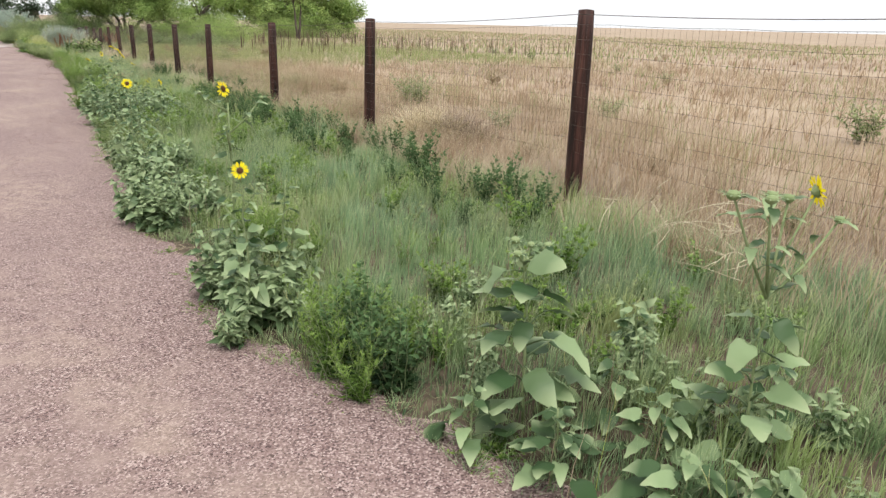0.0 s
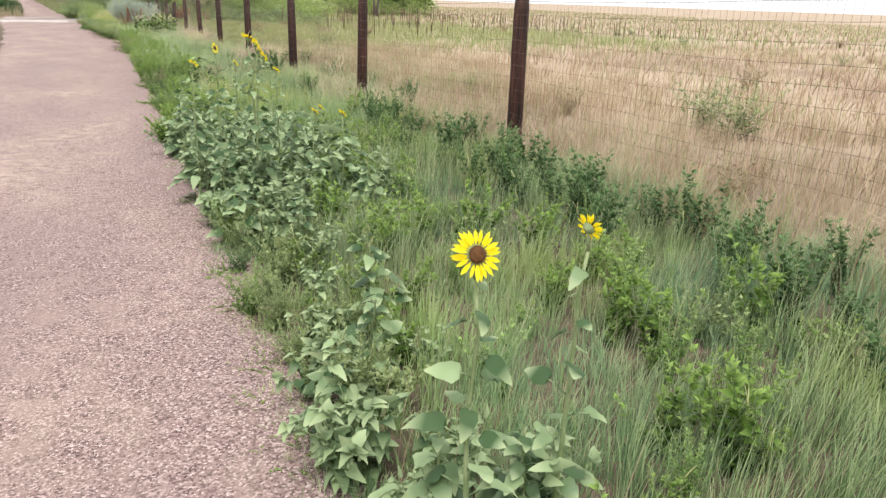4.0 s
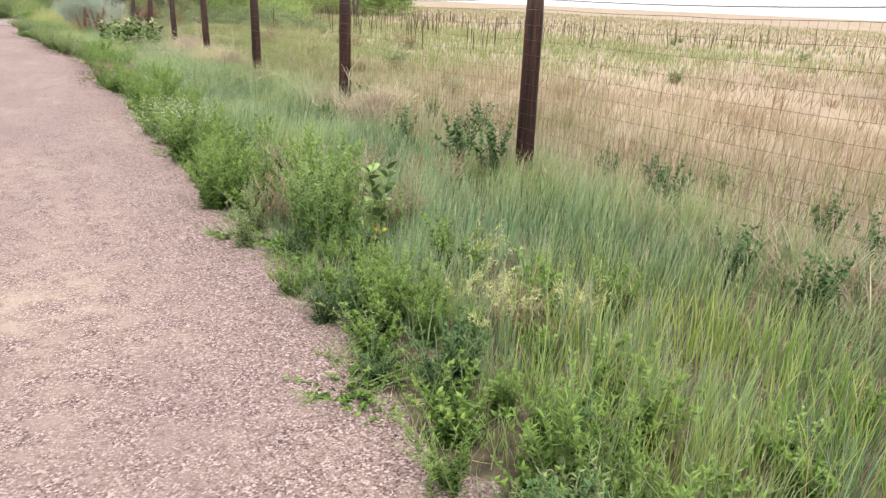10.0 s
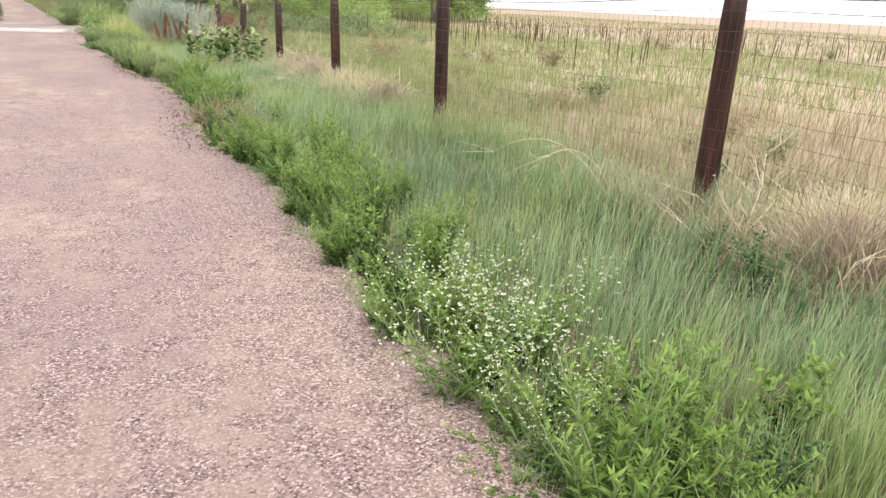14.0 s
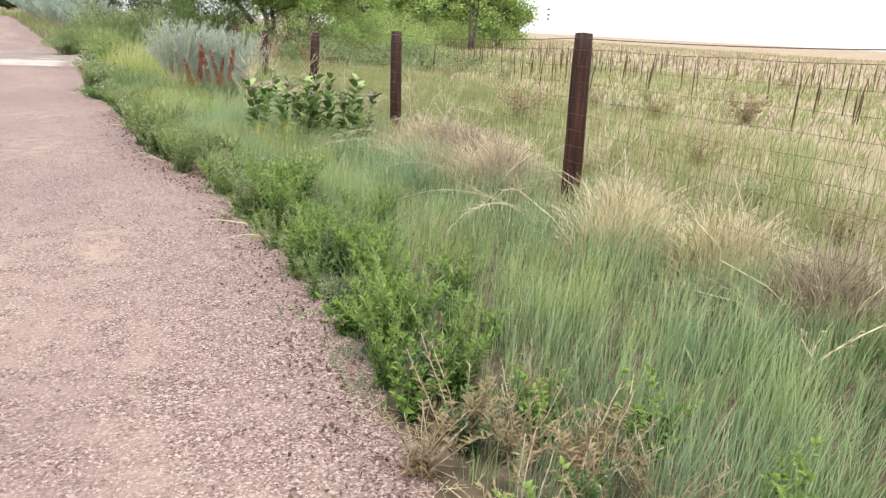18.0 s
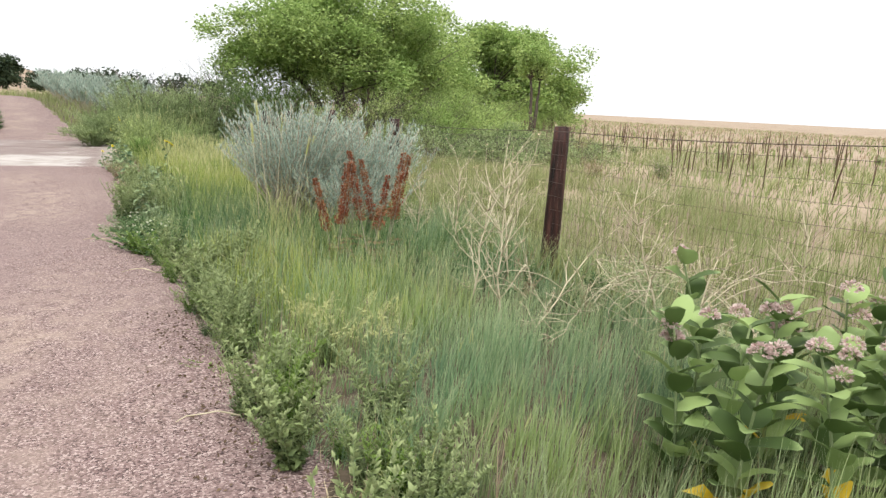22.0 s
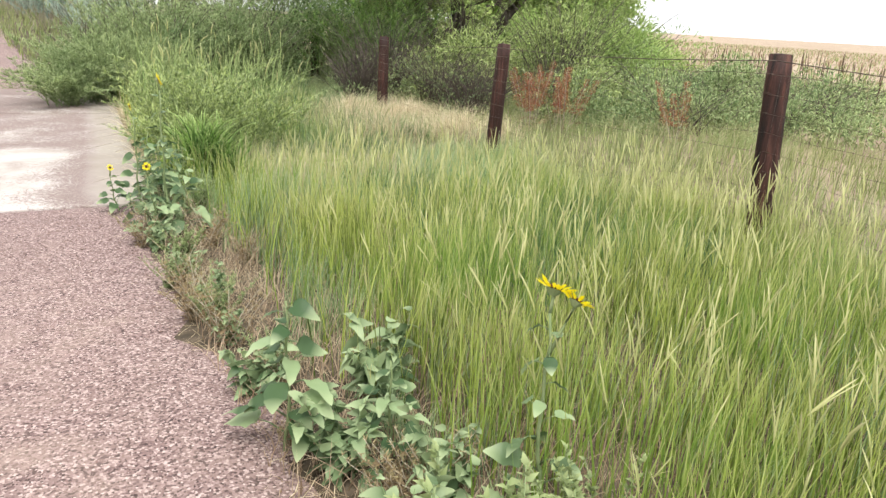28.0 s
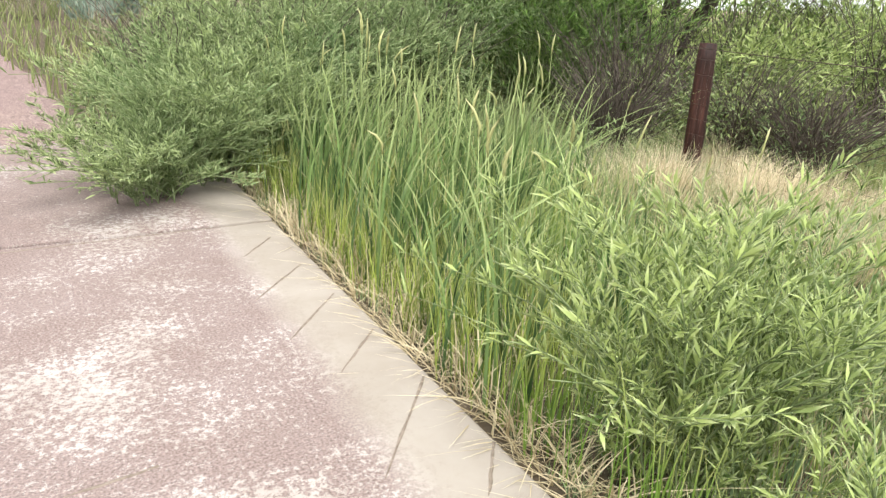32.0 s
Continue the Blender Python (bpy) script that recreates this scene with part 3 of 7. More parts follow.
def grass(name, label, x, y, rng, height, width, lean, material, seg=3, wind=(0.02, -0.01), fan=0):
    z = land(x, y) - 0.01
    n = len(x)
    ln = rng.normal(0, 1, (n, 2)) * (lean * height)[:, None] + np.array(wind) * (height / 0.3)[:, None] + fan
    data = blades(np.stack([x, y, z], 1), height, width, ln, seg, rng=rng)
    ob = part(name, data, material)
    return tagged(ob, label, "grass", kind="stuff")


def clearing(x, y):
    """Little tall grass grows where the broad-bladed clump and the young willows stand."""
    return (1 - np.exp(-((x - 0.72) ** 2 + (y - 47.62) ** 2) / 0.11)) * (1 - 0.9 * np.exp(-((x - 1.0) ** 2 / 0.45 + (y - 48.85) ** 2 / 0.6)))


def tall_zone(x, y):
    """Where the tall seeding grass grows."""
    a = smooth(40.2, 42.0, y) * (1 - smooth(46.0, 47.0, y)) * smooth(0.4, 0.95, x - edge(y))
    b = 0.55 * smooth(14.6, 15.6, y) * (1 - smooth(17.2, 18.2, y)) * smooth(0.4, 0.75, x - edge(y)) * (1 - smooth(2.3, 3.0, x))
    c = 0.5 * smooth(36.2, 37.6, y) * (1 - smooth(38.6, 39.4, y)) * (1 - smooth(1.7, 2.4, x)) * smooth(0.2, 0.5, x - edge(y))
    e = (0.8 - 0.7 * smooth(0.9, 1.3, x) * (1 - smooth(49.2, 50.2, y))) * smooth(46.6, 47.6, y) * (1 - smooth(52, 54, y)) * smooth(0.36, 0.5, x) * (1 - smooth(2.2, 3.0, x))
    return np.clip((a + b + c + e) * clearing(x, y), 0, 1)


def lush_zone(x, y):
    """Where dark green grass grows thick."""
    a = smooth(39.0, 39.8, y) * (1 - smooth(41.6, 42.6, y)) * smooth(0.65, 0.95, x) * (1 - smooth(1.5, 2.0, x))
    b = 0.7 * smooth(44.3, 45.0, y) * (1 - smooth(46.6, 47.4, y)) * smooth(1.3, 1.8, x) * (1 - smooth(3.0, 3.5, x))
    c = smooth(48.3, 49.0, y) * (1 - smooth(52, 53, y)) * smooth(0.9, 1.3, x) * (1 - smooth(2.7, 3.5, x))
    e = 0.5 * smooth(15.5, 17, y) * (1 - smooth(33, 34.5, y)) * smooth(2.3, 2.8, x) * (1 - smooth(3.1, 3.4, x))
    f = 0.75 * smooth(37.2, 38.2, y) * (1 - smooth(41, 42, y)) * smooth(1.5, 2.0, x) * (1 - smooth(3.2, 3.6, x))
    return np.clip((a + b + c + e + f) * clearing(x, y), 0, 1)


def bare(y):
    """Stretches of the path's edge where soil and litter show instead of grass."""
    return np.clip(smooth(32.4, 33.0, y) * (1 - smooth(35.2, 35.8, y)) + smooth(27.0, 27.4, y) * (1 - smooth(28.6, 29.0, y)) + smooth(3.9, 4.3, y) * (1 - smooth(5.2, 5.6, y)) + 1.6 * smooth(42.6, 43.4, y) * (1 - smooth(46.6, 47.0, y)) + 0.6 * smooth(38.0, 38.4, y) * (1 - smooth(38.9, 39.3, y)), 0, 1.6)


def build_grass():
    x, y, rng = scatter(680000, 0.1, 3.9, -1, 56, 11)
    tx, ty, _ = scatter(15000, 0.1, 3.9, -1, 56, 17)
    own = rng.integers(0, len(tx), len(x))
    tuft = rng.random(len(x)) < 0.62
    dx, dy = rng.normal(0, 0.022, len(x)), rng.normal(0, 0.022, len(x))
    x, y = np.where(tuft, tx[own] + dx, x), np.where(tuft, ty[own] + dy, y)
    fan = np.stack([np.where(tuft, dx, 0), np.where(tuft, dy, 0)], 1) * 1.7
    tall = np.where(tuft, 0.75 + 0.6 * np.random.default_rng(18).random(len(tx))[own], 0.9)
    d = x - edge(y)
    keep = (d > -0.10 + 0.12 * patchy(x, y, 0.35, 2)) & (rng.random(len(x)) < 0.4 + 0.6 * patchy(x, y, 0.6, 4) + 0.25 * (1 - smooth(10, 13, y))) & ~((y > 46.9) & (x < 0.38))
    keep &= rng.random(len(x)) > 0.8 * tall_zone(x, y)
    keep &= (d > 0.32 * bare(y) * (0.6 + 0.8 * patchy(x, y, 0.4, 21))) & (rng.random(len(x)) > 0.5 * lush_zone(x, y))
    x, y, fan, tall = x[keep], y[keep], fan[keep], tall[keep]
    h = tall * (0.08 + 0.25 * smooth(0.05, 0.8, x - edge(y))) * rng.uniform(0.45, 1.25, len(x)) * (0.5 + 0.8 * patchy(x, y, 0.8, 7)) * (0.8 + 0.2 * smooth(13, 17, y))
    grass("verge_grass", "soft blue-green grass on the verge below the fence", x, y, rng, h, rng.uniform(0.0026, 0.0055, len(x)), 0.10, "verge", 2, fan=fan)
    x, y, rng = scatter(9000, 0.9, 3.9, -1, 54, 14)
    keep = (x > edge(y) + 0.15) & (y < 47.5) & (rng.random(len(x)) < 0.15 + 0.85 * patchy(x, y, 0.7, 15) ** 2)
    x, y = x[keep], y[keep]
    grass("withered_grass", "withered tan grass stems among the verge grass", x, y, rng, rng.uniform(0.22, 0.46, len(x)), 0.004, 0.12, "dry", 2)
    x, y, rng = scatter(270000, 0.3, 3.8, 14, 54, 12)
    keep = rng.random(len(x)) < tall_zone(x, y) * np.clip(1.6 * patchy(x, y, 0.4, 12) - 0.15, 0.06, 1)
    x, y = x[keep], y[keep]
    h = rng.uniform(0.28, 0.62, len(x)) * (0.7 + 0.3 * smooth(40, 42, y)) * (0.5 + 0.7 * patchy(x, y, 0.7, 3))
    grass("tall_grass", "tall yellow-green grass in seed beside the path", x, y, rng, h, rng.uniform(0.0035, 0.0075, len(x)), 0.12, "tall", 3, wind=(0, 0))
    x, y, rng = scatter(90000, 0.5, 3.5, 15, 53, 19)
    keep = rng.random(len(x)) < lush_zone(x, y) * (0.3 + 0.9 * patchy(x, y, 0.5, 22))
    x, y = x[keep], y[keep]
    h = rng.uniform(0.25, 0.55, len(x)) * (0.7 + 0.3 * smooth(36, 40, y))
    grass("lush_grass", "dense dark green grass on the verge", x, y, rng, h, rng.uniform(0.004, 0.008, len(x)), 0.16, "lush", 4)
    x, y, rng = scatter(26000, 0.3, 2.6, 41.5, 47.2, 29)
    keep = (x > edge(y) + 0.12) & (rng.random(len(x)) < (0.25 + 0.9 * patchy(x, y, 0.5, 43)) * (1 - 0.75 * smooth(0.9, 2.0, x - edge(y))))
    x, y = x[keep], y[keep]
    grass("brown_stubble", "brown dead grass stubble under the tall grass", x, y, rng, rng.uniform(0.03, 0.2, len(x)), 0.0042, 0.5, "dry", 3)
    # seed heads on thin stalks
    x, y, rng = scatter(30000, 0.3, 3.8, -1, 53, 13)
    keep = rng.random(len(x)) < (0.1 + 0.7 * smooth(30, 34, y) - 0.5 * smooth(46, 47, y)) * tall_zone(x, y) + 0.04 + 0.12 * lush_zone(x, y)
    keep &= x > edge(y) + 0.25
    x, y = x[keep], y[keep]
    n = len(x)
    tz = tall_zone(x, y)
    h = rng.uniform(0.3, 0.45, n) + tz * rng.uniform(0.1, 0.35, n)
    ln = rng.normal(0, 0.065, (n, 2)) + np.array([-0.01, 0.0])
    base = np.stack([x, y, land(x, y)], 1)
    stalk = blades(base, h, 0.0022, ln, 3, rng=rng)
    tip = base + np.stack([ln[:, 0], ln[:, 1], h * 0.86], 1)
    way = np.stack([ln[:, 0] * 1.3, ln[:, 1] * 1.3, h * 0.9], 1) + rng.normal(0, 0.03, (n, 3))
    s = rng.uniform(0.06, 0.11, n) * (0.7 + 0.8 * tz * smooth(39, 41, y))
    head = soup(leaves(tip - way * 0.06, way, s, "spike", 0.9, 0.25, rng), leaves(tip - way * 0.06, way, s, "spike", -0.9, 0.2, rng))
    g = part("seeding_grass", stalk, "tall")
    part("seed_head", head, "seed", g)
    tagged(g, "thin grass stalks with pale seed heads", "grass", kind="stuff")


def greenness(x, y):
    """How green the prairie is: dry at the start of the walk, greener towards the crossing."""
    return np.clip(smooth(22, 33, y) * (0.75 + 0.45 * patchy(x, y, 3.0, 5)) * (1 - 0.6 * smooth(14, 40, x)) + 0.5 * patchy(x, y, 2.2, 9) ** 3 + 0.5 * (1 - smooth(4.2, 7, x)) * patchy(x, y, 1.3, 13) * smooth(9, 15, y), 0, 1)


def build_field():
    lots = [(210000, 3.3, 9, -2, 62, 0.26, 0.52, 0.0055, 21, 2), (95000, 9, 24, -4, 90, 0.25, 0.48, 0.014, 22, 2), (60000, 24, 90, -5, 160, 0.25, 0.5, 0.05, 23, 2)]
    for n, x0, x1, y0, y1, h0, h1, w, seed, seg in lots:
        x, y, rng = scatter(n, x0, x1, y0, y1, seed)
        fan = 0
        if x0 < 20:
            k = 9000 if x0 < 5 else 11000
            own, tuft = rng.integers(0, k, n), rng.random(n) < 0.75
            tx, ty = rng.uniform(x0, x1, k), rng.uniform(y0, y1, k)
            dx, dy = rng.normal(0, 0.035 * (1 + x0 / 9), n), rng.normal(0, 0.035 * (1 + x0 / 9), n)
            x, y = np.where(tuft, tx[own] + dx, x), np.where(tuft, ty[own] + dy, y)
            fan = np.stack([dx, dy], 1) * tuft[:, None] * 1.8
        if x0 < 5:
            x = x0 + np.maximum(x - x0, 0) ** 1.4 / (x1 - x0) ** 0.4
        keep = rng.random(n) < 0.25 + 0.75 * patchy(x, y, 1.1 if x0 < 20 else 5, 3)
        x, y = x[keep], y[keep]
        fan = fan[keep] if x0 < 20 else np.zeros((len(x), 2))
        h = rng.uniform(h0, h1, len(x)) * (0.6 + 0.6 * patchy(x, y, 1.7, 8))
        g = rng.random(len(x)) < greenness(x, y)
        grass("dry_prairie_grass", "bleached tan prairie grass behind the wire fence", x[~g], y[~g], rng, h[~g], w * rng.uniform(0.7, 1.4, (~g).sum()), 0.22, "dry", seg, fan=fan[~g])
        grass("green_prairie_grass", "yellow-green prairie grass behind the wire fence", x[g], y[g], rng, h[g], w * rng.uniform(0.7, 1.4, g.sum()), 0.22, "fieldgreen", seg, fan=fan[g])
    # dry grass in front of the fence by the crossing
    x, y, rng = scatter(12000, 1.9, 4.3, 47.4, 53, 24)
    own = rng.integers(0, 110, len(x))
    tx, ty = 2.5 + 1.9 * rng.random(110), rng.uniform(48.9, 51.8, 110)
    dx, dy = rng.normal(0, 0.05, len(x)), rng.normal(0, 0.05, len(x))
    x, y = tx[own] + dx, ty[own] + dy
    keep = rng.random(len(x)) < smooth(2.1, 3.0, x)
    fan = (np.stack([dx, dy], 1) * 2.6 + np.random.default_rng(240).normal(0, 0.16, (110, 2))[own])[keep]
    x, y, own = x[keep], y[keep], own[keep]
    h = rng.uniform(0.2, 0.5, len(x)) * np.random.default_rng(241).uniform(0.6, 1.2, 110)[own]
    grass("dry_verge_grass", "tufts of dry bent tan grass at the foot of the fence", x, y, rng, h, 0.0055, 0.22, "straw", 3, fan=fan)
    x, y, rng = scatter(2600, 0.95, 2.5, 46.9, 48.9, 25)
    keep = rng.random(len(x)) < patchy(x, y, 0.5, 33)
    x, y = x[keep], y[keep]
    grass("tan_verge_grass", "thin tan grass among the green by the crossing", x, y, rng, rng.uniform(0.25, 0.5, len(x)), 0.0045, 0.16, "straw", 3)
    x, y, rng = scatter(17000, 1.0, 3.7, 46.4, 52.5, 26)
    keep = rng.random(len(x)) < 1.3 * patchy(x, y, 0.45, 37)
    x, y = x[keep], y[keep]
    h = rng.uniform(0.2, 0.48, len(x)) * (0.6 + 0.6 * patchy(x, y, 0.7, 41)) * (0.3 + 0.7 * clearing(x, y)) * (1 - 0.4 * smooth(48.0, 47.0, y)) * (1 - 0.6 * smooth(1.7, 2.4, x) * smooth(47.8, 48.6, y))
    grass("mixed_verge_grass", "green and straw-tipped grass before the fence", x, y, rng, h, 0.0065, 0.15, "tall", 3, wind=(0, 0))
    # dark spent flower stalks standing in the prairie
    x, y, rng = scatter(900, 8, 34, 34, 95, 31)
    keep = rng.random(900) < np.clip(smooth(9, 14, x) * patchy(x, y, 4, 6) * 1.2, 0, 1)
    pieces = []
    for px, py in zip(x[keep], y[keep]):
        z, h = float(land(px, py)), rng.uniform(0.5, 1.15)
        dx, dy = rng.normal(0, 0.05, 2)
        pieces.append(tube([(px, py, z), (px + dx * 0.5, py + dy * 0.5, z + h * 0.6), (px + dx, py + dy, z + h)], [0.012, 0.02, 0.012], 4))
    tagged(part("spent_stalks", soup(*pieces), "darkstalk"), "dark spent mullein stalks standing in the prairie", "dry stalks", kind="stuff")


def build_left_verge():
    x, y, rng = scatter(30000, -9, 9, 54, 104, 43)
    keep = (x > edge(y) + 0.05) & (x < edge(y) + 8)
    x, y = x[keep], y[keep]
    grass("rough_verge_grass", "rough grey-green grass beyond the crossing", x, y, rng, rng.uniform(0.25, 0.6, len(x)), 0.02 * rng.uniform(0.6, 1.4, len(x)), 0.25, "fieldgreen", 2)
    x, y, rng = scatter(26000, -9, -1.6, -1, 110, 41)
    keep = x < left_edge(y) - 0.05
    x, y = x[keep], y[keep]
    h = rng.uniform(0.2, 0.5, len(x))
    grass("far_verge_grass", "rough yellow grass along the far side of the path", x, y, rng, h, 0.012 * rng.uniform(0.6, 1.4, len(x)), 0.25, "dry", 2)
    x, y, rng = scatter(26000, -10, -2.3, 53.9, 84, 45)
    keep = (x < left_edge(y) - 0.02) & (rng.random(len(x)) < 0.4 + 0.6 * patchy(x, y, 0.8, 3))
    x, y = x[keep], y[keep]
    g = rng.random(len(x)) < 0.45 * patchy(x, y, 1.5, 6) + 0.1
    h = rng.uniform(0.3, 0.75, len(x))
    grass("golden_verge_grass", "tall golden grass beside the rising path", x[~g], y[~g], rng, h[~g], 0.011, 0.25, "dry", 3)
    grass("green_verge_grass", "tall green grass beside the rising path", x[g], y[g], rng, h[g], 0.011, 0.25, "fieldgreen", 3)
    x, y, rng = scatter(60000, -60, -6, 60, 150, 42)
    keep = ~on_path(x, y) & (x < left_edge(y) - 0.1)
    x, y = x[keep], y[keep]
    h = rng.uniform(0.25, 0.5, len(x))
    grass("hill_grass", "yellow dry grass on the hillside", x, y, rng, h, 0.05 * rng.uniform(0.6, 1.4, len(x)), 0.25, "dry", 2)


# ---- the fence ----
# x, y of the foot, height of the top, lean of the top along x and y
POSTS = [(3.8, -2.75, 1.6, 0, 0), (3.85, 0.9, 1.6, 0, 0), (3.85, 4.58, 1.59, 0.05, 0.06), (3.86, 8.7, 1.50, 0.04, 0.02), (3.88, 12.75, 1.41, 0.02, 0.04), (3.55, 16.16, 1.34, 0.03, 0.02), (3.59, 19.86, 1.29, 0.0, 0.02), (3.56, 23.55, 1.25, 0.0, 0.0),
         (3.575, 27.36, 1.18, 0.006, 0.05), (3.6, 31.02, 1.09, -0.03, 0.0), (3.625, 34.6, 1.01, 0.01, 0.1), (3.58, 38.08, 0.905, 0.09, 0.09), (3.75, 42.3, 0.83, 0.03, 0.06), (3.6, 44.98, 0.885, 0.08, 0.15), (3.52, 48.1, 0.785, 0.07, 0.02),
         (3.72, 51.5, 0.71, 0.03, 0.06), (3.8, 55.0, 0.70, 0, 0), (3.8, 58.2, 0.68, 0, 0)]


def post_mesh(seed):
    rng = np.random.default_rng(seed)
    k, rows, r = 14, 9, 0.068
    v, t = [], []
    th = np.arange(k) * 2 * np.pi / k
    ph = rng.uniform(0, 6, 3)
    for i in range(rows):
        f = i / (rows - 1)
        rr = r * (1.06 - 0.10 * f) * (1 + 0.05 * np.sin(2 * th + ph[0]) + 0.03 * np.sin(5 * th + ph[1] + f) + rng.normal(0, 0.012, k))
        if i == rows - 1:
            rr = rr * 0.93
        v.append(np.stack([rr * np.cos(th), rr * np.sin(th), np.full(k, min(f, 0.99) if i < rows - 1 else 1.0)], 1))
    v = np.concatenate(v)
    for i in range(rows - 1):
        for j in range(k):
            a, b = i * k + j, i * k + (j + 1) % k
            t += [(a, b, b + k), (a, b + k, a + k)]
    c = len(v)
    v = np.concatenate([v, [[0, 0, 1.004]]])
    t += [(c, (rows - 1) * k + j, (rows - 1) * k + (j + 1) % k) for j in range(k)]
    return mesh_arrays("post", v, np.array(t), None, False)


def build_fence():
    rng = random.Random(5)
    fence = thing("wire_fence", "woven wire fence on dark reddish-brown round wooden posts", "fence")
    kinds = [post_mesh(s) for s in range(5)]
    for i, (x, y, top, dx, dy) in enumerate(POSTS):
        g = float(land(x, y)) - 0.05
        ob = part("post", kinds[i % 5], "post", fence)
        shear = Matrix(((1, 0, dx, 0), (0, 1, dy, 0), (0, 0, 1, 0), (0, 0, 0, 1)))
        ob.matrix_basis = Matrix.Translation((x, y, g)) @ Matrix.Diagonal((1, 1, top - g, 1))
        ob.data = ob.data.copy()
        ob.data.transform(shear @ Euler((0, 0, rng.uniform(0, 6.28))).to_matrix().to_4x4())
    levels = [0.11 + 0.112 * k for k in range(10)]
    for i in range(len(POSTS) - 1):
        (x0, y0, t0, a0, b0), (x1, y1, t1, a1, b1) = POSTS[i], POSTS[i + 1]
        x0, y0, x1, y1 = x0 + 0.6 * a0, y0 + 0.6 * b0, x1 + 0.6 * a1, y1 + 0.6 * b1

        def wire_x(y):
            return x0 + (x1 - x0) * (y - y0) / (y1 - y0) - 0.075

        def wire_z(y, d):
            f = (y - y0) / (y1 - y0)
            return t0 + (t1 - t0) * f - d - 0.02 * math.sin(math.pi * f)
        for j, d in enumerate(levels):
            pts = [(wire_x(y0 + (y1 - y0) * k / 10) + 0.012 * math.sin(k * 1.7 + j + i), y0 + (y1 - y0) * k / 10, wire_z(y0 + (y1 - y0) * k / 10, d) + 0.004 * math.sin(k * 2.3 + j)) for k in range(11)]
            part("line_wire", tube(pts, 0.0011 if j else 0.0015, 4), "wire", fence)
        top = [(wire_x(y0 + (y1 - y0) * k / 10), y0 + (y1 - y0) * k / 10, wire_z(y0 + (y1 - y0) * k / 10, 0.035) - 0.012 * math.sin(math.pi * k / 10)) for k in range(11)]
        part("top_wire", tube(top, 0.0028, 4), "wire", fence, "heavier twisted top strand")
        stays = []
        n = max(4, round((y1 - y0) / 0.052))
        for k in range(1, n):
            y = y0 + (y1 - y0) * k / n
            w = rng.uniform(-0.006, 0.006)
            x = wire_x(y)
            stays.append(tube([(x + 0.003, y, wire_z(y, levels[0])), (x + w, y + w, wire_z(y, 0.6)), (x + 0.003, y + w * 0.5, wire_z(y, levels[-1]))], 0.0009, 3))
        tagged(part("wire_mesh", soup(*stays), "wire", fence), kind="stuff")


build_ground()
build_path()
build_slab()
build_grass()
build_field()
build_left_verge()
build_fence()


# ---- plants ----
OUTLINES["ovate"] = [(0, 0.0), (0.16, -0.02), (0.27, 0.06), (0.325, 0.18), (0.335, 0.32), (0.305, 0.48), (0.245, 0.64), (0.16, 0.80), (0.075, 0.93), (0, 1.0)]
OUTLINES["sliver"] = [(0, 0.0), (0.11, 0.42), (0, 1.0)]
OUTLINES["needle"] = [(0, 0.0), (0.07, 0.45), (0, 1.0)]


def rand_dirs(rng, n, up=0.3):
    d = rng.normal(0, 1, (n, 3))
    d[:, 2] = np.abs(d[:, 2]) * 0.6 + up
    return d / np.linalg.norm(d, axis=1, keepdims=True)


def stem_bundle(rng, count, h, spread, r=0.003, wander=0.12, droop=0.0, sides=4):
    """Stalks that fan out from one root: their tubes, and points along them with the stalk's way there."""
    tubes, pts, ways, along = [], [], [], []
    for _ in range(count):
        a, s, hh = rng.uniform(0, 2 * np.pi), spread * math.sqrt(rng.random()), h * rng.uniform(0.6, 1.0)
        n = 7
        f = np.linspace(0, 1, n)
        px = np.cos(a) * s * f ** 1.3 + np.cumsum(rng.normal(0, wander * h / n, n)) + rng.normal(0, 0.12 * spread)
        py = np.sin(a) * s * f ** 1.3 + np.cumsum(rng.normal(0, wander * h / n, n)) + rng.normal(0, 0.12 * spread)
        pz = hh * (f - droop * f ** 3)
        p = np.stack([px, py, pz], 1)
        tubes.append(tube(p, np.linspace(r, r * 0.35, n), sides))
        pts.append(p), ways.append(np.gradient(p, axis=0)), along.append(f)
    return soup(*tubes), pts, ways, along


def along_stem(rng, pts, n, lo=0.15, hi=1.0):
    """n places along a stalk, and outward ways at them."""
    f = rng.uniform(lo, hi, n)
    g = np.linspace(0, 1, len(pts))
    p = np.stack([np.interp(f, g, pts[:, k]) for k in range(3)], 1)
    a = rng.uniform(0, 2 * np.pi, n)
    o = np.stack([np.cos(a), np.sin(a), np.full(n, 0.35)], 1)
    return p, o, f


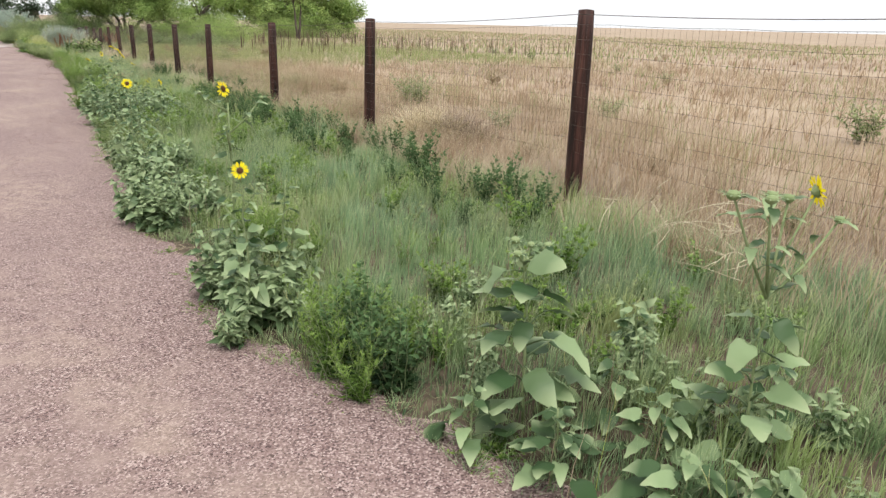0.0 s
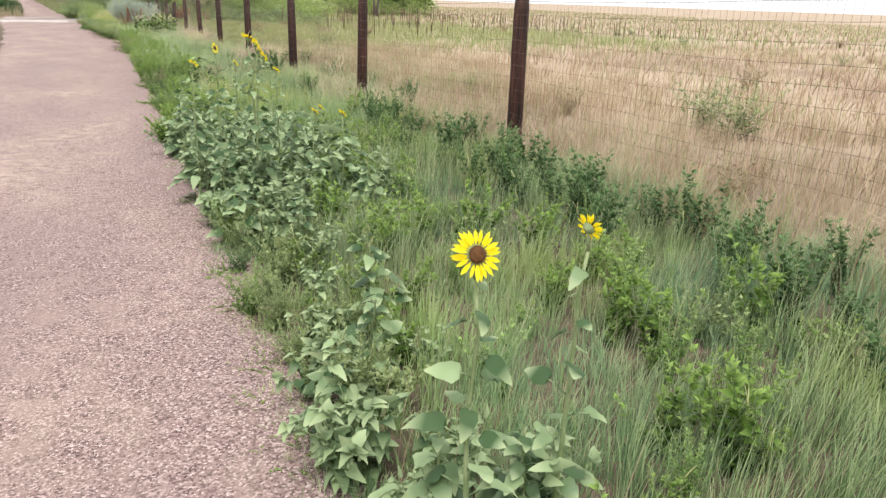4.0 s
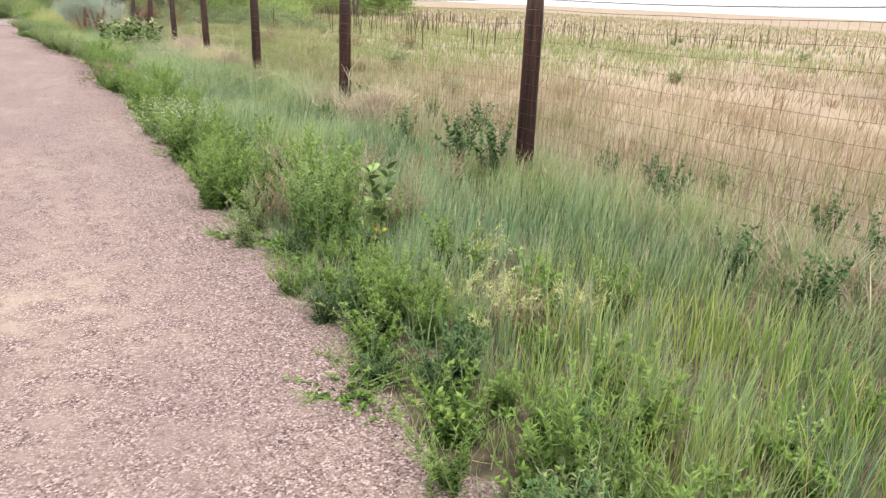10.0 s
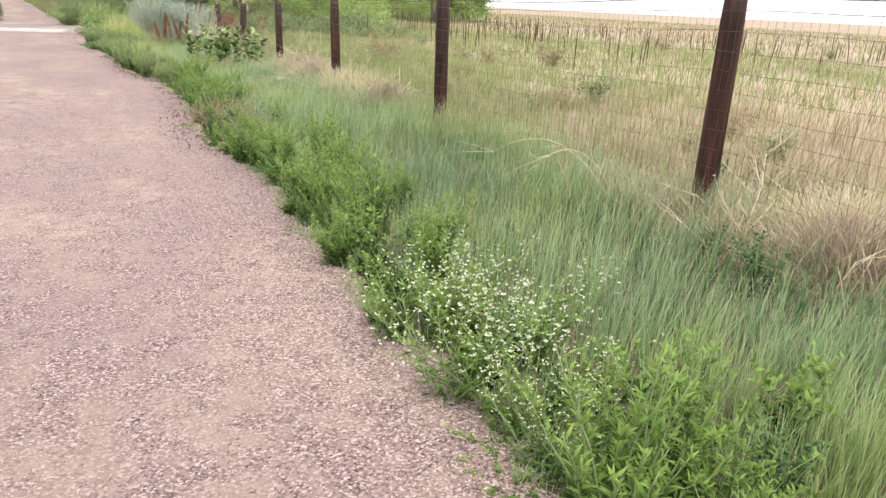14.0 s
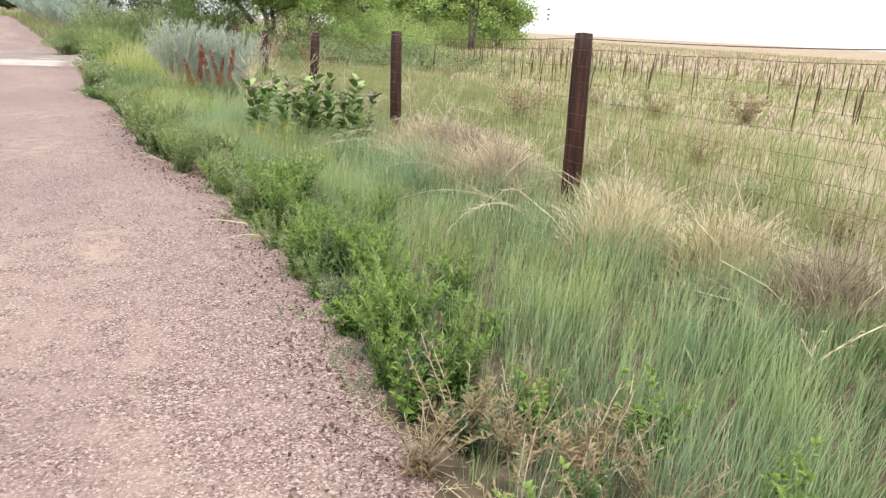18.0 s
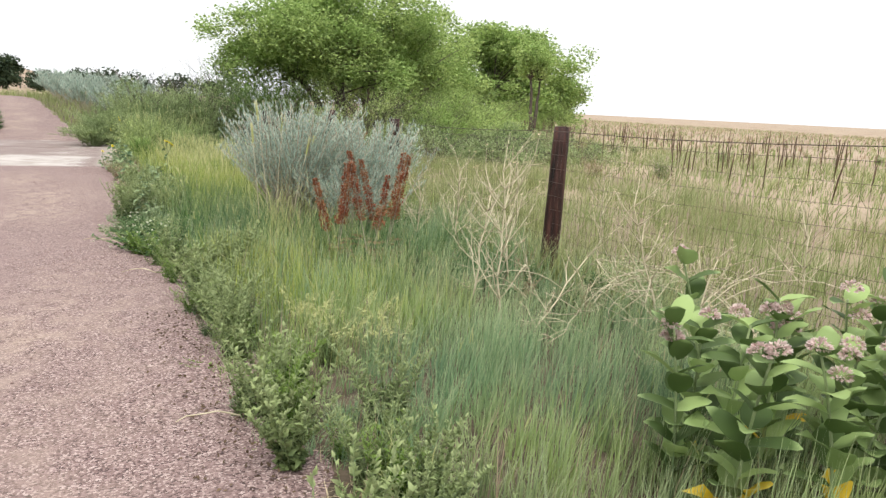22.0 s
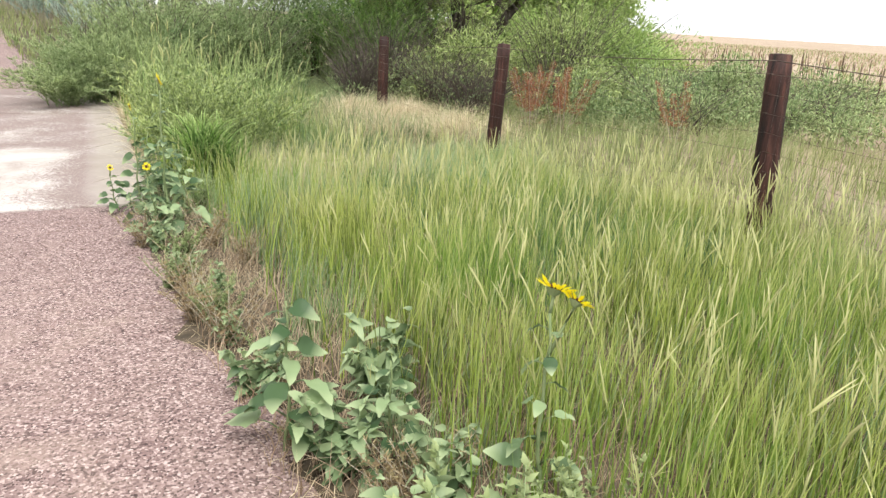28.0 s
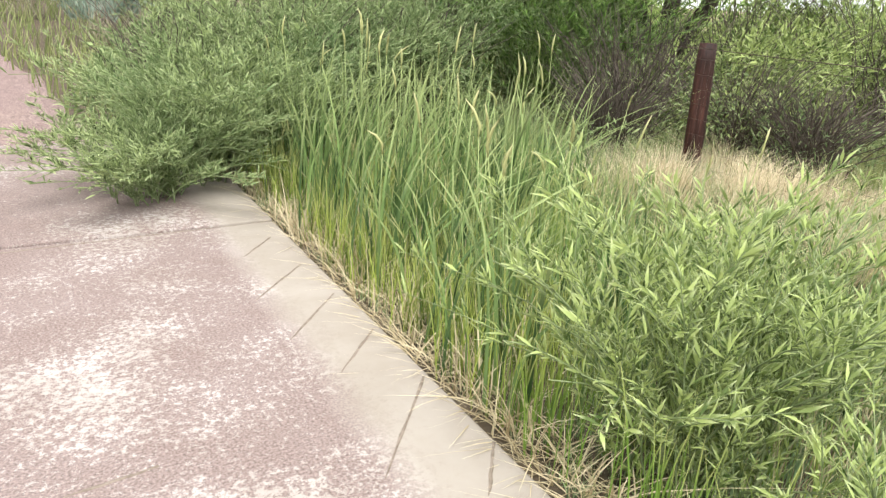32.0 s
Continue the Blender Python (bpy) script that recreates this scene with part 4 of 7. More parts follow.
def make_weed(name, label, seed, h, spread, stems, per, size, shape, leaf, stem="sunstem", flower=None, droop=0.25, lift=0.5):
    rng = np.random.default_rng(seed)
    root = thing(name, label, "weed")
    st, pts, _, _ = stem_bundle(rng, stems, h, spread)
    tagged(part("stem", st, stem, root), kind="stuff")
    P, O, F = zip(*[along_stem(rng, p, per, 0.08) for p in pts])
    P, O, F = np.concatenate(P), np.concatenate(O), np.concatenate(F)
    O[:, 2] += lift * F + rng.normal(0, 0.3, len(F))
    v, t, uv = leaves(P, O, size * rng.uniform(0.5, 1.2, len(P)) * (1.15 - 0.55 * F), shape, 0.3, droop, rng)
    # Paler towards the top: young growth, plus light from above put into colour.
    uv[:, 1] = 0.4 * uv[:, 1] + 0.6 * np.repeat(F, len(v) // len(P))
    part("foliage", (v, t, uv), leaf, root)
    if flower:
        k = stems * 9
        tips = np.concatenate([p[-3:] for p in pts])
        k = stems * (10 if h > 0.2 else 1)
        c = tips[rng.integers(0, len(tips), k)] + rng.normal(0, 0.03, (k, 3)) + np.array([0, 0, 0.015])
        q = [leaves(c, rand_dirs(rng, k, 0.2), 0.0085 if h > 0.2 else 0.017, "diamond", 0.2, 0.2, rng) for _ in range(4)]
        part("blossom", soup(*q), flower, root, "tiny white blossoms")
    return root


def plant_out(kinds, spots, group, seed, smin=0.85, smax=1.15):
    """Stands copies of the given plants at spots of (x, y) or (x, y, scale)."""
    rng = random.Random(seed)
    used = set()
    for spot in spots:
        i = rng.randrange(len(kinds))
        s = (spot[2] if len(spot) > 2 else 1) * rng.uniform(smin, smax)
        m = pose(spot[0], spot[1], float(land(spot[0], spot[1])) - 0.01, rng.uniform(-4, 4), rng.uniform(-4, 4), rng.uniform(0, 360)) @ Matrix.Diagonal((s, s, s * rng.uniform(0.9, 1.1), 1))
        if i not in used:
            used.add(i)
            kinds[i].matrix_basis = m
            tagged(kinds[i], group=group)
        else:
            ob = copy_thing(kinds[i], m)
            ob.scale = m.to_scale()
            tagged(ob, group=group)
    for i, k in enumerate(kinds):
        if i not in used:
            for o in (*k.children_recursive, k):
                bpy.data.objects.remove(o)


def row(y0, y1, step, off0, off1, seed, s0=0.8, s1=1.2):
    """Spots along the path's edge, off0 to off1 metres into the verge."""
    rng = random.Random(seed)
    out, y = [], y0
    while y < y1:
        out.append((float(edge(y)) + rng.uniform(off0, off1), y, rng.uniform(s0, s1)))
        y += step * rng.uniform(0.6, 1.4)
    return out


def build_weeds():
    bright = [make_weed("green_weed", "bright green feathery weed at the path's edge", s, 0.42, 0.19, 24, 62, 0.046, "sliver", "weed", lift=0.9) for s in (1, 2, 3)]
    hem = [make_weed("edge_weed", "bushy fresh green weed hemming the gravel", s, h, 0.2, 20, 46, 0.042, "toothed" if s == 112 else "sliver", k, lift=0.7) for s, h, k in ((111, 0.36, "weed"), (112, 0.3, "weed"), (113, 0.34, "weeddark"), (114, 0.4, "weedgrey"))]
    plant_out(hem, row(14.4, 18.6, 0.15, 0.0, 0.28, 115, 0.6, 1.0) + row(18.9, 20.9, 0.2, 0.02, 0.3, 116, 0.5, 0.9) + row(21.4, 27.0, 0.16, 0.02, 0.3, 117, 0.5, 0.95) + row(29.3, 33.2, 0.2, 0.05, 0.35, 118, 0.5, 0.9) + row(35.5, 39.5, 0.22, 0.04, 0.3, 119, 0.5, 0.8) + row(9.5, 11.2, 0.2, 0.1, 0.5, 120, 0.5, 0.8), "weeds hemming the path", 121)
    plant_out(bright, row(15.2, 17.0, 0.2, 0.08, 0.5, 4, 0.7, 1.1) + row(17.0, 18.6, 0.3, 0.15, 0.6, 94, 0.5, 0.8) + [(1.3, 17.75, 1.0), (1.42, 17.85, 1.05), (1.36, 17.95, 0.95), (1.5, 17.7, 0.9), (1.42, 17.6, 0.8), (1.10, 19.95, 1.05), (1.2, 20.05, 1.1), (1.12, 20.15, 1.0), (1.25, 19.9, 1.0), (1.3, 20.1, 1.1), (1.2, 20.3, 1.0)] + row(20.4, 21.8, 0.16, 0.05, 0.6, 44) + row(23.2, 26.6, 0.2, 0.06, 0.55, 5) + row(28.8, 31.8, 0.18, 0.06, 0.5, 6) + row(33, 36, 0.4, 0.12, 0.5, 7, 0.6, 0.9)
              + [(1.5, 20.0, 0.9), (1.8, 20.3, 0.9), (0.98, 2.85, 0.95), (1.05, 3.1, 0.95), (1.0, 2.6, 0.9), (1.32, 2.8, 1.0), (1.25, 3.1, 0.9), (1.25, 4.6, 1.1), (1.3, 4.9, 1.1), (1.15, 4.75, 1.0), (1.45, 4.4, 1.0), (1.2, 5.2, 0.9), (1.55, 19.2, 1.4), (1.7, 19.5, 1.5), (1.62, 19.0, 1.3), (2.3, 17.4, 0.9), (2.0, 24.6, 0.8), (1.9, 29.6, 1.0), (2.1, 31, 0.9)], "weeds along the path", 8)
    toothed = [make_weed("leafy_weed", "mid-green weed with small toothed leaves", s, 0.38, 0.20, 11, 34, 0.05, "toothed", "weed") for s in (11, 12)]
    plant_out(toothed, row(2.2, 3.7, 0.2, 0.5, 1.6, 41, 0.6, 1.0) + row(6.0, 15, 0.13, 0.5, 2.1, 9, 0.6, 1.1) + row(14.8, 22, 0.3, 0.15, 1.0, 10, 0.7, 1.0) + row(22, 32, 0.35, 0.15, 0.9, 11, 0.6, 1.0)
              + [(2.6, 3.2), (2.9, 4.0), (2.4, 5.1), (2.2, 6.6, 0.8), (2.7, 7.4), (2.3, 10.5), (2.6, 12.9), (1.9, 10.6), (2.2, 14.2)], "leafy weeds on the verge", 12)
    sprig = [make_weed("verge_seedling", "small fresh leafy weed among the grass", s, 0.24, 0.14, 10, 26, 0.034, "toothed", k) for s, k in ((131, "weed"), (132, "weedgrey"), (133, "fountain"))]
    plant_out(sprig, [(float(edge(q)) + 0.4 + 2.3 * u, q, 0.6 + 0.6 * w) for q, u, w in (lambda r: [(r.uniform(2.0, 16.5), r.random(), r.random()) for _ in range(170)])(random.Random(134))], "small weeds in the verge", 135)
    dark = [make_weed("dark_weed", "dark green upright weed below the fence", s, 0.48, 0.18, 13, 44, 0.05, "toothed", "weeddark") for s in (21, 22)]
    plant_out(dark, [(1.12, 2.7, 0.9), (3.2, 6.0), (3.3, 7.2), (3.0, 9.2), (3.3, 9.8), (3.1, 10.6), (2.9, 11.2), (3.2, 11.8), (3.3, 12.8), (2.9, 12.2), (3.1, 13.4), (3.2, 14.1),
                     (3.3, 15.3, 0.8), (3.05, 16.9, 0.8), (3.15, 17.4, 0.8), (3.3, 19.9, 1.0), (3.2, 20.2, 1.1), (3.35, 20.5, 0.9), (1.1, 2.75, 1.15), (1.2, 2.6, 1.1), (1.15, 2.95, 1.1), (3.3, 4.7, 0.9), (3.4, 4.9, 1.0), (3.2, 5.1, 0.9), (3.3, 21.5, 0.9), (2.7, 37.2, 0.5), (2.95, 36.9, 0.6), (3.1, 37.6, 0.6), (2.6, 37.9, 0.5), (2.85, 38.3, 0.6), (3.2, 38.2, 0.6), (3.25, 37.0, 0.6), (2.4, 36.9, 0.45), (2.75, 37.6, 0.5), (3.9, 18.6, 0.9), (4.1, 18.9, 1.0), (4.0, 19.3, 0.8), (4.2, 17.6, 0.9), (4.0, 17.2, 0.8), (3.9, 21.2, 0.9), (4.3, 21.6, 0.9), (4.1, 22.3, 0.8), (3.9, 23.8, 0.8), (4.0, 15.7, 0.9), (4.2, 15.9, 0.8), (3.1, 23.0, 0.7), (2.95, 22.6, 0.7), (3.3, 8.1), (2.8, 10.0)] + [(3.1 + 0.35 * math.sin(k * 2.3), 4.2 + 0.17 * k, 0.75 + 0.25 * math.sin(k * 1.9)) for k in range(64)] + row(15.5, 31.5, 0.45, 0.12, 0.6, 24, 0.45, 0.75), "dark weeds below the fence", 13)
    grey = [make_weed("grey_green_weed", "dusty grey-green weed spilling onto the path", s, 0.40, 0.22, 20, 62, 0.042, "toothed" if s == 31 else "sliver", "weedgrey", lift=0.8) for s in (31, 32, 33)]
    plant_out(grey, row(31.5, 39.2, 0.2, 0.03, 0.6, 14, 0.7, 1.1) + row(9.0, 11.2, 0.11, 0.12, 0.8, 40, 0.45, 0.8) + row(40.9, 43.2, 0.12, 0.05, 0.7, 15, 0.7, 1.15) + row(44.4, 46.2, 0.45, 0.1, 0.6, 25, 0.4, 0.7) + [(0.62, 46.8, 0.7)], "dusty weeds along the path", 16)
    white = [make_weed("white_flowering_weed", "rounded weed covered in tiny white blossoms", s, 0.40, 0.30, 22, 34, 0.04, "sliver", "weed", flower="white") for s in (41, 42)]
    plant_out(white, [(1.22, 22.3, 1.0), (1.38, 22.05, 1.05), (1.32, 22.7, 0.95), (1.55, 22.4, 1.0), (1.25, 21.85, 0.8), (1.5, 22.8, 0.9)], "white flowering weeds", 17)
    brown = [make_weed("faded_weed", "withering brown weed at the path's edge", s, 0.30, 0.20, 13, 46, 0.04, "sliver", "weedbrown", "sagewood") for s in (51, 52)]
    plant_out(brown, [(1.38, 19.65, 1.1), (1.45, 19.5, 1.0), (1.55, 19.75, 1.2), (1.75, 19.6, 1.2), (1.9, 19.4, 1.2), (2.05, 19.3, 1.1), (2.2, 19.1, 1.1), (1.9, 20.2, 1.2), (1.65, 19.9, 1.1), (2.1, 19.7, 1.2), (1.55, 20.3, 1.2), (1.75, 20.15, 1.25), (2.0, 19.95, 1.2), (2.25, 19.9, 1.1), (2.35, 20.2, 1.1), (1.25, 27.6), (1.3, 28.0, 1.1), (1.2, 28.4), (1.5, 27.9), (1.9, 20.9, 0.9), (2.3, 20.3), (1.0, 34.2, 0.8), (0.95, 35.0, 0.7), (2.9, 37.3, 0.9), (3.2, 37.8, 0.9), (2.6, 38.1, 0.8), (3.1, 36.8, 0.9), (2.2, 38.3, 0.9), (2.0, 38.2, 0.8), (1.82, 17.5, 1.1), (1.9, 17.3, 1.0), (2.78, 19.72, 1.1), (2.6, 19.9, 1.1), (2.95, 19.9, 1.0), (2.7, 20.1, 1.0), (2.5, 19.7, 0.9), (3.3, 14.0, 1.1), (3.35, 13.7, 1.0), (2.62, 7.1, 0.9), (2.8, 7.3, 0.8), (1.95, 19.0, 1.0),
                      (0.7, 43.6, 1.0), (0.8, 44.2, 0.9), (1.0, 42.7, 1.0), (0.55, 46.1, 0.9)] + row(27.2, 28.8, 0.16, 0.1, 0.7, 26, 0.7, 1.1) + row(43.6, 46.2, 0.3, 0.1, 0.7, 27, 0.5, 0.9), "withering weeds", 18)
    young = [make_weed("young_sunflower", "young wild sunflower, all rough grey-green leaves", s, h, 0.20, k, 17, z, "ovate", "sunleaf", droop=d, lift=0.1) for s, h, k, z, d in ((70, 0.36, 10, 0.075, 0.7), (71, 0.30, 10, 0.06, 0.5), (72, 0.36, 9, 0.08, 0.9), (73, 0.40, 9, 0.09, 0.7), (74, 0.34, 11, 0.065, 1.0), (75, 0.42, 10, 0.08, 0.6))]
    plant_out(young, row(3.4, 4.4, 0.1, 0.05, 0.5, 31, 0.8, 1.2) + row(5.7, 9.2, 0.14, 0.06, 0.6, 36, 0.6, 1.25) + row(9.2, 11.0, 0.3, 0.3, 0.9, 38, 0.5, 0.8) + row(11.0, 14.3, 0.14, 0.06, 0.6, 37, 0.6, 1.2) + [(0.62, 5.85, 1.2), (0.72, 6.0, 1.2), (0.7, 5.75, 1.0), (0.8, 5.85, 1.1)] + row(11.2, 14.4, 0.14, 0.5, 1.3, 32, 0.8, 1.2) + row(1.0, 3.4, 0.13, 0.35, 1.3, 33, 0.5, 0.85) + row(40.8, 44.4, 0.28, 0.15, 0.75, 34, 0.6, 1.0) + [(0.35, 45.6, 0.6), (0.45, 45.2, 0.6), (0.3, 46.1, 0.6), (0.42, 44.8, 0.5), (0.38, 46.4, 0.7)], "young sunflowers along the path", 35)
    tuft = [make_weed("prairie_tuft", "brownish scrubby tuft in the dry prairie", s, 0.5, 0.45, 24, 40, 0.07, "sliver", m, "sagewood") for s, m in ((81, "weedbrown"), (82, "weedgrey"))]
    spots = random.Random(91)
    plant_out(tuft, [(6 + 26 * spots.random() ** 1.4, spots.uniform(3, 62), spots.uniform(0.6, 1.5)) for _ in range(44)] + [(4.3 + 2.2 * spots.random(), spots.uniform(2, 34), spots.uniform(0.5, 0.9)) for _ in range(26)], "scrubby tufts in the prairie", 92)
    low = [make_weed("creeping_bindweed", "low dark creeping weed dotted with white flowers", s, 0.13, 0.36, 24, 18, 0.052, "toothed", "weeddark", flower="white" if s == 61 else None, lift=0.2) for s in (61, 63)]
    plant_out(low, [(0.45, 39.5), (0.5, 39.75), (0.52, 40.0), (0.48, 40.2), (0.5, 40.5), (0.65, 39.8), (0.7, 40.4), (0.55, 40.8), (0.85, 39.4), (0.9, 40.0), (0.6, 40.2), (0.58, 39.4), (0.66, 39.2), (0.5, 40.9), (0.75, 39.6)], "flowering bindweed", 19)
    mats = [make_weed("creeping_weed", "low dark creeping weed at the gravel's edge", s, 0.10, 0.30, 26, 20, 0.036, "toothed", "weed", lift=0.2) for s in (62, 64)]
    plant_out(mats, row(15, 20, 0.4, -0.04, 0.2, 21, 0.4, 0.8) + row(20, 39, 0.7, -0.02, 0.2, 22, 0.3, 0.6) + row(2, 15, 0.5, 0.0, 0.2, 23, 0.4, 0.7) + [(1.25, 16.3), (1.3, 15.7), (1.3, 18.5), (1.25, 19.1), (1.35, 18.9), (1.0, 17.4), (1.45, 30.4, 0.8),
                     (1.3, 31.5, 0.7), (1.2, 22.0, 0.6), (1.4, 24.9, 0.7), (0.55, 42.0), (0.65, 41.5), (1.0, 15.0)], "creeping weeds", 20)
    gold = [make_weed("yellow_green_weed", "tall feathery yellow-green weed", s, 0.6, 0.16, 16, 60, 0.04, "sliver", "fountain") for s in (101, 102)]
    plant_out(gold, [(1.40, 18.8), (1.48, 18.9, 1.0), (1.36, 18.95, 0.9), (1.55, 18.75, 0.9), (1.5, 19.05, 1.0), (1.6, 19.0, 0.9), (1.45, 19.15, 0.8), (1.45, 17.9, 0.6), (1.55, 17.7, 0.55), (3.25, 14.4, 0.9), (3.2, 14.2, 0.8), (1.15, 5.0, 0.6), (1.3, 29.9, 0.6), (1.5, 30.6, 0.6), (1.95, 30.9, 0.7), (2.4, 8.6, 0.6), (2.7, 6.9, 0.7), (1.9, 3.9, 0.6), (2.5, 4.4, 0.6), (1.45, 15.4, 0.6)]
              + row(6.5, 15, 0.3, 0.8, 2.4, 103, 0.35, 0.75), "yellow-green weeds", 104)


LEAF = {}


def one_leaf(shape, seed, material, fold=0.25, droop=0.35, stalk=0.0):
    key = (shape, seed, material, fold, droop, stalk)
    if key not in LEAF:
        rng = np.random.default_rng(seed)
        blade = leaves(np.array([[0, 0.8 * stalk, 0.4 * stalk]]), np.array([[0, 1.0, 0.0]]), 1.0, shape, fold, droop, rng, 6.0)
        if stalk:
            blade = soup(blade, tube([(0, 0, 0), (0, 0.45 * stalk, 0.3 * stalk), (0, 0.82 * stalk, 0.4 * stalk)], [0.03, 0.024, 0.02], 4))
        LEAF[key] = mesh_arrays("leaf", *blade)
        LEAF[key].materials.append(M[material])
    return LEAF[key]


def leaf_pose(at, azim, tilt, size, roll=0):
    return Matrix.Translation(at) @ Euler((0, 0, azim)).to_matrix().to_4x4() @ Euler((tilt, roll, 0)).to_matrix().to_4x4() @ Matrix.Scale(size, 4)


def flower_head(root, at, azim, tilt, r, seed):
    """A flower; those turned well away from the path hold their petals higher."""
    rng = np.random.default_rng(seed)
    n = 26
    a = np.linspace(0, 2 * np.pi, n, endpoint=False) + rng.normal(0, 0.08, n)
    c = np.stack([np.cos(a), np.sin(a), np.zeros(n)], 1)
    out = c + np.array([0, 0, 0.55 if azim > 1.5 else 0.18]) + rng.normal(0, 0.13, (n, 3))
    head = part("flower_head", leaves(c * r * 0.38, out, r * 0.72 * rng.uniform(0.85, 1.1, n), "petal", 0.2, 0.15, rng, 3.0), "petal", root, "bright yellow ray petals")
    bm = bmesh.new()
    bmesh.ops.create_uvsphere(bm, u_segments=14, v_segments=8, radius=1, matrix=Matrix.Translation((0, 0, r * 0.10)) @ Matrix.Diagonal((r * 0.38, r * 0.38, r * 0.15, 1)))
    part("disc", bm, "disc", head, "dark brown seed disc")
    bm = bmesh.new()
    bmesh.ops.create_cone(bm, segments=10, radius1=r * 0.14, radius2=r * 0.44, depth=r * 0.30, cap_ends=True, matrix=Matrix.Translation((0, 0, -r * 0.16)))
    part("calyx", bm, "sunstem", head)
    head.matrix_basis = Matrix.Translation(at) @ Euler((0, 0, azim)).to_matrix().to_4x4() @ Euler((tilt, 0, 0)).to_matrix().to_4x4()


def bud(root, at, r):
    """A closed flower: a green knob with pointed bracts round it."""
    bm = bmesh.new()
    bmesh.ops.create_uvsphere(bm, u_segments=10, v_segments=6, radius=1, matrix=Matrix.Diagonal((r, r, r * 0.75, 1)))
    knob = part("bud", bm, "sunstem", root, "closed green flower bud")
    knob.location = at
    n = 12
    a = np.arange(n) * 2 * np.pi / n
    c = np.stack([np.cos(a), np.sin(a), np.zeros(n)], 1)
    tagged(part("bract", leaves(c * r * 0.8, c + np.array([0, 0, 0.7]), r * 1.5, "lance", 0.3, 0.5, np.random.default_rng(3), 2.0), "sunleaf", knob), kind="stuff")


def sunflower(x, y, h, n_leaf, size, seed, lean=(0, 0), heads=(), buds=(), label="", top=0.45):
    """heads: (height share, azimuth, tilt, radius, reach, way it faces); buds: (height share, azimuth, reach, radius, rise)."""
    rng = random.Random(seed)
    text = label or ("wild sunflower with rough grey-green leaves and yellow flowers" if heads else "wild sunflower with rough grey-green leaves, not in flower")
    root = thing("sunflower", text, "sunflower", "wild sunflowers along the path", pose(x, y, float(land(x, y)) - 0.01))
    k = 9
    pts = [(lean[0] * (i / (k - 1)) ** 1.5 + rng.gauss(0, 0.006), lean[1] * (i / (k - 1)) ** 1.5 + rng.gauss(0, 0.006), h * i / (k - 1)) for i in range(k)]
    thick = 0.004 + 0.0045 * h
    part("stem", tube(pts, np.linspace(thick, 0.5 * thick, k), 6), "sunstem", root)

    def on(f):
        i = min(int(f * (k - 1)), k - 2)
        g = f * (k - 1) - i
        return Vector(pts[i]).lerp(Vector(pts[i + 1]), g)
    az = rng.uniform(0, 6.28)
    n_leaf = int(n_leaf * 1.9)
    size *= 0.85
    for i in range(n_leaf):
        f = 0.10 + 0.88 * (i + rng.random() * 0.6) / n_leaf
        az += 2.4 + rng.gauss(0, 0.3)
        s = size * (1.2 - (1.2 - top) * f) * rng.uniform(0.7, 1.15)
        ob = part("leaf", one_leaf("ovate", rng.randrange(6), "sunleaf", -0.15 + 0.16 * (i % 4), 0.15 + 0.2 * (i % 3), 0.5 if f > 0.6 else 0.9), None, root)
        ob.matrix_basis = leaf_pose(on(f), az + rng.uniform(-0.3, 0.3), rng.uniform(-0.5, 0.35), s, rng.uniform(-0.6, 0.6))
    for j, (f, a, tilt, r, reach, face) in enumerate(heads):
        p = on(f)
        q = p + Vector((-math.sin(a) * reach, math.cos(a) * reach, 0.03 + 1.6 * reach))
        part("branch", tube([p, p.lerp(q, 0.5) + Vector((0, 0, 0.06 * reach)), q], [0.005, 0.0042, 0.004], 5), "sunstem", root)
        flower_head(root, q + Vector((0, 0, 0.01)), face, tilt, r, seed + j)
    for f, a, reach, r, rise in buds:
        p = on(f)
        q = p + Vector((-math.sin(a) * reach, math.cos(a) * reach, rise))
        part("branch", tube([p, p.lerp(q, 0.5) + Vector((0, 0, -0.08 * reach)), q], [0.006, 0.005, 0.004], 5), "sunstem", root)
        bud(root, q, r)
        for g in (0.3, 0.5, 0.75, 0.92):
            ob = part("leaf", one_leaf("ovate", rng.randrange(6), "sunleaf", 0.3, 0.6, 0.4), None, root)
            ob.matrix_basis = leaf_pose(p.lerp(q, g), a + rng.uniform(-1.9, 1.9), rng.uniform(-0.3, 0.6), min(0.075, 0.025 + 0.2 * rise) * rng.uniform(0.7, 1.2))
    return root


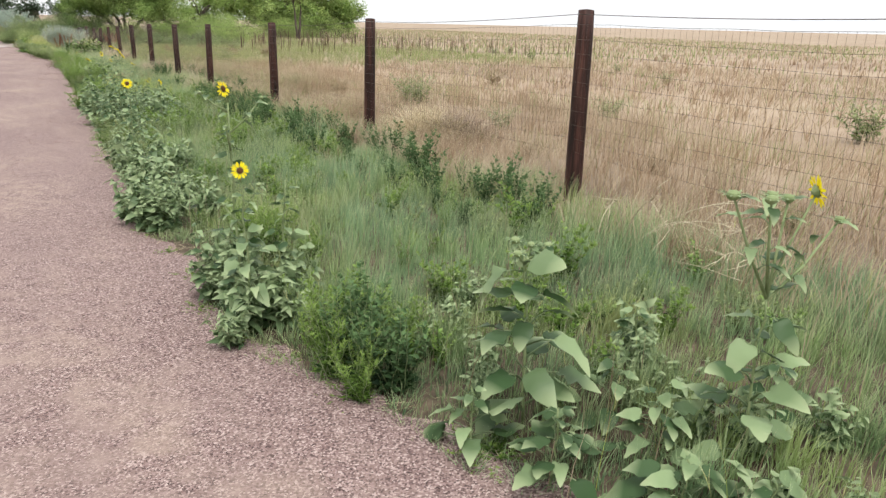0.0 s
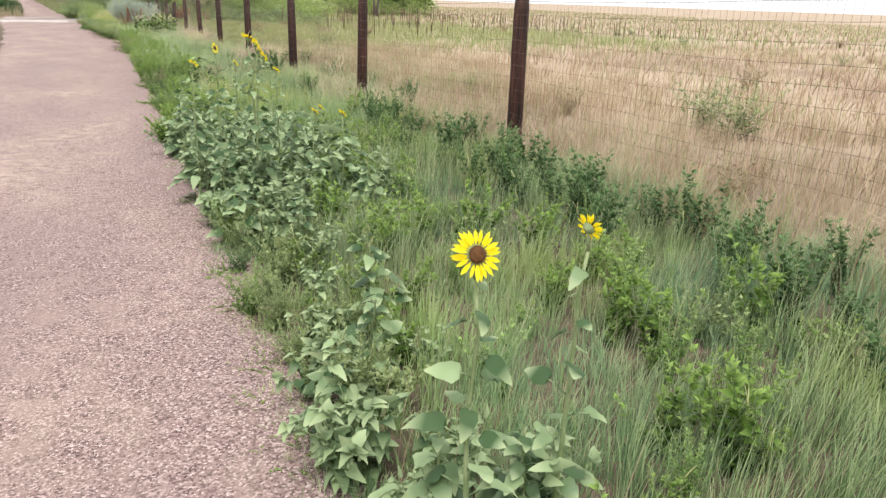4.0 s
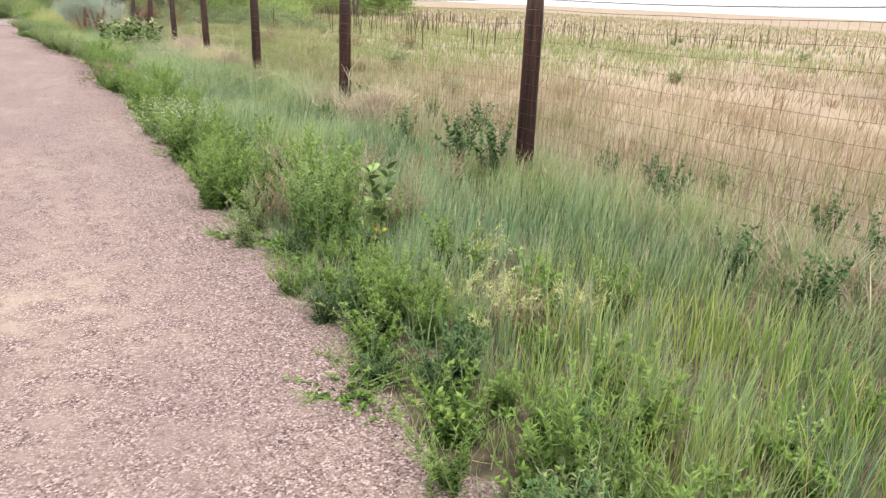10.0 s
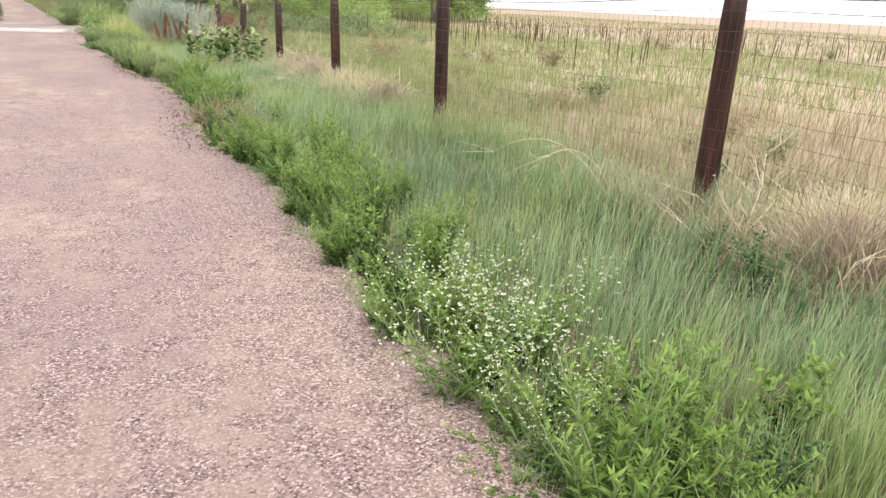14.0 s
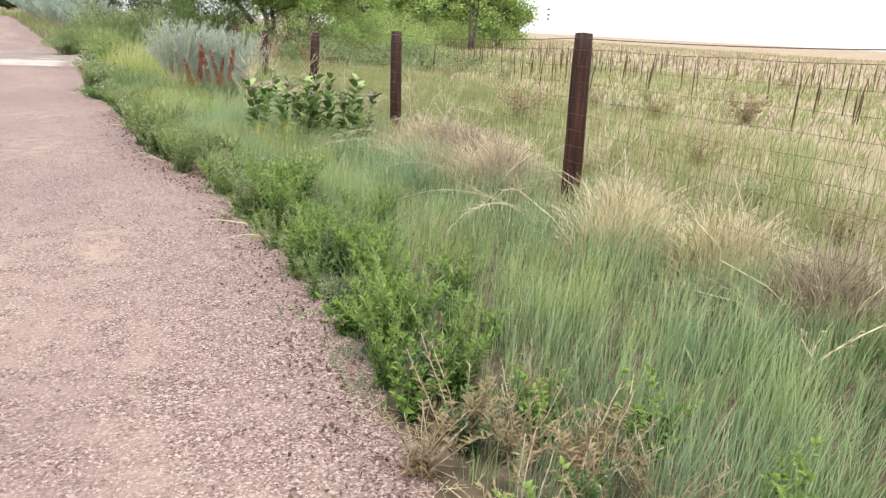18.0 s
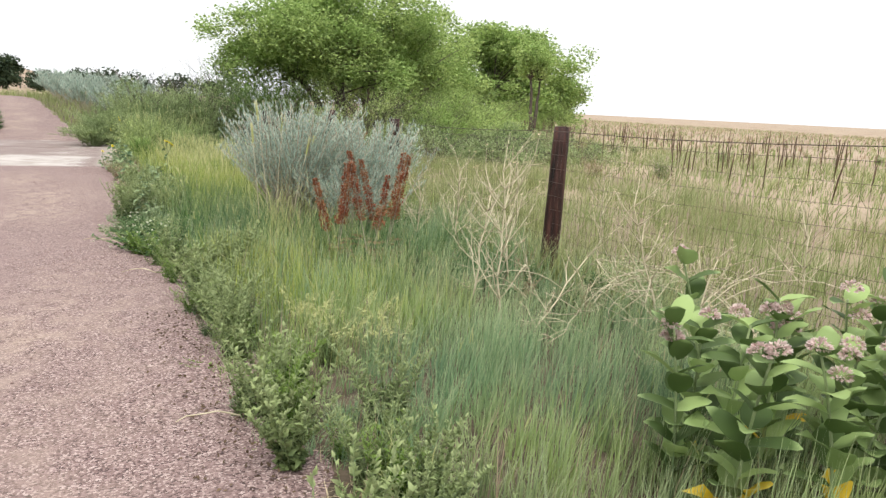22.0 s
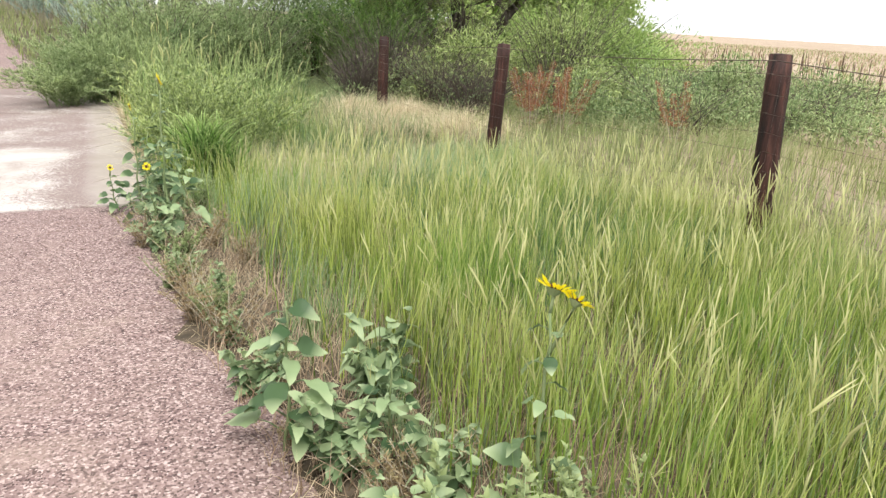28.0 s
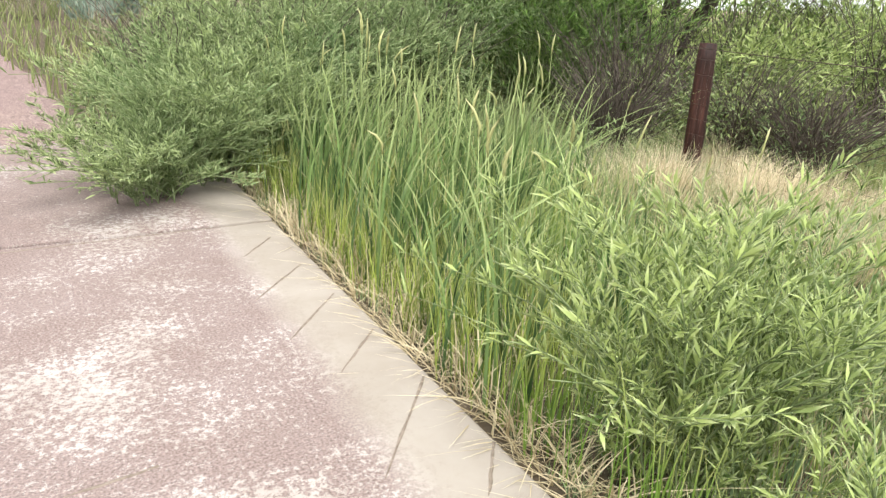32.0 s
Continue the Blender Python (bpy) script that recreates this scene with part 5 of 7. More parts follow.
def build_sunflowers():
    rng = random.Random(77)
    # the two tall ones at the start
    sunflower(1.50, 2.1, 0.76, 14, 0.18, 1, (-0.03, 0.0), (), [(0.98, 0.6, 0.04, 0.02, 0.05), (0.95, 4.6, 0.10, 0.018, 0.05), (0.94, 2.2, 0.09, 0.018, 0.06), (0.9, 5.2, 0.05, 0.016, 0.09)], top=0.95)
    sunflower(1.956, 1.42, 0.70, 10, 0.16, 2, (0.02, 0.03), [(1.0, 4.71, 1.25, 0.055, 0.18, 1.0)], [(0.97, 1.57, 0.25, 0.022, 0.38), (0.96, 4.71, 0.34, 0.018, 0.24), (0.99, 1.2, 0.04, 0.02, 0.34), (0.97, 5.1, 0.08, 0.02, 0.33), (0.98, 2.0, 0.20, 0.02, 0.37)], top=0.8)
    sunflower(1.35, 1.72, 0.34, 12, 0.15, 3)
    sunflower(1.72, 1.6, 0.36, 11, 0.15, 4)
    sunflower(2.2, 2.2, 0.34, 9, 0.12, 5)
    sunflower(1.85, 1.95, 0.30, 9, 0.13, 6)
    sunflower(1.58, 1.35, 0.26, 11, 0.17, 18)
    sunflower(2.3, 1.55, 0.3, 11, 0.14, 20)
    sunflower(1.22, 2.05, 0.30, 9, 0.14, 23)
    sunflower(1.75, 1.15, 0.24, 10, 0.16, 24)
    sunflower(0.825, 3.62, 0.81, 15, 0.14, 7, (0.0, 0.0), [(1.0, 2.8, 1.2, 0.042, 0.01, -0.2)], [(0.8, 5.2, 0.12, 0.016, 0.12), (0.7, 1.2, 0.1, 0.016, 0.12)])
    sunflower(1.10, 3.9, 0.72, 14, 0.13, 8, (0.05, 0.05))
    sunflower(0.87, 3.99, 1.16, 12, 0.13, 9, (0.0, 0.0), [(1.0, 1.6, 1.3, 0.042, 0.02, 0.6)], [(0.96, 1.4, 0.14, 0.014, 0.1), (0.86, 4.9, 0.2, 0.012, 0.18), (0.78, 2.8, 0.16, 0.012, 0.15)])
    sunflower(0.892, 8.08, 0.90, 12, 0.13, 10, (0.0, 0.0), [(1.0, 2.7, 1.2, 0.05, 0.01, -0.1)])
    sunflower(1.2, 8.14, 0.90, 8, 0.12, 11, (0.0, 0.0), [(1.0, 2.0, 1.2, 0.035, 0.01, 1.9)])
    # the stand in flower
    sunflower(1.22, 11.8, 1.12, 19, 0.13, 17, (-0.02, -0.06), [(1.0, 4.0, 0.55, 0.056, 0.01, 2.1)], [(0.86, 4.4, 0.09, 0.018, 0.06), (0.72, 1.8, 0.12, 0.016, 0.08)])
    sunflower(1.30, 12.10, 1.06, 17, 0.125, 12, (0.0, -0.02), [(1.0, 1.6, 0.9, 0.048, 0.01, 1.9), (0.86, 4.6, 1.0, 0.036, 0.05, 2.0), (0.93, 5.4, 0.9, 0.036, 0.03, 1.8)])
    sunflower(0.86, 12.06, 0.94, 16, 0.14, 13, (0, 0), [(1.0, 4.5, 0.7, 0.04, 0.01, 2.0)], [(0.9, 1.5, 0.06, 0.013, 0.03)])
    sunflower(1.13, 12.72, 1.0, 15, 0.12, 14, (0, 0), [(1.0, 3.0, 1.3, 0.042, 0.01, 0.95)], [(0.93, 1.6, 0.12, 0.013, 0.06), (0.85, 1.4, 0.08, 0.012, 0.06), (0.88, 4.7, 0.10, 0.012, 0.05)])
    sunflower(1.54, 12.52, 0.84, 15, 0.11, 21, (0, 0), [(1.0, 3.0, 0.7, 0.038, 0.01, 1.9)], [(0.9, 4.7, 0.05, 0.012, 0.03)])
    sunflower(1.22, 12.44, 0.91, 15, 0.11, 19, (0, 0), [(1.0, 3.0, 0.9, 0.03, 0.01, 1.8)])
    sunflower(1.59, 11.71, 0.63, 11, 0.11, 15, (0, 0), [(1.0, 5.4, 0.8, 0.036, 0.01, 1.9), (0.95, 4.4, 0.9, 0.03, 0.05, 1.7)])
    sunflower(1.76, 11.58, 0.62, 10, 0.11, 16, (0, 0), [(1.0, 5.4, 0.9, 0.034, 0.01, 2.0)])
    sunflower(1.85, 12.6, 0.5, 12, 0.12, 22, (0.03, 0.02), (), [(1.0, 4.8, 0.03, 0.014, 0.04)])
    # the leafy row that spills over the edge
    spots = [(0.72, 4.1), (0.95, 4.4), (0.66, 5.85), (0.80, 6.0), (0.72, 6.2), (0.95, 6.7), (0.85, 7.1), (0.95, 7.5), (0.80, 7.8), (1.1, 7.6), (0.85, 8.2), (1.15, 8.2), (0.80, 8.9), (1.05, 9.2), (1.25, 9.6),
             (1.2, 10.7), (0.95, 11.1), (1.1, 11.3), (0.95, 11.7), (1.25, 11.8), (1.5, 11.9), (0.92, 12.1), (1.15, 12.3), (1.65, 12.4), (0.95, 12.6), (1.3, 12.8), (0.98, 13.0), (1.55, 13.0), (1.0, 13.7), (1.3, 13.6),
             (1.02, 14.0), (1.3, 14.1), (1.5, 13.9), (1.9, 11.9), (1.75, 12.8), (1.6, 11.4), (1.85, 11.2)]
    for i, (x, y) in enumerate(spots):
        big = 1.25 if 11.4 < y < 14.6 else 1.0
        sunflower(x, y, rng.uniform(0.30, 0.50) * big, rng.randrange(13, 19), rng.uniform(0.12, 0.16) * (1.12 if big > 1 else 0.92), 100 + i, (rng.uniform(-0.06, 0.06), rng.uniform(-0.05, 0.05)))
    # by the crossing
    sunflower(0.13, 46.94, 0.25, 8, 0.10, 201, (-0.03, 0), [(1.0, 3.6, 1.1, 0.02, 0.01, 0.3)])
    sunflower(0.30, 46.23, 0.39, 8, 0.10, 202, (-0.03, 0), [(1.0, 2.8, 1.2, 0.022, 0.01, -0.3)])
    sunflower(0.36, 47.2, 0.48, 13, 0.13, 203)
    sunflower(0.58, 47.42, 0.36, 9, 0.10, 204)
    sunflower(0.45, 43.98, 0.50, 13, 0.11, 205, top=0.8)
    sunflower(0.94, 43.4, 0.63, 8, 0.11, 206, (0.0, 0), [(1.0, 5.2, 0.5, 0.05, 0.01, 2.0), (0.82, 4.6, 0.7, 0.042, 0.06, 1.8)])
    sunflower(0.385, 46.55, 0.82, 10, 0.10, 207, (0, 0), [(1.0, 2.4, 1.2, 0.04, 0.01, 1.6)])
    sunflower(0.26, 46.95, 0.62, 10, 0.11, 209, (0, 0), [(1.0, 1.4, 1.3, 0.024, 0.01, 1.3)])
    for k, (x, y) in enumerate(((0.36, 47.05), (0.50, 47.0), (0.44, 47.3), (0.40, 46.75), (0.28, 46.6), (0.45, 46.35))):
        sunflower(x, y, 0.34 + 0.05 * (k % 4), 10, 0.12 + 0.015 * (k % 3), 260 + k, (0.03 * (k % 3 - 1), -0.02))
    for i, (x, y) in enumerate([(0.55, 41.3), (0.65, 41.8), (0.6, 42.4), (0.75, 42.9), (0.55, 43.2), (0.7, 43.8), (0.85, 41.5)]):
        sunflower(x, y, rng.uniform(0.3, 0.45), 12, 0.10, 220 + i)


def build_milkweed():
    rng = random.Random(9)
    spots = [(2.0, 34.6), (2.25, 34.45), (2.5, 34.65), (2.75, 34.4), (3.0, 34.6), (3.2, 34.45), (2.15, 34.95), (2.65, 35.0), (3.1, 34.95), (2.4, 35.15), (2.9, 34.2), (2.1, 34.75), (2.35, 34.8), (2.6, 34.35), (2.85, 34.8), (3.05, 34.3), (3.2, 34.75), (2.5, 34.9), (2.0, 34.85), (2.48, 34.3), (2.56, 34.5), (2.66, 34.75), (2.42, 34.5)]
    for i, (x, y) in enumerate(spots + [(1.74, 18.75), (1.78, 18.82)]):
        h = rng.uniform(0.54, 0.78) * (0.85 if y < 30 else 1)
        root = thing("milkweed", "milkweed with broad oval leaves and fading pink umbels" if y > 30 else "young milkweed without flowers among the edge weeds", "milkweed", "milkweed clump by the fence" if y > 30 else "", pose(x, y, float(land(x, y)) - 0.01))
        lean = (rng.uniform(-0.12, 0.12), rng.uniform(-0.12, 0.08))
        pts = [(lean[0] * f * f, lean[1] * f * f, h * f) for f in np.linspace(0, 1, 8)]
        part("stem", tube(pts, np.linspace(0.007, 0.004, 8), 6), "sunstem", root)
        az = rng.uniform(0, 6)
        for k in range(10):
            f = 0.18 + 0.80 * k / 9
            az += 1.57
            for s in (0, math.pi):
                p = Vector((lean[0] * f * f, lean[1] * f * f, h * f))
                yellow = f < 0.35 and rng.random() < (0.06 if y > 30 else 0.5)
                ob = part("leaf", one_leaf("oval", rng.randrange(4), "yellowleaf" if yellow else "milkleaf", 0.25, 0.25), None, root, "yellowed leaf" if yellow else "")
                ob.matrix_basis = leaf_pose(p, az + s + rng.uniform(-0.2, 0.2), rng.uniform(0.35, 1.2), rng.uniform(0.115, 0.165) * (1.1 - 0.3 * f) * (1 if y > 30 else 0.42 if yellow else 0.7), rng.uniform(-0.3, 0.3))
        for j in range(rng.randrange(1, 4) if y > 30 else 0):
            f = rng.uniform(0.8, 1.02)
            g = np.random.default_rng(i * 7 + j)
            d = rand_dirs(g, 110, 0.05)
            c = np.array([lean[0] * f * f + rng.uniform(-0.04, 0.04), lean[1] * f * f + rng.uniform(-0.04, 0.04), h * f + 0.03])
            part("umbel", leaves(c + d * 0.024, d, 0.015, "diamond", 0.3, 0.3, g), "milkflower", root, "dusty pink flower umbel")


def build_sage():
    rng = np.random.default_rng(15)
    def bush(x, y, h, spread, stems, per, name="sagebrush", label="silver-grey sagebrush with feathery upright twigs", leaf="sage", size=0.036):
        root = thing(name, label, "shrub", "", pose(x, y, float(land(x, y)) - 0.02))
        st, pts, _, _ = stem_bundle(rng, stems, h, spread, 0.008, 0.10)
        part("branchwork", st, "sagewood", root)
        P, O = [], []
        for p in pts:
            a, o, f = along_stem(rng, p, per, 0.36 + 0.3 * rng.random())
            d = (p[-1] - p[-3]) / np.linalg.norm(p[-1] - p[-3])
            P.append(a + rng.normal(0, 0.02, a.shape)), O.append(o * 0.45 + d * 0.7 + np.array([0, 0, 0.7]))
        P, O = np.concatenate(P), np.concatenate(O)
        part("foliage", leaves(P, O, size * rng.uniform(0.6, 1.3, len(P)), "sliver", 0.3, 0.05, rng), leaf, root)
    bush(1.98, 40.45, 1.32, 0.72, 240, 110)
    bush(2.72, 40.25, 1.2, 0.55, 170, 110)
    bush(2.45, 40.0, 0.75, 0.6, 90, 100)
    for x, y, h, s in ((0.3, 60.5, 1.3, 1.0), (-0.7, 64.5, 1.5, 1.0), (-1.5, 69, 1.5, 1.1), (1.0, 63.5, 1.3, 1.1), (-4.3, 60.4, 1.2, 0.8), (-4.8, 63, 1.2, 0.9), (-5.4, 58.6, 0.9, 0.8), (-2.2, 73, 1.5, 1.1), (-2.6, 78, 1.4, 1.1), (0.6, 70, 1.4, 1.2), (-0.4, 77, 1.5, 1.3)):
        bush(x, y, h, s, 60, 60, size=0.12)


def build_dock():
    rng = np.random.default_rng(23)

    def dock(x, y, h, spikes, label="curly dock gone to rusty red seed"):
        root = thing("dock_plant", label, "dock", "", pose(x, y, float(land(x, y)) - 0.01))
        for k in range(spikes):
            a, hh = k * 2.6 + rng.uniform(-0.5, 0.5), h * rng.uniform(0.75, 1.0)
            s = rng.uniform(0.06, 0.24) if y < 45 else rng.uniform(0.04, 0.4)
            p = np.stack([np.linspace(0, np.cos(a) * s, 7), np.linspace(0, np.sin(a) * s, 7), np.linspace(0, hh, 7)], 1)
            part("stalk", tube(p, np.linspace(0.005, 0.0025, 7), 5), "sagewood", root, "tan lower stalk")
            n = 1300 if y < 45 else 620
            q, o, f = along_stem(rng, p, n, 0.42)
            keep = rng.random(n) < 0.35 + 0.65 * np.abs(np.sin(f * 23 + k))
            q, o, f = q[keep], o[keep], f[keep]
            q = q + o * ((0.06 if y < 45 else 0.11) * (1.25 - f)[:, None]) * rng.random((len(q), 1)) * (0.55 + 0.45 * np.abs(np.sin(f * 17 + 2 * k)))[:, None]
            part("seed_spike", leaves(q, o, 0.017 * rng.uniform(0.6, 1.3, len(q)), "diamond", 0.4, 0.3, rng), "dock", root)
        st, pts, _, _ = stem_bundle(rng, 5, 0.3, 0.2, 0.003)
        P, O, F = zip(*[along_stem(rng, p, 6, 0.1) for p in pts])
        part("basal_foliage", leaves(np.concatenate(P), np.concatenate(O), 0.11, "lance", 0.2, 0.5, rng), "weedbrown", root)
    dock(1.90, 38.6, 0.92, 3)
    dock(2.16, 38.5, 0.95, 2)
    dock(2.34, 38.7, 0.95, 3)
    for x, y, h in ((5.15, 49.9, 1.05), (5.45, 49.6, 1.0), (5.6, 50.0, 0.95), (5.3, 50.2, 0.9), (6.5, 48.7, 0.85)):
        dock(x, y, h, 5, "rusty red dock behind the wire fence")


def build_dead_stalks():
    rng = np.random.default_rng(33)

    def stalk(x, y, h, n, lean=(0, 0)):
        root = thing("dead_thistle", "bleached dead thistle stalk with bare branches", "dead plant", "dead stalks by the fence", pose(x, y, float(land(x, y)) - 0.01))
        k = 8
        f = np.linspace(0, 1, k)
        p = np.stack([lean[0] * f + np.cumsum(rng.normal(0, 0.012, k)), lean[1] * f + np.cumsum(rng.normal(0, 0.012, k)), h * f], 1)
        pieces, tips = [tube(p, np.linspace(0.0075, 0.003, k), 5)], [p[-1]]

        def fork(at, way, l, r, deep):
            """One bare branch that bends upwards and forks again."""
            f = np.linspace(0, 1, 5)[:, None]
            q = at + way * l * f + np.array([0, 0, 0.22 * l]) * f ** 2 + rng.normal(0, 0.02 * l, (5, 3)) * f
            pieces.append(tube(q, np.linspace(r, r * 0.45, 5), 4))
            if deep == 0:
                tips.append(q[-1])
                return
            for i in (2, 3, 4):
                d = way + rng.normal(0, 0.42, 3) + np.array([0, 0, 0.15])
                fork(q[i], d / np.linalg.norm(d), l * rng.uniform(0.35, 0.6), r * 0.55, deep - 1)
        for j in range(n):
            i = 2 + j % (k - 2)
            a = 2.4 * j + rng.uniform(-0.5, 0.5)
            d = np.array([np.cos(a), np.sin(a), rng.uniform(0.7, 1.3)])
            fork(p[i], d / np.linalg.norm(d), h * rng.uniform(0.18, 0.36) * (1.15 - 0.5 * i / k), 0.0042, 1)
        part("branchwork", soup(*pieces), "deadwood", root)
        t = np.repeat(np.array(tips)[::3], 7, 0)
        tagged(part("seed_fluff", leaves(t, rand_dirs(rng, len(t), -0.1), 0.012, "diamond", 0.4, 0.2, rng), "straw", root), kind="stuff")
    for x, y, h, n, l in ((2.33, 37.03, 0.80, 12, (0.12, 0.05)), (2.29, 36.55, 0.88, 13, (0.06, 0.1)), (2.25, 36.35, 0.5, 8, (0.5, 0.15)), (2.95, 37.6, 0.9, 14, (-0.1, 0)), (3.1, 38.9, 0.8, 12, (0.05, 0)), (2.8, 39.1, 0.7, 10, (0, 0)), (3.3, 36.4, 0.8, 12, (-0.2, 0.1)),
                          (3.0, 35.9, 0.6, 10, (0.2, 0)), (3.3, 33.3, 0.6, 10, (0.2, -0.2)), (3.35, 31.9, 0.55, 9, (-0.3, 0)), (2.75, 28.4, 0.3, 3, (0.3, -0.2)), (3.5, 30.3, 0.6, 9, (0.2, 0.2)), (3.2, 15.6, 0.6, 9, (-0.2, 0)),
                          (3.4, 16.6, 0.7, 8, (-0.1, -0.2)), (3.3, 23.0, 0.6, 8, (0.1, 0)), (4.2, 38.2, 0.8, 10, (0, 0)), (4.6, 36.5, 0.8, 10, (0, 0)), (4.4, 40.0, 0.9, 10, (0, 0)), (4.1, 34.2, 0.7, 10, (0, 0)), (4.3, 31.5, 0.7, 9, (0, 0))):
        stalk(x, y, h, n, l)
    for x, y, h in ((3.42, 31.25, 1.5), (3.9, 7.6, 1.2)):
        root = thing("dead_thistle", "tall thin dead stalk with dark dried heads", "dead plant", "dead stalks by the fence", pose(x, y, float(land(x, y)) - 0.01))
        part("stem", tube([(0, 0, 0), (0.01, 0.01, h * 0.5), (0, 0.02, h)], [0.003, 0.002, 0.001], 4), "deadwood", root)
        for k in (1.0, 0.975, 0.955):
            bm = bmesh.new()
            bmesh.ops.create_icosphere(bm, subdivisions=2, radius=0.011, matrix=Matrix.Translation((0, 0.02, h * k)) @ Matrix.Diagonal((1, 1, 0.6, 1)))
            part("dried_head", bm, "darkstalk", root)
    for x, y, h, l in ((1.62, 39.9, 1.15, (-0.10, 0.05)), (1.70, 40.0, 1.05, (0.06, 0.0)), (1.5, 39.7, 0.95, (-0.05, 0.1)), (1.8, 39.8, 0.85, (0.15, 0.0)), (1.9, 40.1, 0.9, (0.2, 0.1))):
        root = thing("bleached_grass_stalk", "tall bleached grass stalk beside the sagebrush", "grass stalk", "bleached stalks", pose(x, y, float(land(x, y)) - 0.01))
        p = np.stack([l[0] * np.linspace(0, 1, 6) ** 1.5, l[1] * np.linspace(0, 1, 6) ** 1.5, h * np.linspace(0, 1, 6)], 1)
        part("stem", tube(p, np.linspace(0.0035, 0.002, 6), 4), "deadwood", root)
        d = (p[-1] - p[-2])[None] / np.linalg.norm(p[-1] - p[-2])
        part("plume", soup(*[leaves(p[-1:] - d * 0.05 + rng.normal(0, 0.006, (1, 3)), d + rng.normal(0, 0.06, (1, 3)), 0.2, "spike", 0.8, 0.1, rng) for _ in range(7)]), "seed", root)
    def arching(x, y, n, reach, way):
        """A fallen skeleton weed: long bent stems thrown out from one root."""
        root = thing("skeleton_weed", "bleached skeleton weed with long arching bare stems", "dead plant", "arching dead weeds by the fence", pose(x, y, float(land(x, y)) - 0.01))
        for _ in range(n):
            a = way + rng.normal(0, 0.7)
            l, hh = reach * rng.uniform(0.6, 1.1), reach * rng.uniform(0.25, 0.75)
            f = np.linspace(0, 1, 9)
            p = np.stack([np.cos(a) * l * f + np.cumsum(rng.normal(0, 0.008, 9)), np.sin(a) * l * f + np.cumsum(rng.normal(0, 0.008, 9)), hh * (2.0 * f - 1.45 * f * f) + 0.01], 1)
            pieces = [tube(p, np.linspace(0.004, 0.0016, 9), 4)]
            for _ in range(6):
                i = rng.integers(3, 9)
                d = np.array([np.cos(a), np.sin(a), 0.3]) + rng.normal(0, 0.7, 3)
                e = p[i] + d * rng.uniform(0.05, 0.16)
                pieces.append(tube([p[i], (p[i] + e) / 2 + rng.normal(0, 0.01, 3), e], [0.003, 0.0022, 0.0014], 3))
            part("stem", soup(*pieces), "deadwood", root)
    spots = [(3.2, 31.4), (3.4, 32.0), (3.1, 32.5), (3.35, 33.0), (3.5, 33.5), (3.2, 30.8), (3.55, 32.7), (3.3, 35.6), (3.2, 36.2), (3.0, 36.8), (3.45, 36.6), (3.3, 37.3), (2.9, 37.2), (3.6, 37.5), (3.2, 39.2), (3.7, 38.6), (2.8, 36.4), (3.6, 35.8), (3.9, 37.0), (3.4, 28.6), (3.3, 24.0),
             (4.0, 33.2), (4.3, 32.2), (4.2, 35.2), (4.5, 37.6), (3.4, 39.8), (3.3, 3.4), (3.6, 2.6)]
    for k, (x, y) in enumerate(spots):
        arching(x, y, 3 + k % 4, 0.55 + 0.22 * (k % 3), (3.6, 4.4, 2.6, 5.4, 0.6)[k % 5])
    # broken stems lying on the path's edge
    for dx, y, a, l in ((0.78, 31.2, 2.6, 0.55), (0.92, 30.9, 2.9, 0.35), (0.75, 33.6, 2.4, 0.35), (0.72, 33.9, 3.0, 0.3), (0.55, 35.9, 3.1, 0.35), (0.62, 38.5, 3.0, 0.3), (0.55, 39.6, 2.5, 0.6), (1.0, 27.4, 2.8, 0.3), (0.85, 32.4, 0.6, 0.3)):
        x = float(edge(y)) + 0.16 * (dx - 0.5)
        z = float(land(x, y)) + 0.03
        l *= 0.7
        f = np.linspace(0, 1, 6)
        p = np.stack([math.cos(a) * l * f + rng.normal(0, 0.006, 6), math.sin(a) * l * f + rng.normal(0, 0.006, 6), 0.012 + 0.03 * np.sin(f * 3)], 1)
        root = thing("broken_stem", "pale broken dead stem lying on the gravel", "dead stem", "broken stems on the path", pose(x, y, z - 0.005))
        part("stem", tube(p, np.linspace(0.004, 0.002, 6), 5), "deadwood", root)
    for k, (x, y) in enumerate(((1.4, 36.5), (1.56, 36.41), (1.19, 36.65), (1.28, 36.36), (1.15, 36.75), (1.63, 17.46), (1.8, 17.55), (1.97, 17.31), (1.62, 17.7), (1.99, 18.15), (2.39, 14.34))):
        n = 9
        root = thing("brome_clump", "pale nodding brome grass gone to seed", "grass clump", "seeding brome on the verge", pose(x, y, float(land(x, y)) - 0.01))
        b = np.stack([rng.normal(0, 0.03, n), rng.normal(0, 0.03, n), np.zeros(n)], 1)
        h, l = rng.uniform(0.24, 0.42, n), rng.normal(0, 0.09, (n, 2)) + np.array([0.05, -0.03])
        part("leaf_tuft", blades(b, h, 0.003, l, 5, 2.0, rng), "seed", root)
        tip = b + np.stack([l[:, 0], l[:, 1], h * 0.86], 1)
        at = np.repeat(tip, 26, 0) - np.stack([np.repeat(l[:, 0], 26) * 0.5, np.repeat(l[:, 1], 26) * 0.5, np.repeat(h, 26) * 0.28], 1) * rng.random((n * 26, 1))
        way = np.stack([np.repeat(l[:, 0], 26) * 3, np.repeat(l[:, 1], 26) * 3, np.full(n * 26, 0.4)], 1) + rng.normal(0, 0.35, (n * 26, 3))
        tagged(part("seed_spray", leaves(at + rng.normal(0, 0.008, at.shape), way, 0.028, "needle", 0.4, 0.4, rng), "seed", root), kind="stuff")
    # dark dry leaves and clods on the bare edge
    n = 2600
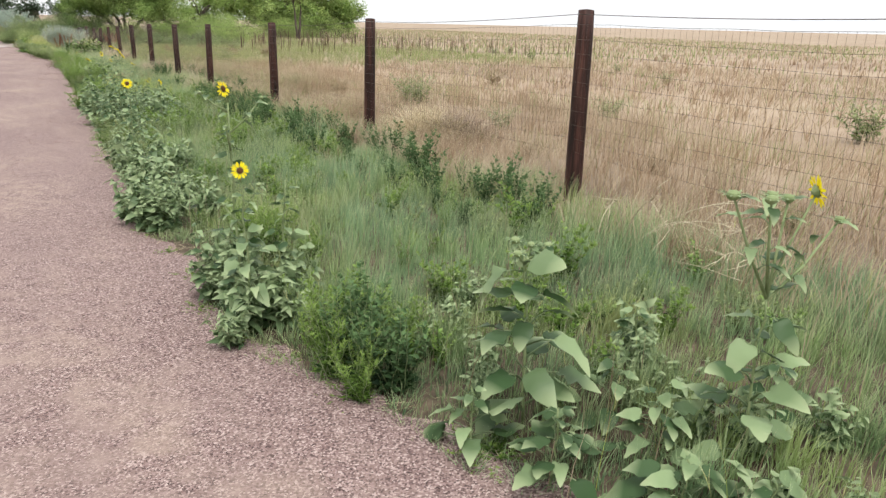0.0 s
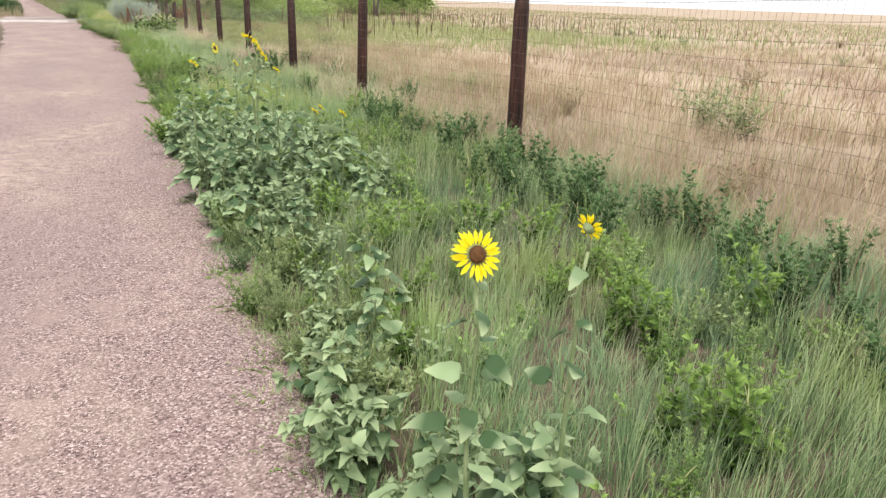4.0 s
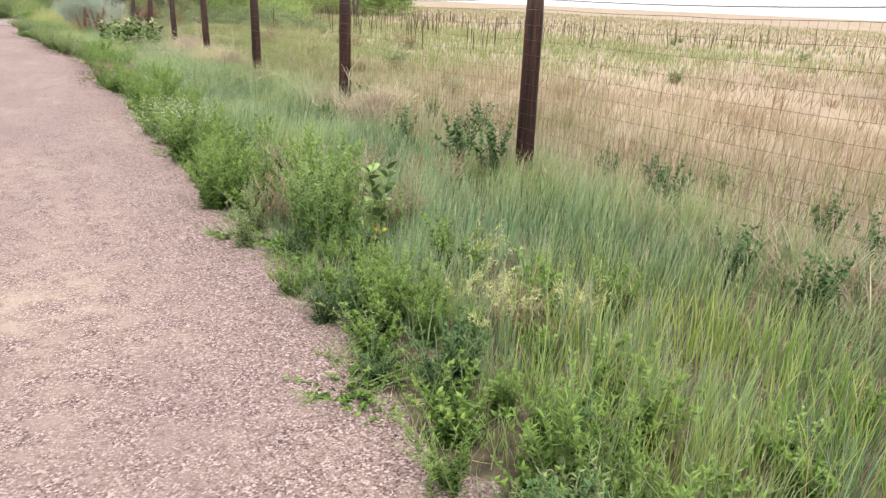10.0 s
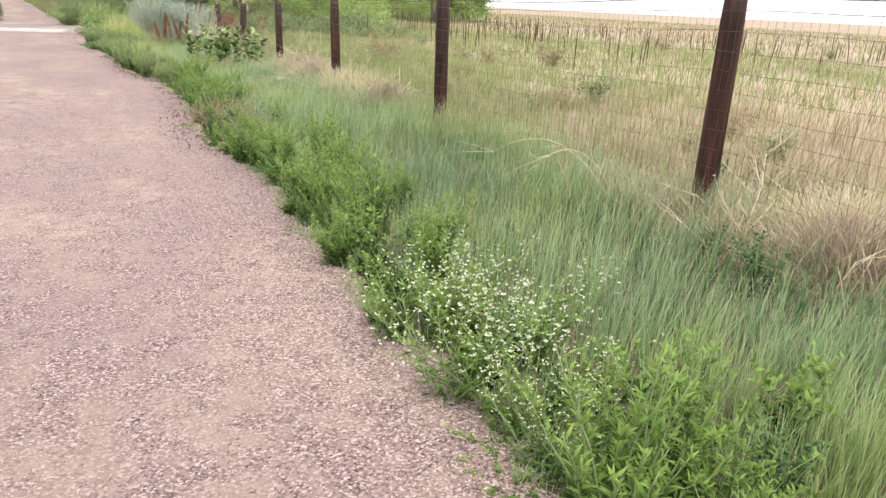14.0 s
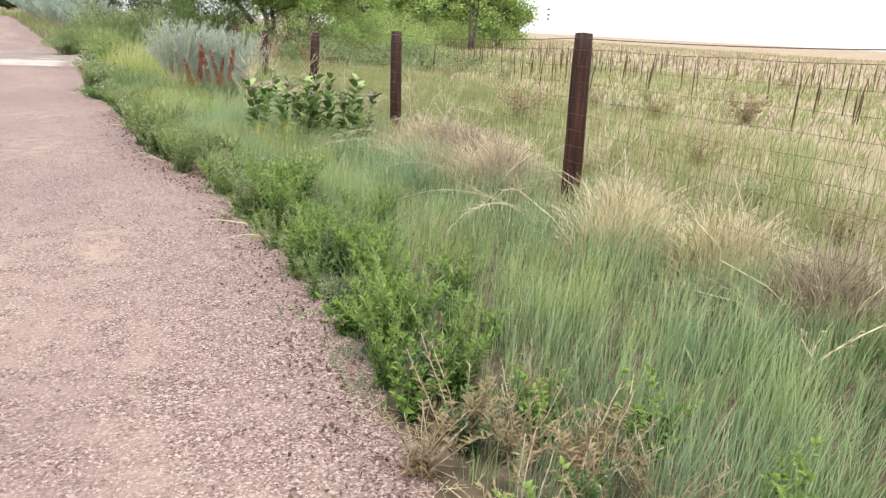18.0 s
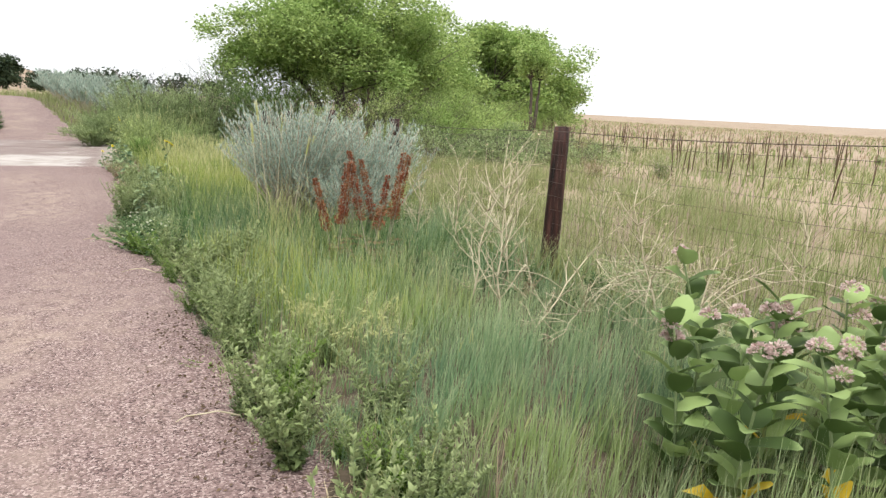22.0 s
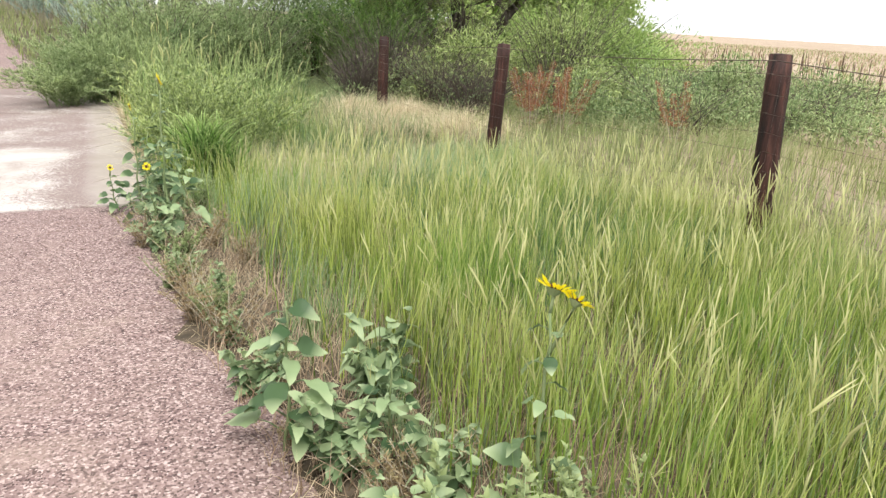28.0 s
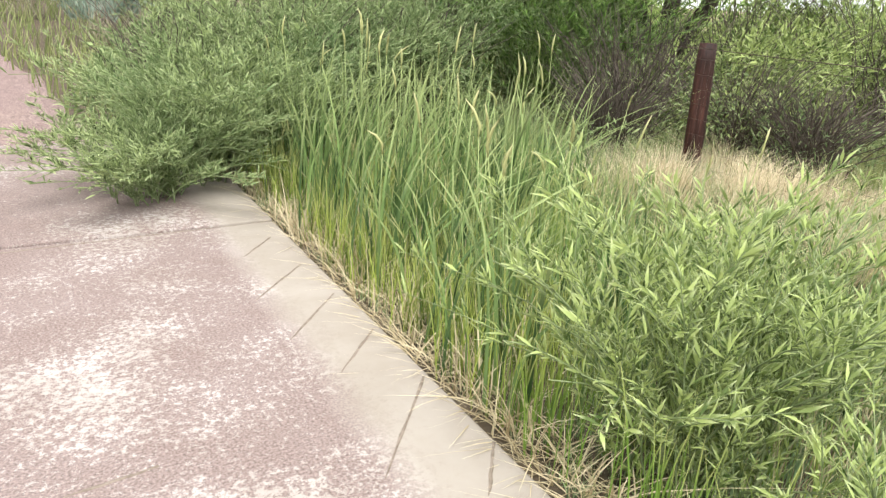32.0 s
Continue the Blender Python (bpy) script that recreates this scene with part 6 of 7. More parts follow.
    y = np.concatenate([rng.uniform(32.2, 37.5, n // 2), rng.uniform(26.5, 32, n // 2)])
    x = edge(y) + rng.normal(0.0, 0.13, n)
    d = leaves(np.stack([x, y, land(x, y) + 0.03], 1), rand_dirs(rng, n, 0.1), rng.uniform(0.008, 0.022, n), "small_oval", 0.5, 0.6, rng)
    tagged(part("leaf_litter", d, "darkstalk"), "dark dry leaf crumbs on the gravel's edge", "leaf litter", kind="stuff")
    # dry clump at the foot of the sagebrush
    n = 170
    root = thing("bleached_grass_clump", "bleached dry grass clump at the foot of the sagebrush", "dry grass", "", pose(1.72, 39.85, float(land(1.72, 39.85)) - 0.01))
    tagged(root, kind="stuff")
    b = np.stack([rng.normal(0, 0.17, n), rng.normal(0, 0.12, n), np.zeros(n)], 1)
    part("leaf_tuft", blades(b, rng.uniform(0.2, 0.85, n), 0.005, rng.normal(0, 0.22, (n, 2)), 5, 2.0, rng), "seed", root)
    # heaps of dry grass and stalks blown against the wire
    for x, y, r, n, tone in ((3.42, 31.75, 0.16, 900, "tangle"), (3.62, 32.1, 0.2, 900, "straw"), (3.75, 32.5, 0.2, 1000, "tangle"), (3.78, 33.0, 0.2, 900, "tangle"), (3.72, 33.5, 0.2, 1100, "tangle"), (3.7, 34.0, 0.16, 700, "straw"), (3.5, 22.5, 0.2, 800, "tangle"), (3.85, 22.8, 0.24, 900, "straw"), (3.6, 29.5, 0.22, 800, "straw"), (3.55, 28.8, 0.2, 700, "tangle"), (3.2, 30.0, 0.2, 500, "straw"), (4.6, 8.5, 0.32, 1300, "straw"), (4.9, 8.2, 0.3, 900, "tangle"), (3.6, 30.4, 0.2, 700, "straw")):
        root = thing("dry_grass_heap", "heap of bent dry grass blown against the fence", "dry grass", "dry heaps along the fence", pose(x, y, float(land(x, y)) - 0.01))
        n = int(1.7 * n)
        b = np.stack([rng.normal(0, r, n), rng.normal(0, r, n), np.zeros(n)], 1)
        mound = np.exp(-(b[:, 0] ** 2 + b[:, 1] ** 2) / (2 * r * r))
        tagged(part("leaf_tuft", blades(b, (0.14 + 0.40 * mound) * rng.uniform(0.5, 1.15, n), rng.uniform(0.0035, 0.0075, n), b[:, :2] * 0.5 + rng.normal(0, 0.14, (n, 2)), 5, 1.8, rng, 0.45), tone, root), kind="stuff")
        for _ in range(7):
            a, l = rng.uniform(0, 6.28), rng.uniform(0.25, 0.6)
            p0 = np.array([rng.normal(0, r), rng.normal(0, r), 0.0])
            e = p0 + np.array([math.cos(a) * l, math.sin(a) * l, rng.uniform(0.1, 0.5)])
            part("stalk", tube([p0, (p0 + e) / 2 + np.array([0, 0, 0.08]) + rng.normal(0, 0.02, 3), e], [0.0035, 0.003, 0.002], 4), "deadwood", root)
    # straw lying on the edge of the path, and dry tangle against the fence
    n = 14000
    y = rng.uniform(1, 47, n)
    x = edge(y) + rng.normal(0.03, 0.10, n)
    x = x + bare(y) * rng.uniform(-0.05, 0.3, n)
    keep = rng.random(n) < 0.12 + 0.7 * patchy(x, y, 0.5, 9) * (0.4 + 0.4 * smooth(16, 26, y)) + 0.5 * bare(y)
    x, y = x[keep], y[keep]
    n = len(x)
    a, l = rng.uniform(0, 6.28, n), rng.uniform(0.03, 0.16, n)
    d = blades(np.stack([x, y, land(x, y) + 0.006], 1), rng.uniform(0.0, 0.02, n), 0.0032, np.stack([np.cos(a) * l, np.sin(a) * l], 1), 2, 1.0, rng)
    tagged(part("straw_litter", d, "straw"), "pale straw and dead stems littering the path's edge", "straw", kind="stuff")
    n = 24000
    y = np.concatenate([rng.normal(32.6, 0.9, n // 3), rng.normal(23.2, 0.7, n // 6), rng.normal(16.4, 0.6, n // 6), rng.normal(50.2, 1.2, n // 5)])
    n = len(y)
    x = 3.52 + rng.normal(0, 0.2, n)
    h = rng.uniform(0.1, 0.42, n)
    x, y = x + 0.12 * np.sin(y * 9), y + 0.08 * np.sin(x * 31)
    h = h * (0.45 + 0.9 * patchy(x, y, 0.28, 14))
    pale = rng.random(n) < 0.25 + 0.5 * patchy(x, y, 0.35, 27)
    for own, tone in ((pale & (rng.random(n) < 0.5), "straw"), (~pale, "tangle")):
        k = own.sum()
        d = blades(np.stack([x, y, land(x, y)], 1)[own], h[own], rng.uniform(0.003, 0.007, k), rng.normal(0, 0.2, (k, 2)) + np.array([-0.03, -0.03]), 3, 1.1, rng, 0.1)
        tagged(part("dry_tangle", d, tone), "tangle of dry bent grass against the fence", "dry grass", kind="stuff")


def crown_points(rng, centre, radii, n, lump=0.28):
    """Centres of leaf clumps spread through an uneven crown."""
    d = rng.normal(0, 1, (n, 3))
    d /= np.linalg.norm(d, axis=1, keepdims=True)
    r = rng.uniform(0.35, 1.0, n) ** 0.6
    b = 1 + lump * np.sin(d[:, 0] * 5 + 1) * np.cos(d[:, 1] * 4 + d[:, 2] * 6)
    return np.array(centre) + d * np.array(radii) * (r * b)[:, None]


def tree(x, y, centre, radii, clumps, per, size, seed, label, name="cottonwood_tree", category="tree", leaf="treeleaf", shape="diamond", trunk_r=0.16, stems=4, clump_r=0.42, lump=0.28, floor_z=None, boughs=30):
    rng = np.random.default_rng(seed)
    g = float(land(x, y))
    root = thing(name, label, category, "", pose(x, y, g))
    c = np.array(centre) - np.array([x, y, g])
    lumps = crown_points(rng, c, np.array(radii) * 0.80, boughs, lump)
    pick = rng.integers(0, len(lumps), clumps)
    d = rng.normal(0, 1, (clumps, 3)) + np.array([0, 0, 0.55])
    d /= np.linalg.norm(d, axis=1, keepdims=True)
    reach = np.mean(radii) * np.random.default_rng(seed + 500).uniform(0.16, 0.36, boughs)[pick]
    pts = lumps[pick] + d * (reach * rng.uniform(0.75, 1.1, clumps))[:, None] * np.array([1.1, 1.1, 0.7])
    if floor_z is not None:
        pts[:, 2] = np.maximum(pts[:, 2], floor_z + rng.uniform(0, 0.3, clumps))
    limbs = []
    forks = []
    for k in range(stems):
        a = 2 * np.pi * k / stems + rng.uniform(-0.4, 0.4)
        f = np.linspace(0, 1, 6)
        end = c * np.array([0.6, 0.6, 0.75]) + np.array([np.cos(a) * radii[0] * 0.45, np.sin(a) * radii[1] * 0.45, rng.uniform(-0.2, 0.3)])
        base = np.array([np.cos(a), np.sin(a), 0]) * trunk_r * 0.7
        p = base + (end - base) * f[:, None] ** np.array([1.3, 1.3, 0.9]) + rng.normal(0, trunk_r * 0.25, (6, 3)) * (f > 0)[:, None]
        limbs.append(tube(p, np.linspace(trunk_r, trunk_r * 0.35, 6), 8))
        forks += list(p[2:])
    forks = np.array(forks)
    part("trunk", soup(*limbs), "bark", root)
    twigs = []
    for q in pts[:: max(1, clumps // 160)]:
        s = forks[np.argmin(np.linalg.norm(forks - q, axis=1))]
        m = (s + q) / 2 + rng.normal(0, 0.08, 3)
        twigs.append(tube([s, m, q], [trunk_r * 0.22, trunk_r * 0.13, trunk_r * 0.05], 5))
    part("branchwork", soup(*twigs), "bark", root)
    n = clumps * per
    at = np.repeat(pts, per, 0) + np.clip(rng.normal(0, 1, (n, 3)), -1.9, 1.9) * clump_r * np.array([1, 1, 0.75])
    out = rand_dirs(rng, n, -0.2) + (at - c) / np.linalg.norm(radii) * 0.8
    if floor_z is not None:
        at[:, 2] = np.maximum(at[:, 2], 0.05 + 0.1 * rng.random(n))
    part("crown", leaves(at, out, size * rng.uniform(0.6, 1.25, n), shape, 0.2, 0.25, rng), leaf, root)
    return root


def shrub(x, y, r, h, seed, label, leaf="willow", stems=40, per=110, size=0.09, name="willow_shrub", wood="bark", shape="sliver"):
    rng = np.random.default_rng(seed)
    root = thing(name, label, "shrub", "", pose(x, y, float(land(x, y)) - 0.02))
    st, pts, _, _ = stem_bundle(rng, stems, h * 1.1, r, 0.007, 0.16, 0.12)
    part("branchwork", st, wood, root)
    k = 9 + int(9 * r)
    d = rng.normal(0, 1, (k, 3))
    d[:, 2] = np.abs(d[:, 2]) * 0.9
    d /= np.linalg.norm(d, axis=1, keepdims=True)
    lumps = d * np.array([r, r, h * 0.78]) * rng.uniform(0.5, 0.92, (k, 1))
    n = stems * per
    pick = rng.integers(0, k, n)
    o = rng.normal(0, 1, (n, 3)) + np.array([0, 0, 0.45])
    o /= np.linalg.norm(o, axis=1, keepdims=True)
    size_of = np.random.default_rng(seed + 900).uniform(0.24, 0.42, k)[pick] * min(r, h)
    q = lumps[pick] + o * (size_of * rng.uniform(0.55, 1.12, n))[:, None]
    q[:, 2] = np.maximum(q[:, 2], 0.02 + 0.1 * rng.random(n))
    part("foliage", leaves(q, o + rng.normal(0, 0.45, o.shape), size * rng.uniform(0.6, 1.3, n), shape, 0.25, 0.25, rng), leaf, root)


def willow(x, y, r, h, seed, label, stems=60, size=0.06, droop=0.35, side=6, leaf="willow"):
    """Willow with slender leafy sprays: stalks, side twigs and narrow leaves set along both."""
    rng = np.random.default_rng(seed)
    root = thing("willow_shrub", label, "shrub", "", pose(x, y, float(land(x, y)) - 0.02))
    st, pts, _, _ = stem_bundle(rng, stems, h * 1.15, r, 0.005, 0.10, droop)
    twigs, runs = [st], [(p, 26, 0.12) for p in pts]
    for p in pts:
        for _ in range(side):
            i = rng.integers(1, 6)
            way = p[i] - p[i - 1]
            way = way / max(np.linalg.norm(way), 1e-6)
            o = rng.normal(0, 1, 3)
            o[2] = abs(o[2]) * 0.5
            o = o / np.linalg.norm(o) * 0.8 + way
            l = h * rng.uniform(0.14, 0.3)
            f = np.linspace(0, 1, 5)[:, None]
            q = p[i] + o * l * f + np.array([0, 0, -0.10 * l]) * f ** 2
            q[:, 2] = np.maximum(q[:, 2], 0.03)
            twigs.append(tube(q, [0.0022, 0.002, 0.0017, 0.0013, 0.001], 3))
            runs.append((q, 26, 0.08))
    part("branchwork", soup(*twigs), "sunstem", root)
    P, O = [], []
    for q, n, lo in runs:
        a, o, f = along_stem(rng, q, n, lo)
        d = np.gradient(q, axis=0)
        d = np.stack([np.interp(f, np.linspace(0, 1, len(q)), d[:, k]) for k in range(3)], 1)
        d /= np.maximum(np.linalg.norm(d, axis=1, keepdims=True), 1e-6)
        P.append(a), O.append(d * 0.9 + o * 0.75)
    P, O = np.concatenate(P), np.concatenate(O)
    part("foliage", leaves(P, O + rng.normal(0, 0.12, O.shape), size * rng.uniform(0.55, 1.25, len(P)), "needle", 0.3, 0.2, rng), leaf, root)


def build_trees():
    tree(6.9, 55.2, (6.7, 55.2, 2.85), (4.3, 2.4, 1.75), 1700, 66, 0.1, 5, "broad spreading cottonwood with a dense green crown", floor_z=1.75, clump_r=0.19, boughs=56, lump=0.45)
    tree(29, 88.5, (29.3, 88, 3.7), (9.2, 6, 4.6), 1150, 66, 0.27, 6, "bushy cottonwood standing beyond the fence", clump_r=0.42, boughs=76, floor_z=0.4, lump=0.5)
    tree(26.7, 76.3, (26.7, 76.3, 4.4), (1.1, 1.1, 1.7), 60, 60, 0.2, 7, "slim young cottonwood rising behind the others", clump_r=0.35, stems=2)
    tree(37, 90, (37, 90, 2.0), (3.6, 4.0, 2.2), 220, 60, 0.3, 8, "low green cottonwood scrub at the edge of the grove", clump_r=0.45, floor_z=0.2)
    tree(12, 68, (12.5, 68, 2.6), (5.5, 4, 2.4), 420, 60, 0.2, 9, "bushy cottonwood of the grove behind the thicket", clump_r=0.32, floor_z=0.2, boughs=44)
    willow(1.0, 53.4, 1.25, 1.6, 51, "grey-green willow shrub overhanging the path by the crossing", 110, 0.08, 0.3, 6)
    willow(2.4, 54.2, 1.35, 1.8, 52, "grey-green willow shrub beside the reeds", 100, 0.085, 0.3, 6)
    willow(0.25, 52.5, 1.0, 1.1, 53, "low willow shrub leaning over the concrete", 100, 0.07, 0.4, 6)
    willow(-0.15, 52.15, 0.8, 0.72, 47, "low willow shrub leaning over the concrete", 60, 0.06, 0.5, 7)
    shrub(3.4, 55.3, 1.5, 2.7, 141, "tall dense grey-green willow thicket", size=0.1, stems=90, per=130)
    shrub(1.0, 55.2, 1.15, 2.05, 142, "rounded grey-green willow beside the crossing", size=0.09, stems=80, per=130)
    shrub(5.4, 55.6, 1.6, 2.5, 143, "yellow-green willow thicket under the cottonwood", "youngwillow", size=0.10, stems=80, per=130)
    shrub(2.2, 55.3, 1.2, 2.2, 144, "rounded grey-green willow beside the crossing", size=0.09, stems=80, per=130)
    shrub(1.2, 53.7, 1.0, 1.65, 145, "dense grey-green willow behind the reeds", size=0.08, stems=80, per=140)
    shrub(0.25, 53.6, 0.8, 1.3, 146, "dense grey-green willow leaning over the path", size=0.08, stems=70, per=130)
    shrub(2.4, 54.1, 1.1, 1.75, 147, "dense grey-green willow behind the reeds", size=0.08, stems=80, per=140)
    shrub(0.55, 55.8, 1.0, 1.3, 54, "rounded willow shrub along the path", size=0.1)
    willow(4.4, 54.2, 1.6, 2.1, 55, "bright green willow thicket behind the fence", 110, 0.09, 0.2, 7, "fountain")
    shrub(6.9, 51.9, 1.4, 2.1, 56, "pale green willow shrub behind the fence", "youngwillow", size=0.085, stems=100)
    shrub(8.9, 53.4, 1.6, 2.0, 57, "dense willow shrub under the cottonwood", "treeleaf", size=0.12, stems=60)
    shrub(5.7, 52.9, 1.3, 2.1, 48, "tall pale green willow thicket under the cottonwood", "youngwillow", size=0.09, stems=90)
    shrub(8.4, 53.6, 1.3, 1.9, 49, "tall green willow thicket under the cottonwood", "youngwillow", size=0.10, stems=60)
    shrub(12.5, 57.5, 2.4, 2.3, 68, "dense green scrub between the cottonwoods", "treeleaf", size=0.16, stems=70)
    for k, (x, y, r, h) in enumerate(((16, 66, 3.0, 2.3), (20, 78, 4.0, 2.7), (26, 81, 4.0, 2.7), (32, 84, 4.0, 2.8), (10.6, 55.6, 1.8, 2.1))):
        shrub(x, y, r, h, 120 + k, "dense green scrub at the foot of the cottonwoods", "treeleaf", size=0.2 if y > 60 else 0.13, stems=60, per=130)
    for k, (x, y, r, h) in enumerate(((7.6, 49.7, 1.2, 1.0), (9.2, 49.3, 1.2, 0.95), (6.3, 50.9, 0.9, 0.95), (11.0, 49.9, 1.3, 1.05), (12.8, 50.8, 1.3, 1.0), (8.4, 51.2, 1.2, 1.2))):
        shrub(x, y, r, h, 130 + k, "low grey-green willow scrub behind the fence", size=0.1, stems=36, per=90)
    shrub(9.8, 50.9, 1.2, 1.05, 58, "low grey-green shrub in the meadow", size=0.11)
    shrub(4.9, 52.1, 0.9, 1.15, 59, "low greyish twiggy shrub at the foot of the thicket", size=0.07, stems=130, per=16, wood="bark", name="bare_shrub")
    shrub(4.3, 52.9, 0.9, 1.5, 46, "dark thicket of bare twigs behind the fence", size=0.07, stems=170, per=6, wood="bark", name="bare_shrub")
    shrub(3.75, 52.5, 0.6, 0.95, 148, "dark thicket of bare twigs behind the fence", size=0.07, stems=200, per=4, wood="bark", name="bare_shrub")
    shrub(5.2, 51.5, 0.9, 0.9, 149, "low dark thicket of bare twigs behind the fence", size=0.06, stems=220, per=5, wood="bark", name="bare_shrub")
    shrub(11.3, 52.5, 1.2, 1.1, 60, "low grey-green shrub in the meadow", size=0.12)
    willow(0.85, 48.85, 0.62, 1.0, 61, "young pale willow bush at the edge of the concrete", 42, 0.062, 0.25, 6, "youngwillow")
    willow(1.35, 48.95, 0.55, 0.95, 62, "young pale willow bush at the edge of the concrete", 34, 0.062, 0.25, 6, "youngwillow")
    willow(0.60, 48.2, 0.40, 0.62, 69, "young pale willow bush at the edge of the concrete", 24, 0.052, 0.35, 5, "youngwillow")
    shrub(-3.4, 56.4, 0.65, 1.0, 63, "dark green shrub on the far side of the path", "weeddark", size=0.12, stems=30)
    shrub(-4.3, 57.0, 0.7, 0.85, 45, "dark green shrub on the far side of the path", "weeddark", size=0.1, stems=40)
    shrub(-3.3, 57.6, 0.6, 1.0, 44, "dark green shrub on the far side of the path", "weeddark", size=0.1, stems=40)
    shrub(-3.75, 58.6, 0.7, 1.15, 64, "grey-green shrub on the far side of the path", size=0.12, stems=30)
    shrub(-12.5, 96, 3.0, 2.0, 65, "dark scrub below the hilltop", "juniper", size=0.4, stems=40, per=60)
    shrub(-17.0, 98, 3.5, 2.6, 66, "dark scrub below the hilltop", "juniper", size=0.4, stems=40, per=60)
    shrub(-15.5, 107, 3.0, 2.2, 67, "dark scrub below the hilltop", "juniper", size=0.4, stems=40, per=60)
    for i, (x, y, z, r, h) in enumerate(((-18.6, 126, 2.4, 1.9, 3.0), (-15.4, 120, 2.2, 2.0, 2.9), (-9.6, 117, 1.6, 1.6, 3.2), (-13.0, 124, 2.0, 1.2, 2.4), (-7.4, 130, 1.2, 1.4, 2.2))):
        g = float(land(x, y))
        tree(x, y, (x, y, g + h * 0.55), (r, r, h * 0.5), 60, 70, 0.32, 70 + i, "dark green juniper on the hillside", "juniper_tree", "tree", "juniper", "diamond", 0.12, 2, 0.35, 0.2, 0.2)
    tree(60, 200, (60, 200, 2), (6, 4, 2), 40, 50, 0.7, 90, "far dark tree on the plain", clump_r=1.0, leaf="juniper", floor_z=0.3)
    for k, (x, y) in enumerate(((-2, 230), (6, 240), (14, 236), (24, 244), (-9, 250))):
        tree(x, y, (x, y, 3.0), (5, 4, 2.2), 30, 40, 0.8, 91 + k, "far dark tree on the skyline", clump_r=1.0, leaf="juniper", floor_z=0.3)


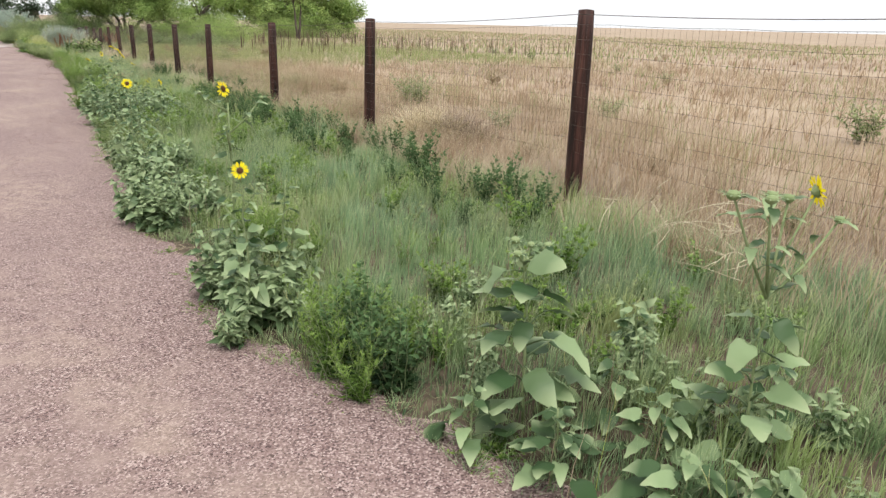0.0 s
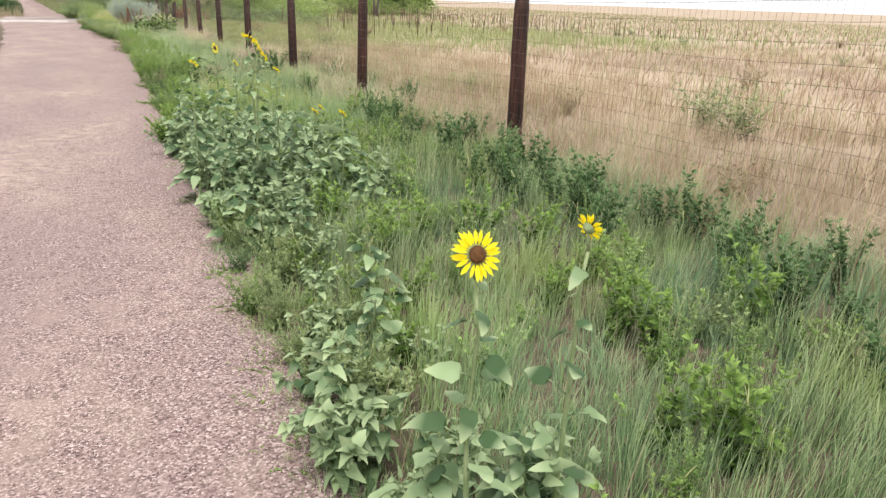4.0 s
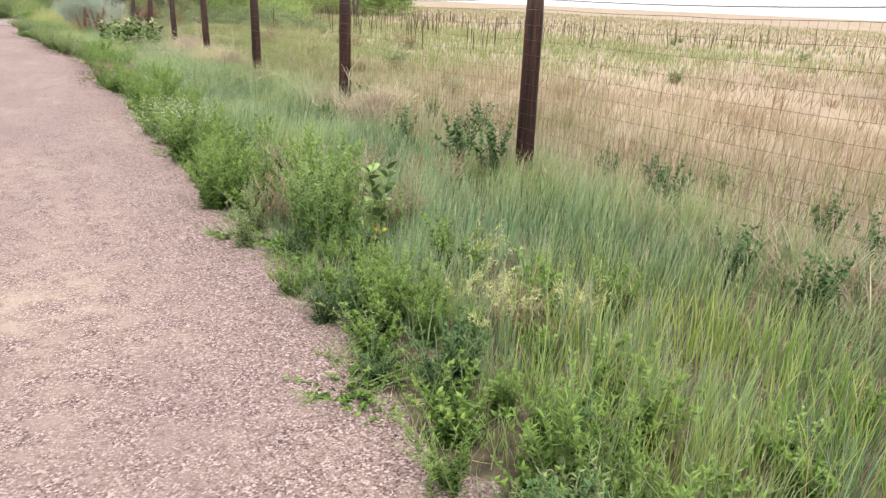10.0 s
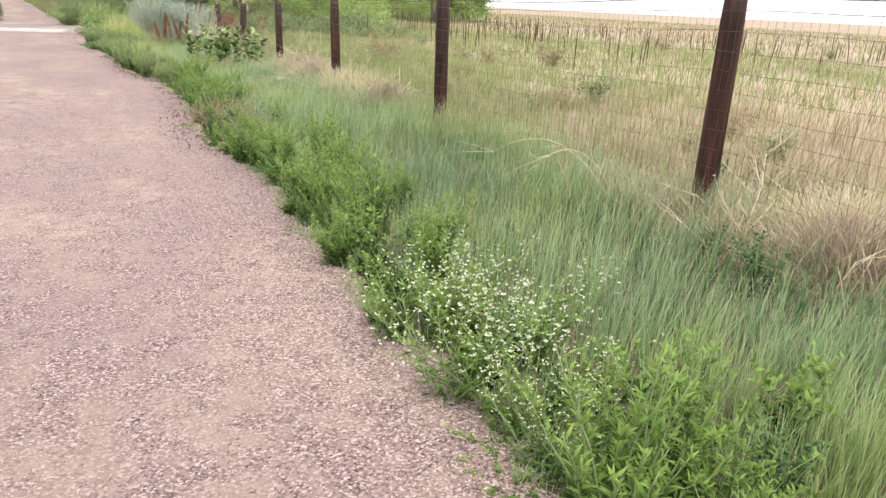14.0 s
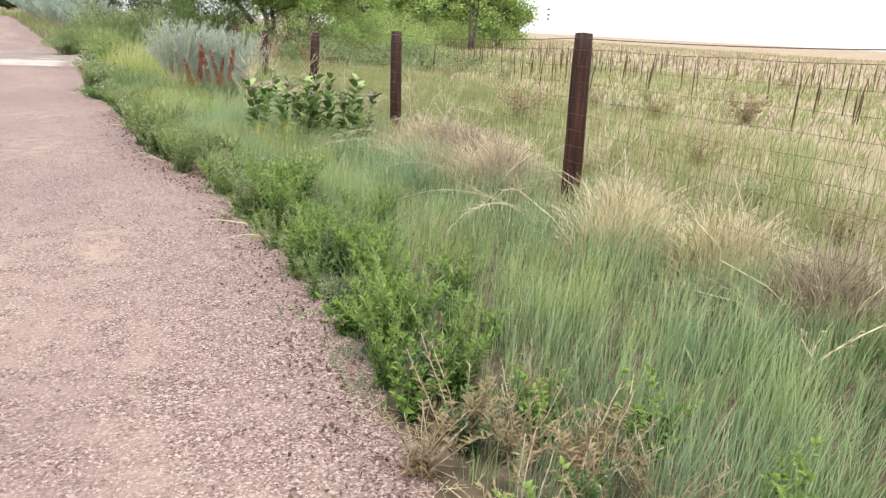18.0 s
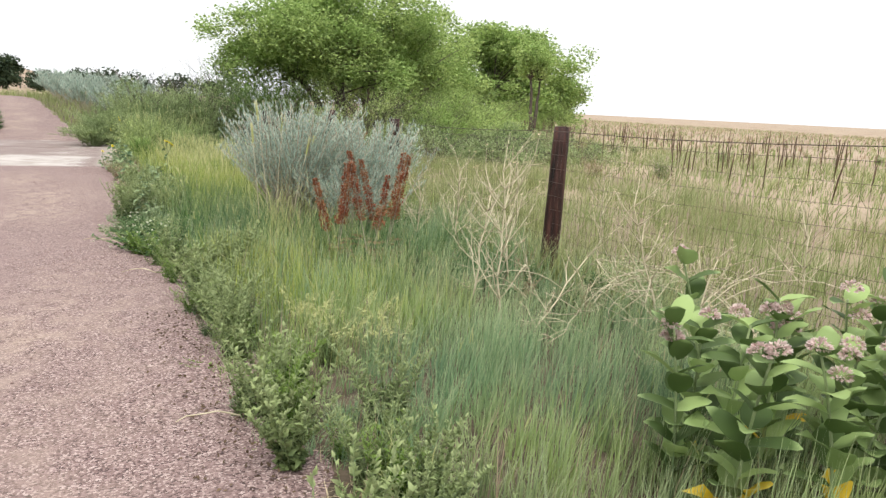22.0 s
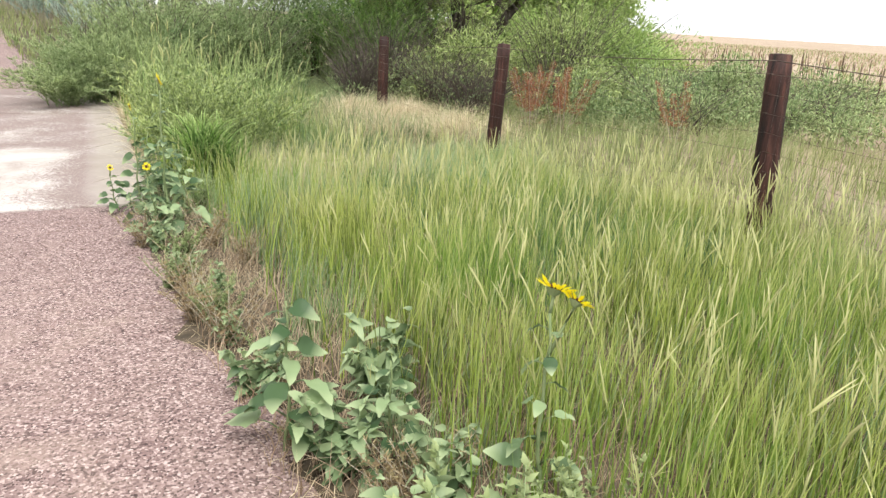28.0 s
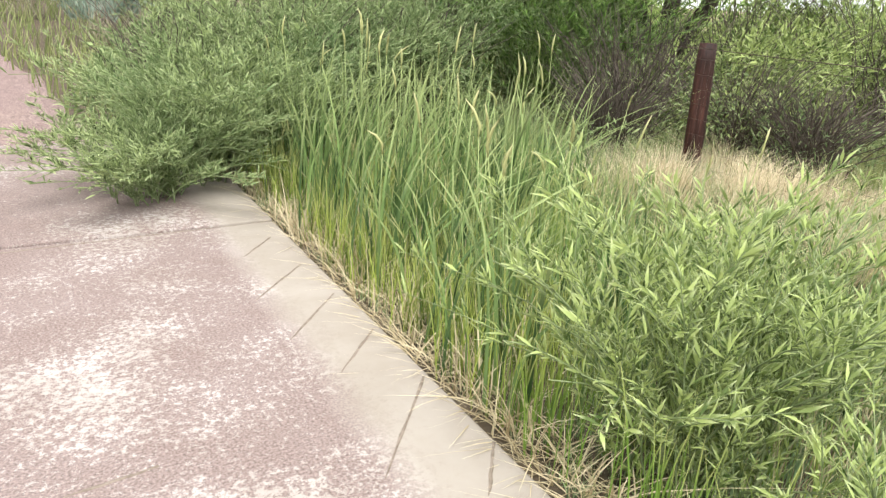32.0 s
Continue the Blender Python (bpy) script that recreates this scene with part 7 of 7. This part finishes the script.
def build_reeds():
    rng = np.random.default_rng(44)
    spots = [(0.62, 50.4), (0.78, 50.9), (0.66, 51.3), (1.05, 51.0), (0.72, 51.8), (1.1, 51.6), (1.45, 51.3), (0.78, 52.3), (1.2, 52.2), (1.6, 52.0), (1.5, 50.8), (0.9, 52.8), (1.35, 52.7), (1.9, 51.5), (0.68, 49.9), (1.1, 50.3), (2.0, 52.4), (2.3, 51.8), (1.6, 50.2), (1.25, 49.8), (2.0, 50.9), (0.6, 49.5), (1.8, 49.6)]
    for x, y in spots:
        near = y < 50.6
        root = thing("cattail_clump", "tall green cattail reeds beside the concrete crossing", "reeds", "cattails by the crossing", pose(x, y, float(land(x, y)) - 0.02))
        n = 34
        b = np.stack([rng.normal(0, 0.14, n), rng.normal(0, 0.14, n), np.zeros(n)], 1)
        b[:, 0] = np.maximum(b[:, 0], 0.39 - x + 0.06 * rng.random(n))
        h = rng.uniform(0.55, 1.0, n) * (1.0 if near else 1.32)
        l = rng.normal(0, 0.16, (n, 2)) + np.array([0.05, -0.04])
        l *= np.where(rng.random(n) < 0.25, 2.4, 1.0)[:, None]
        l[:, 0] = np.maximum(l[:, 0], -0.16)
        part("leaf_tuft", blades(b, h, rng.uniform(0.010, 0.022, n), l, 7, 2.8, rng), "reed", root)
        m = 16
        b = np.stack([np.maximum(rng.normal(-0.08, 0.10, m), 0.38 - x), rng.normal(0, 0.12, m), np.zeros(m)], 1)
        part("dead_leaf_tuft", blades(b, rng.uniform(0.2, 0.5, m), 0.009, rng.normal(0, 0.14, (m, 2)), 3, 1.5, rng), "straw", root, "broken straw-coloured old blades")
        for _ in range(2):
            p = np.array([max(rng.normal(0, 0.16), 0.40 - x), rng.normal(0, 0.16), 0])
            e = p + np.array([rng.normal(0, 0.08), rng.normal(0, 0.08), rng.uniform(0.75, 1.02) * (0.9 if near else 1.15)])
            part("stalk", tube([p, (p + e) / 2 + rng.normal(0, 0.015, 3), e], [0.004, 0.003, 0.002], 4), "reed", root)
            d = (e - p) / np.linalg.norm(e - p)
            s = rng.uniform(0.09, 0.15)
            bend = rng.normal(0, 0.02, 3)
            part("seed_plume", tube([e - d * 0.01, e + d * s * 0.3, e + d * s * 0.7 + bend * 0.6, e + d * s + bend * 1.5], [0.002, 0.006, 0.0055, 0.001], 5), "seed", root, "pale seed head")
    # straw fallen along the open edge of the concrete
    n = 2600
    y = rng.uniform(47.0, 53.2, n)
    x = 0.375 + np.abs(rng.normal(0, 0.14, n))
    d = blades(np.stack([x, y, land(x, y)], 1), rng.uniform(0.04, 0.34, n) * (0.35 + 0.65 * patchy(x, y, 0.4, 5)), 0.006, rng.normal(0, 0.13, (n, 2)) + np.array([-0.03, -0.02]), 3, 1.4, rng)
    tagged(part("edge_straw", d, "straw"), "straw-coloured dead stems along the edge of the concrete", "dry grass", kind="stuff")
    for x, y, h, n in ((0.76, 47.62, 0.72, 340), (0.94, 47.60, 0.6, 170)):
        root = thing("fountain_grass", "arching clump of bright green broad-bladed grass", "grass clump", "", pose(x, y, float(land(x, y)) - 0.02))
        b = np.stack([rng.normal(0, 0.07, n), rng.normal(0, 0.07, n), np.zeros(n)], 1)
        a = rng.uniform(0, 6.28, n)
        l = rng.uniform(0.03, 0.46, n) * h / 0.7
        part("leaf_tuft", blades(b, rng.uniform(0.5, 1.0, n) * h, rng.uniform(0.009, 0.017, n), np.stack([np.cos(a) * l, np.sin(a) * l], 1), 8, 1.7, rng, 0.8), "fountain", root)


def build_house():
    x, y = -25.5, 131
    g = float(land(x, y)) - 0.3
    house = thing("house", "low grey-roofed house on the hill behind junipers", "house", "", pose(x, y, g, 0, 0, 12))
    part("wall", box(bmesh.new(), (-5, -4, 0), (5, 4, 2.7), 0.03), "stucco", house)
    bm = bmesh.new()
    v = [bm.verts.new(p) for p in ((-5.6, -4.6, 2.7), (5.6, -4.6, 2.7), (5.6, 4.6, 2.7), (-5.6, 4.6, 2.7), (-3, 0, 4.4), (3, 0, 4.4))]
    for f in ((0, 1, 5, 4), (1, 2, 5), (2, 3, 4, 5), (3, 0, 4), (3, 2, 1, 0)):
        bm.faces.new([v[i] for i in f])
    part("roof", bm, "roof", house)
    for k in (-3, 0.2, 3.2):
        part("window", box(bmesh.new(), (k - 0.6, -4.03, 0.9), (k + 0.6, -3.9, 2.1), 0.01), "pane", house)


build_weeds()
build_sunflowers()
build_milkweed()
build_sage()
build_dock()
build_dead_stalks()
build_trees()
build_reeds()
build_house()
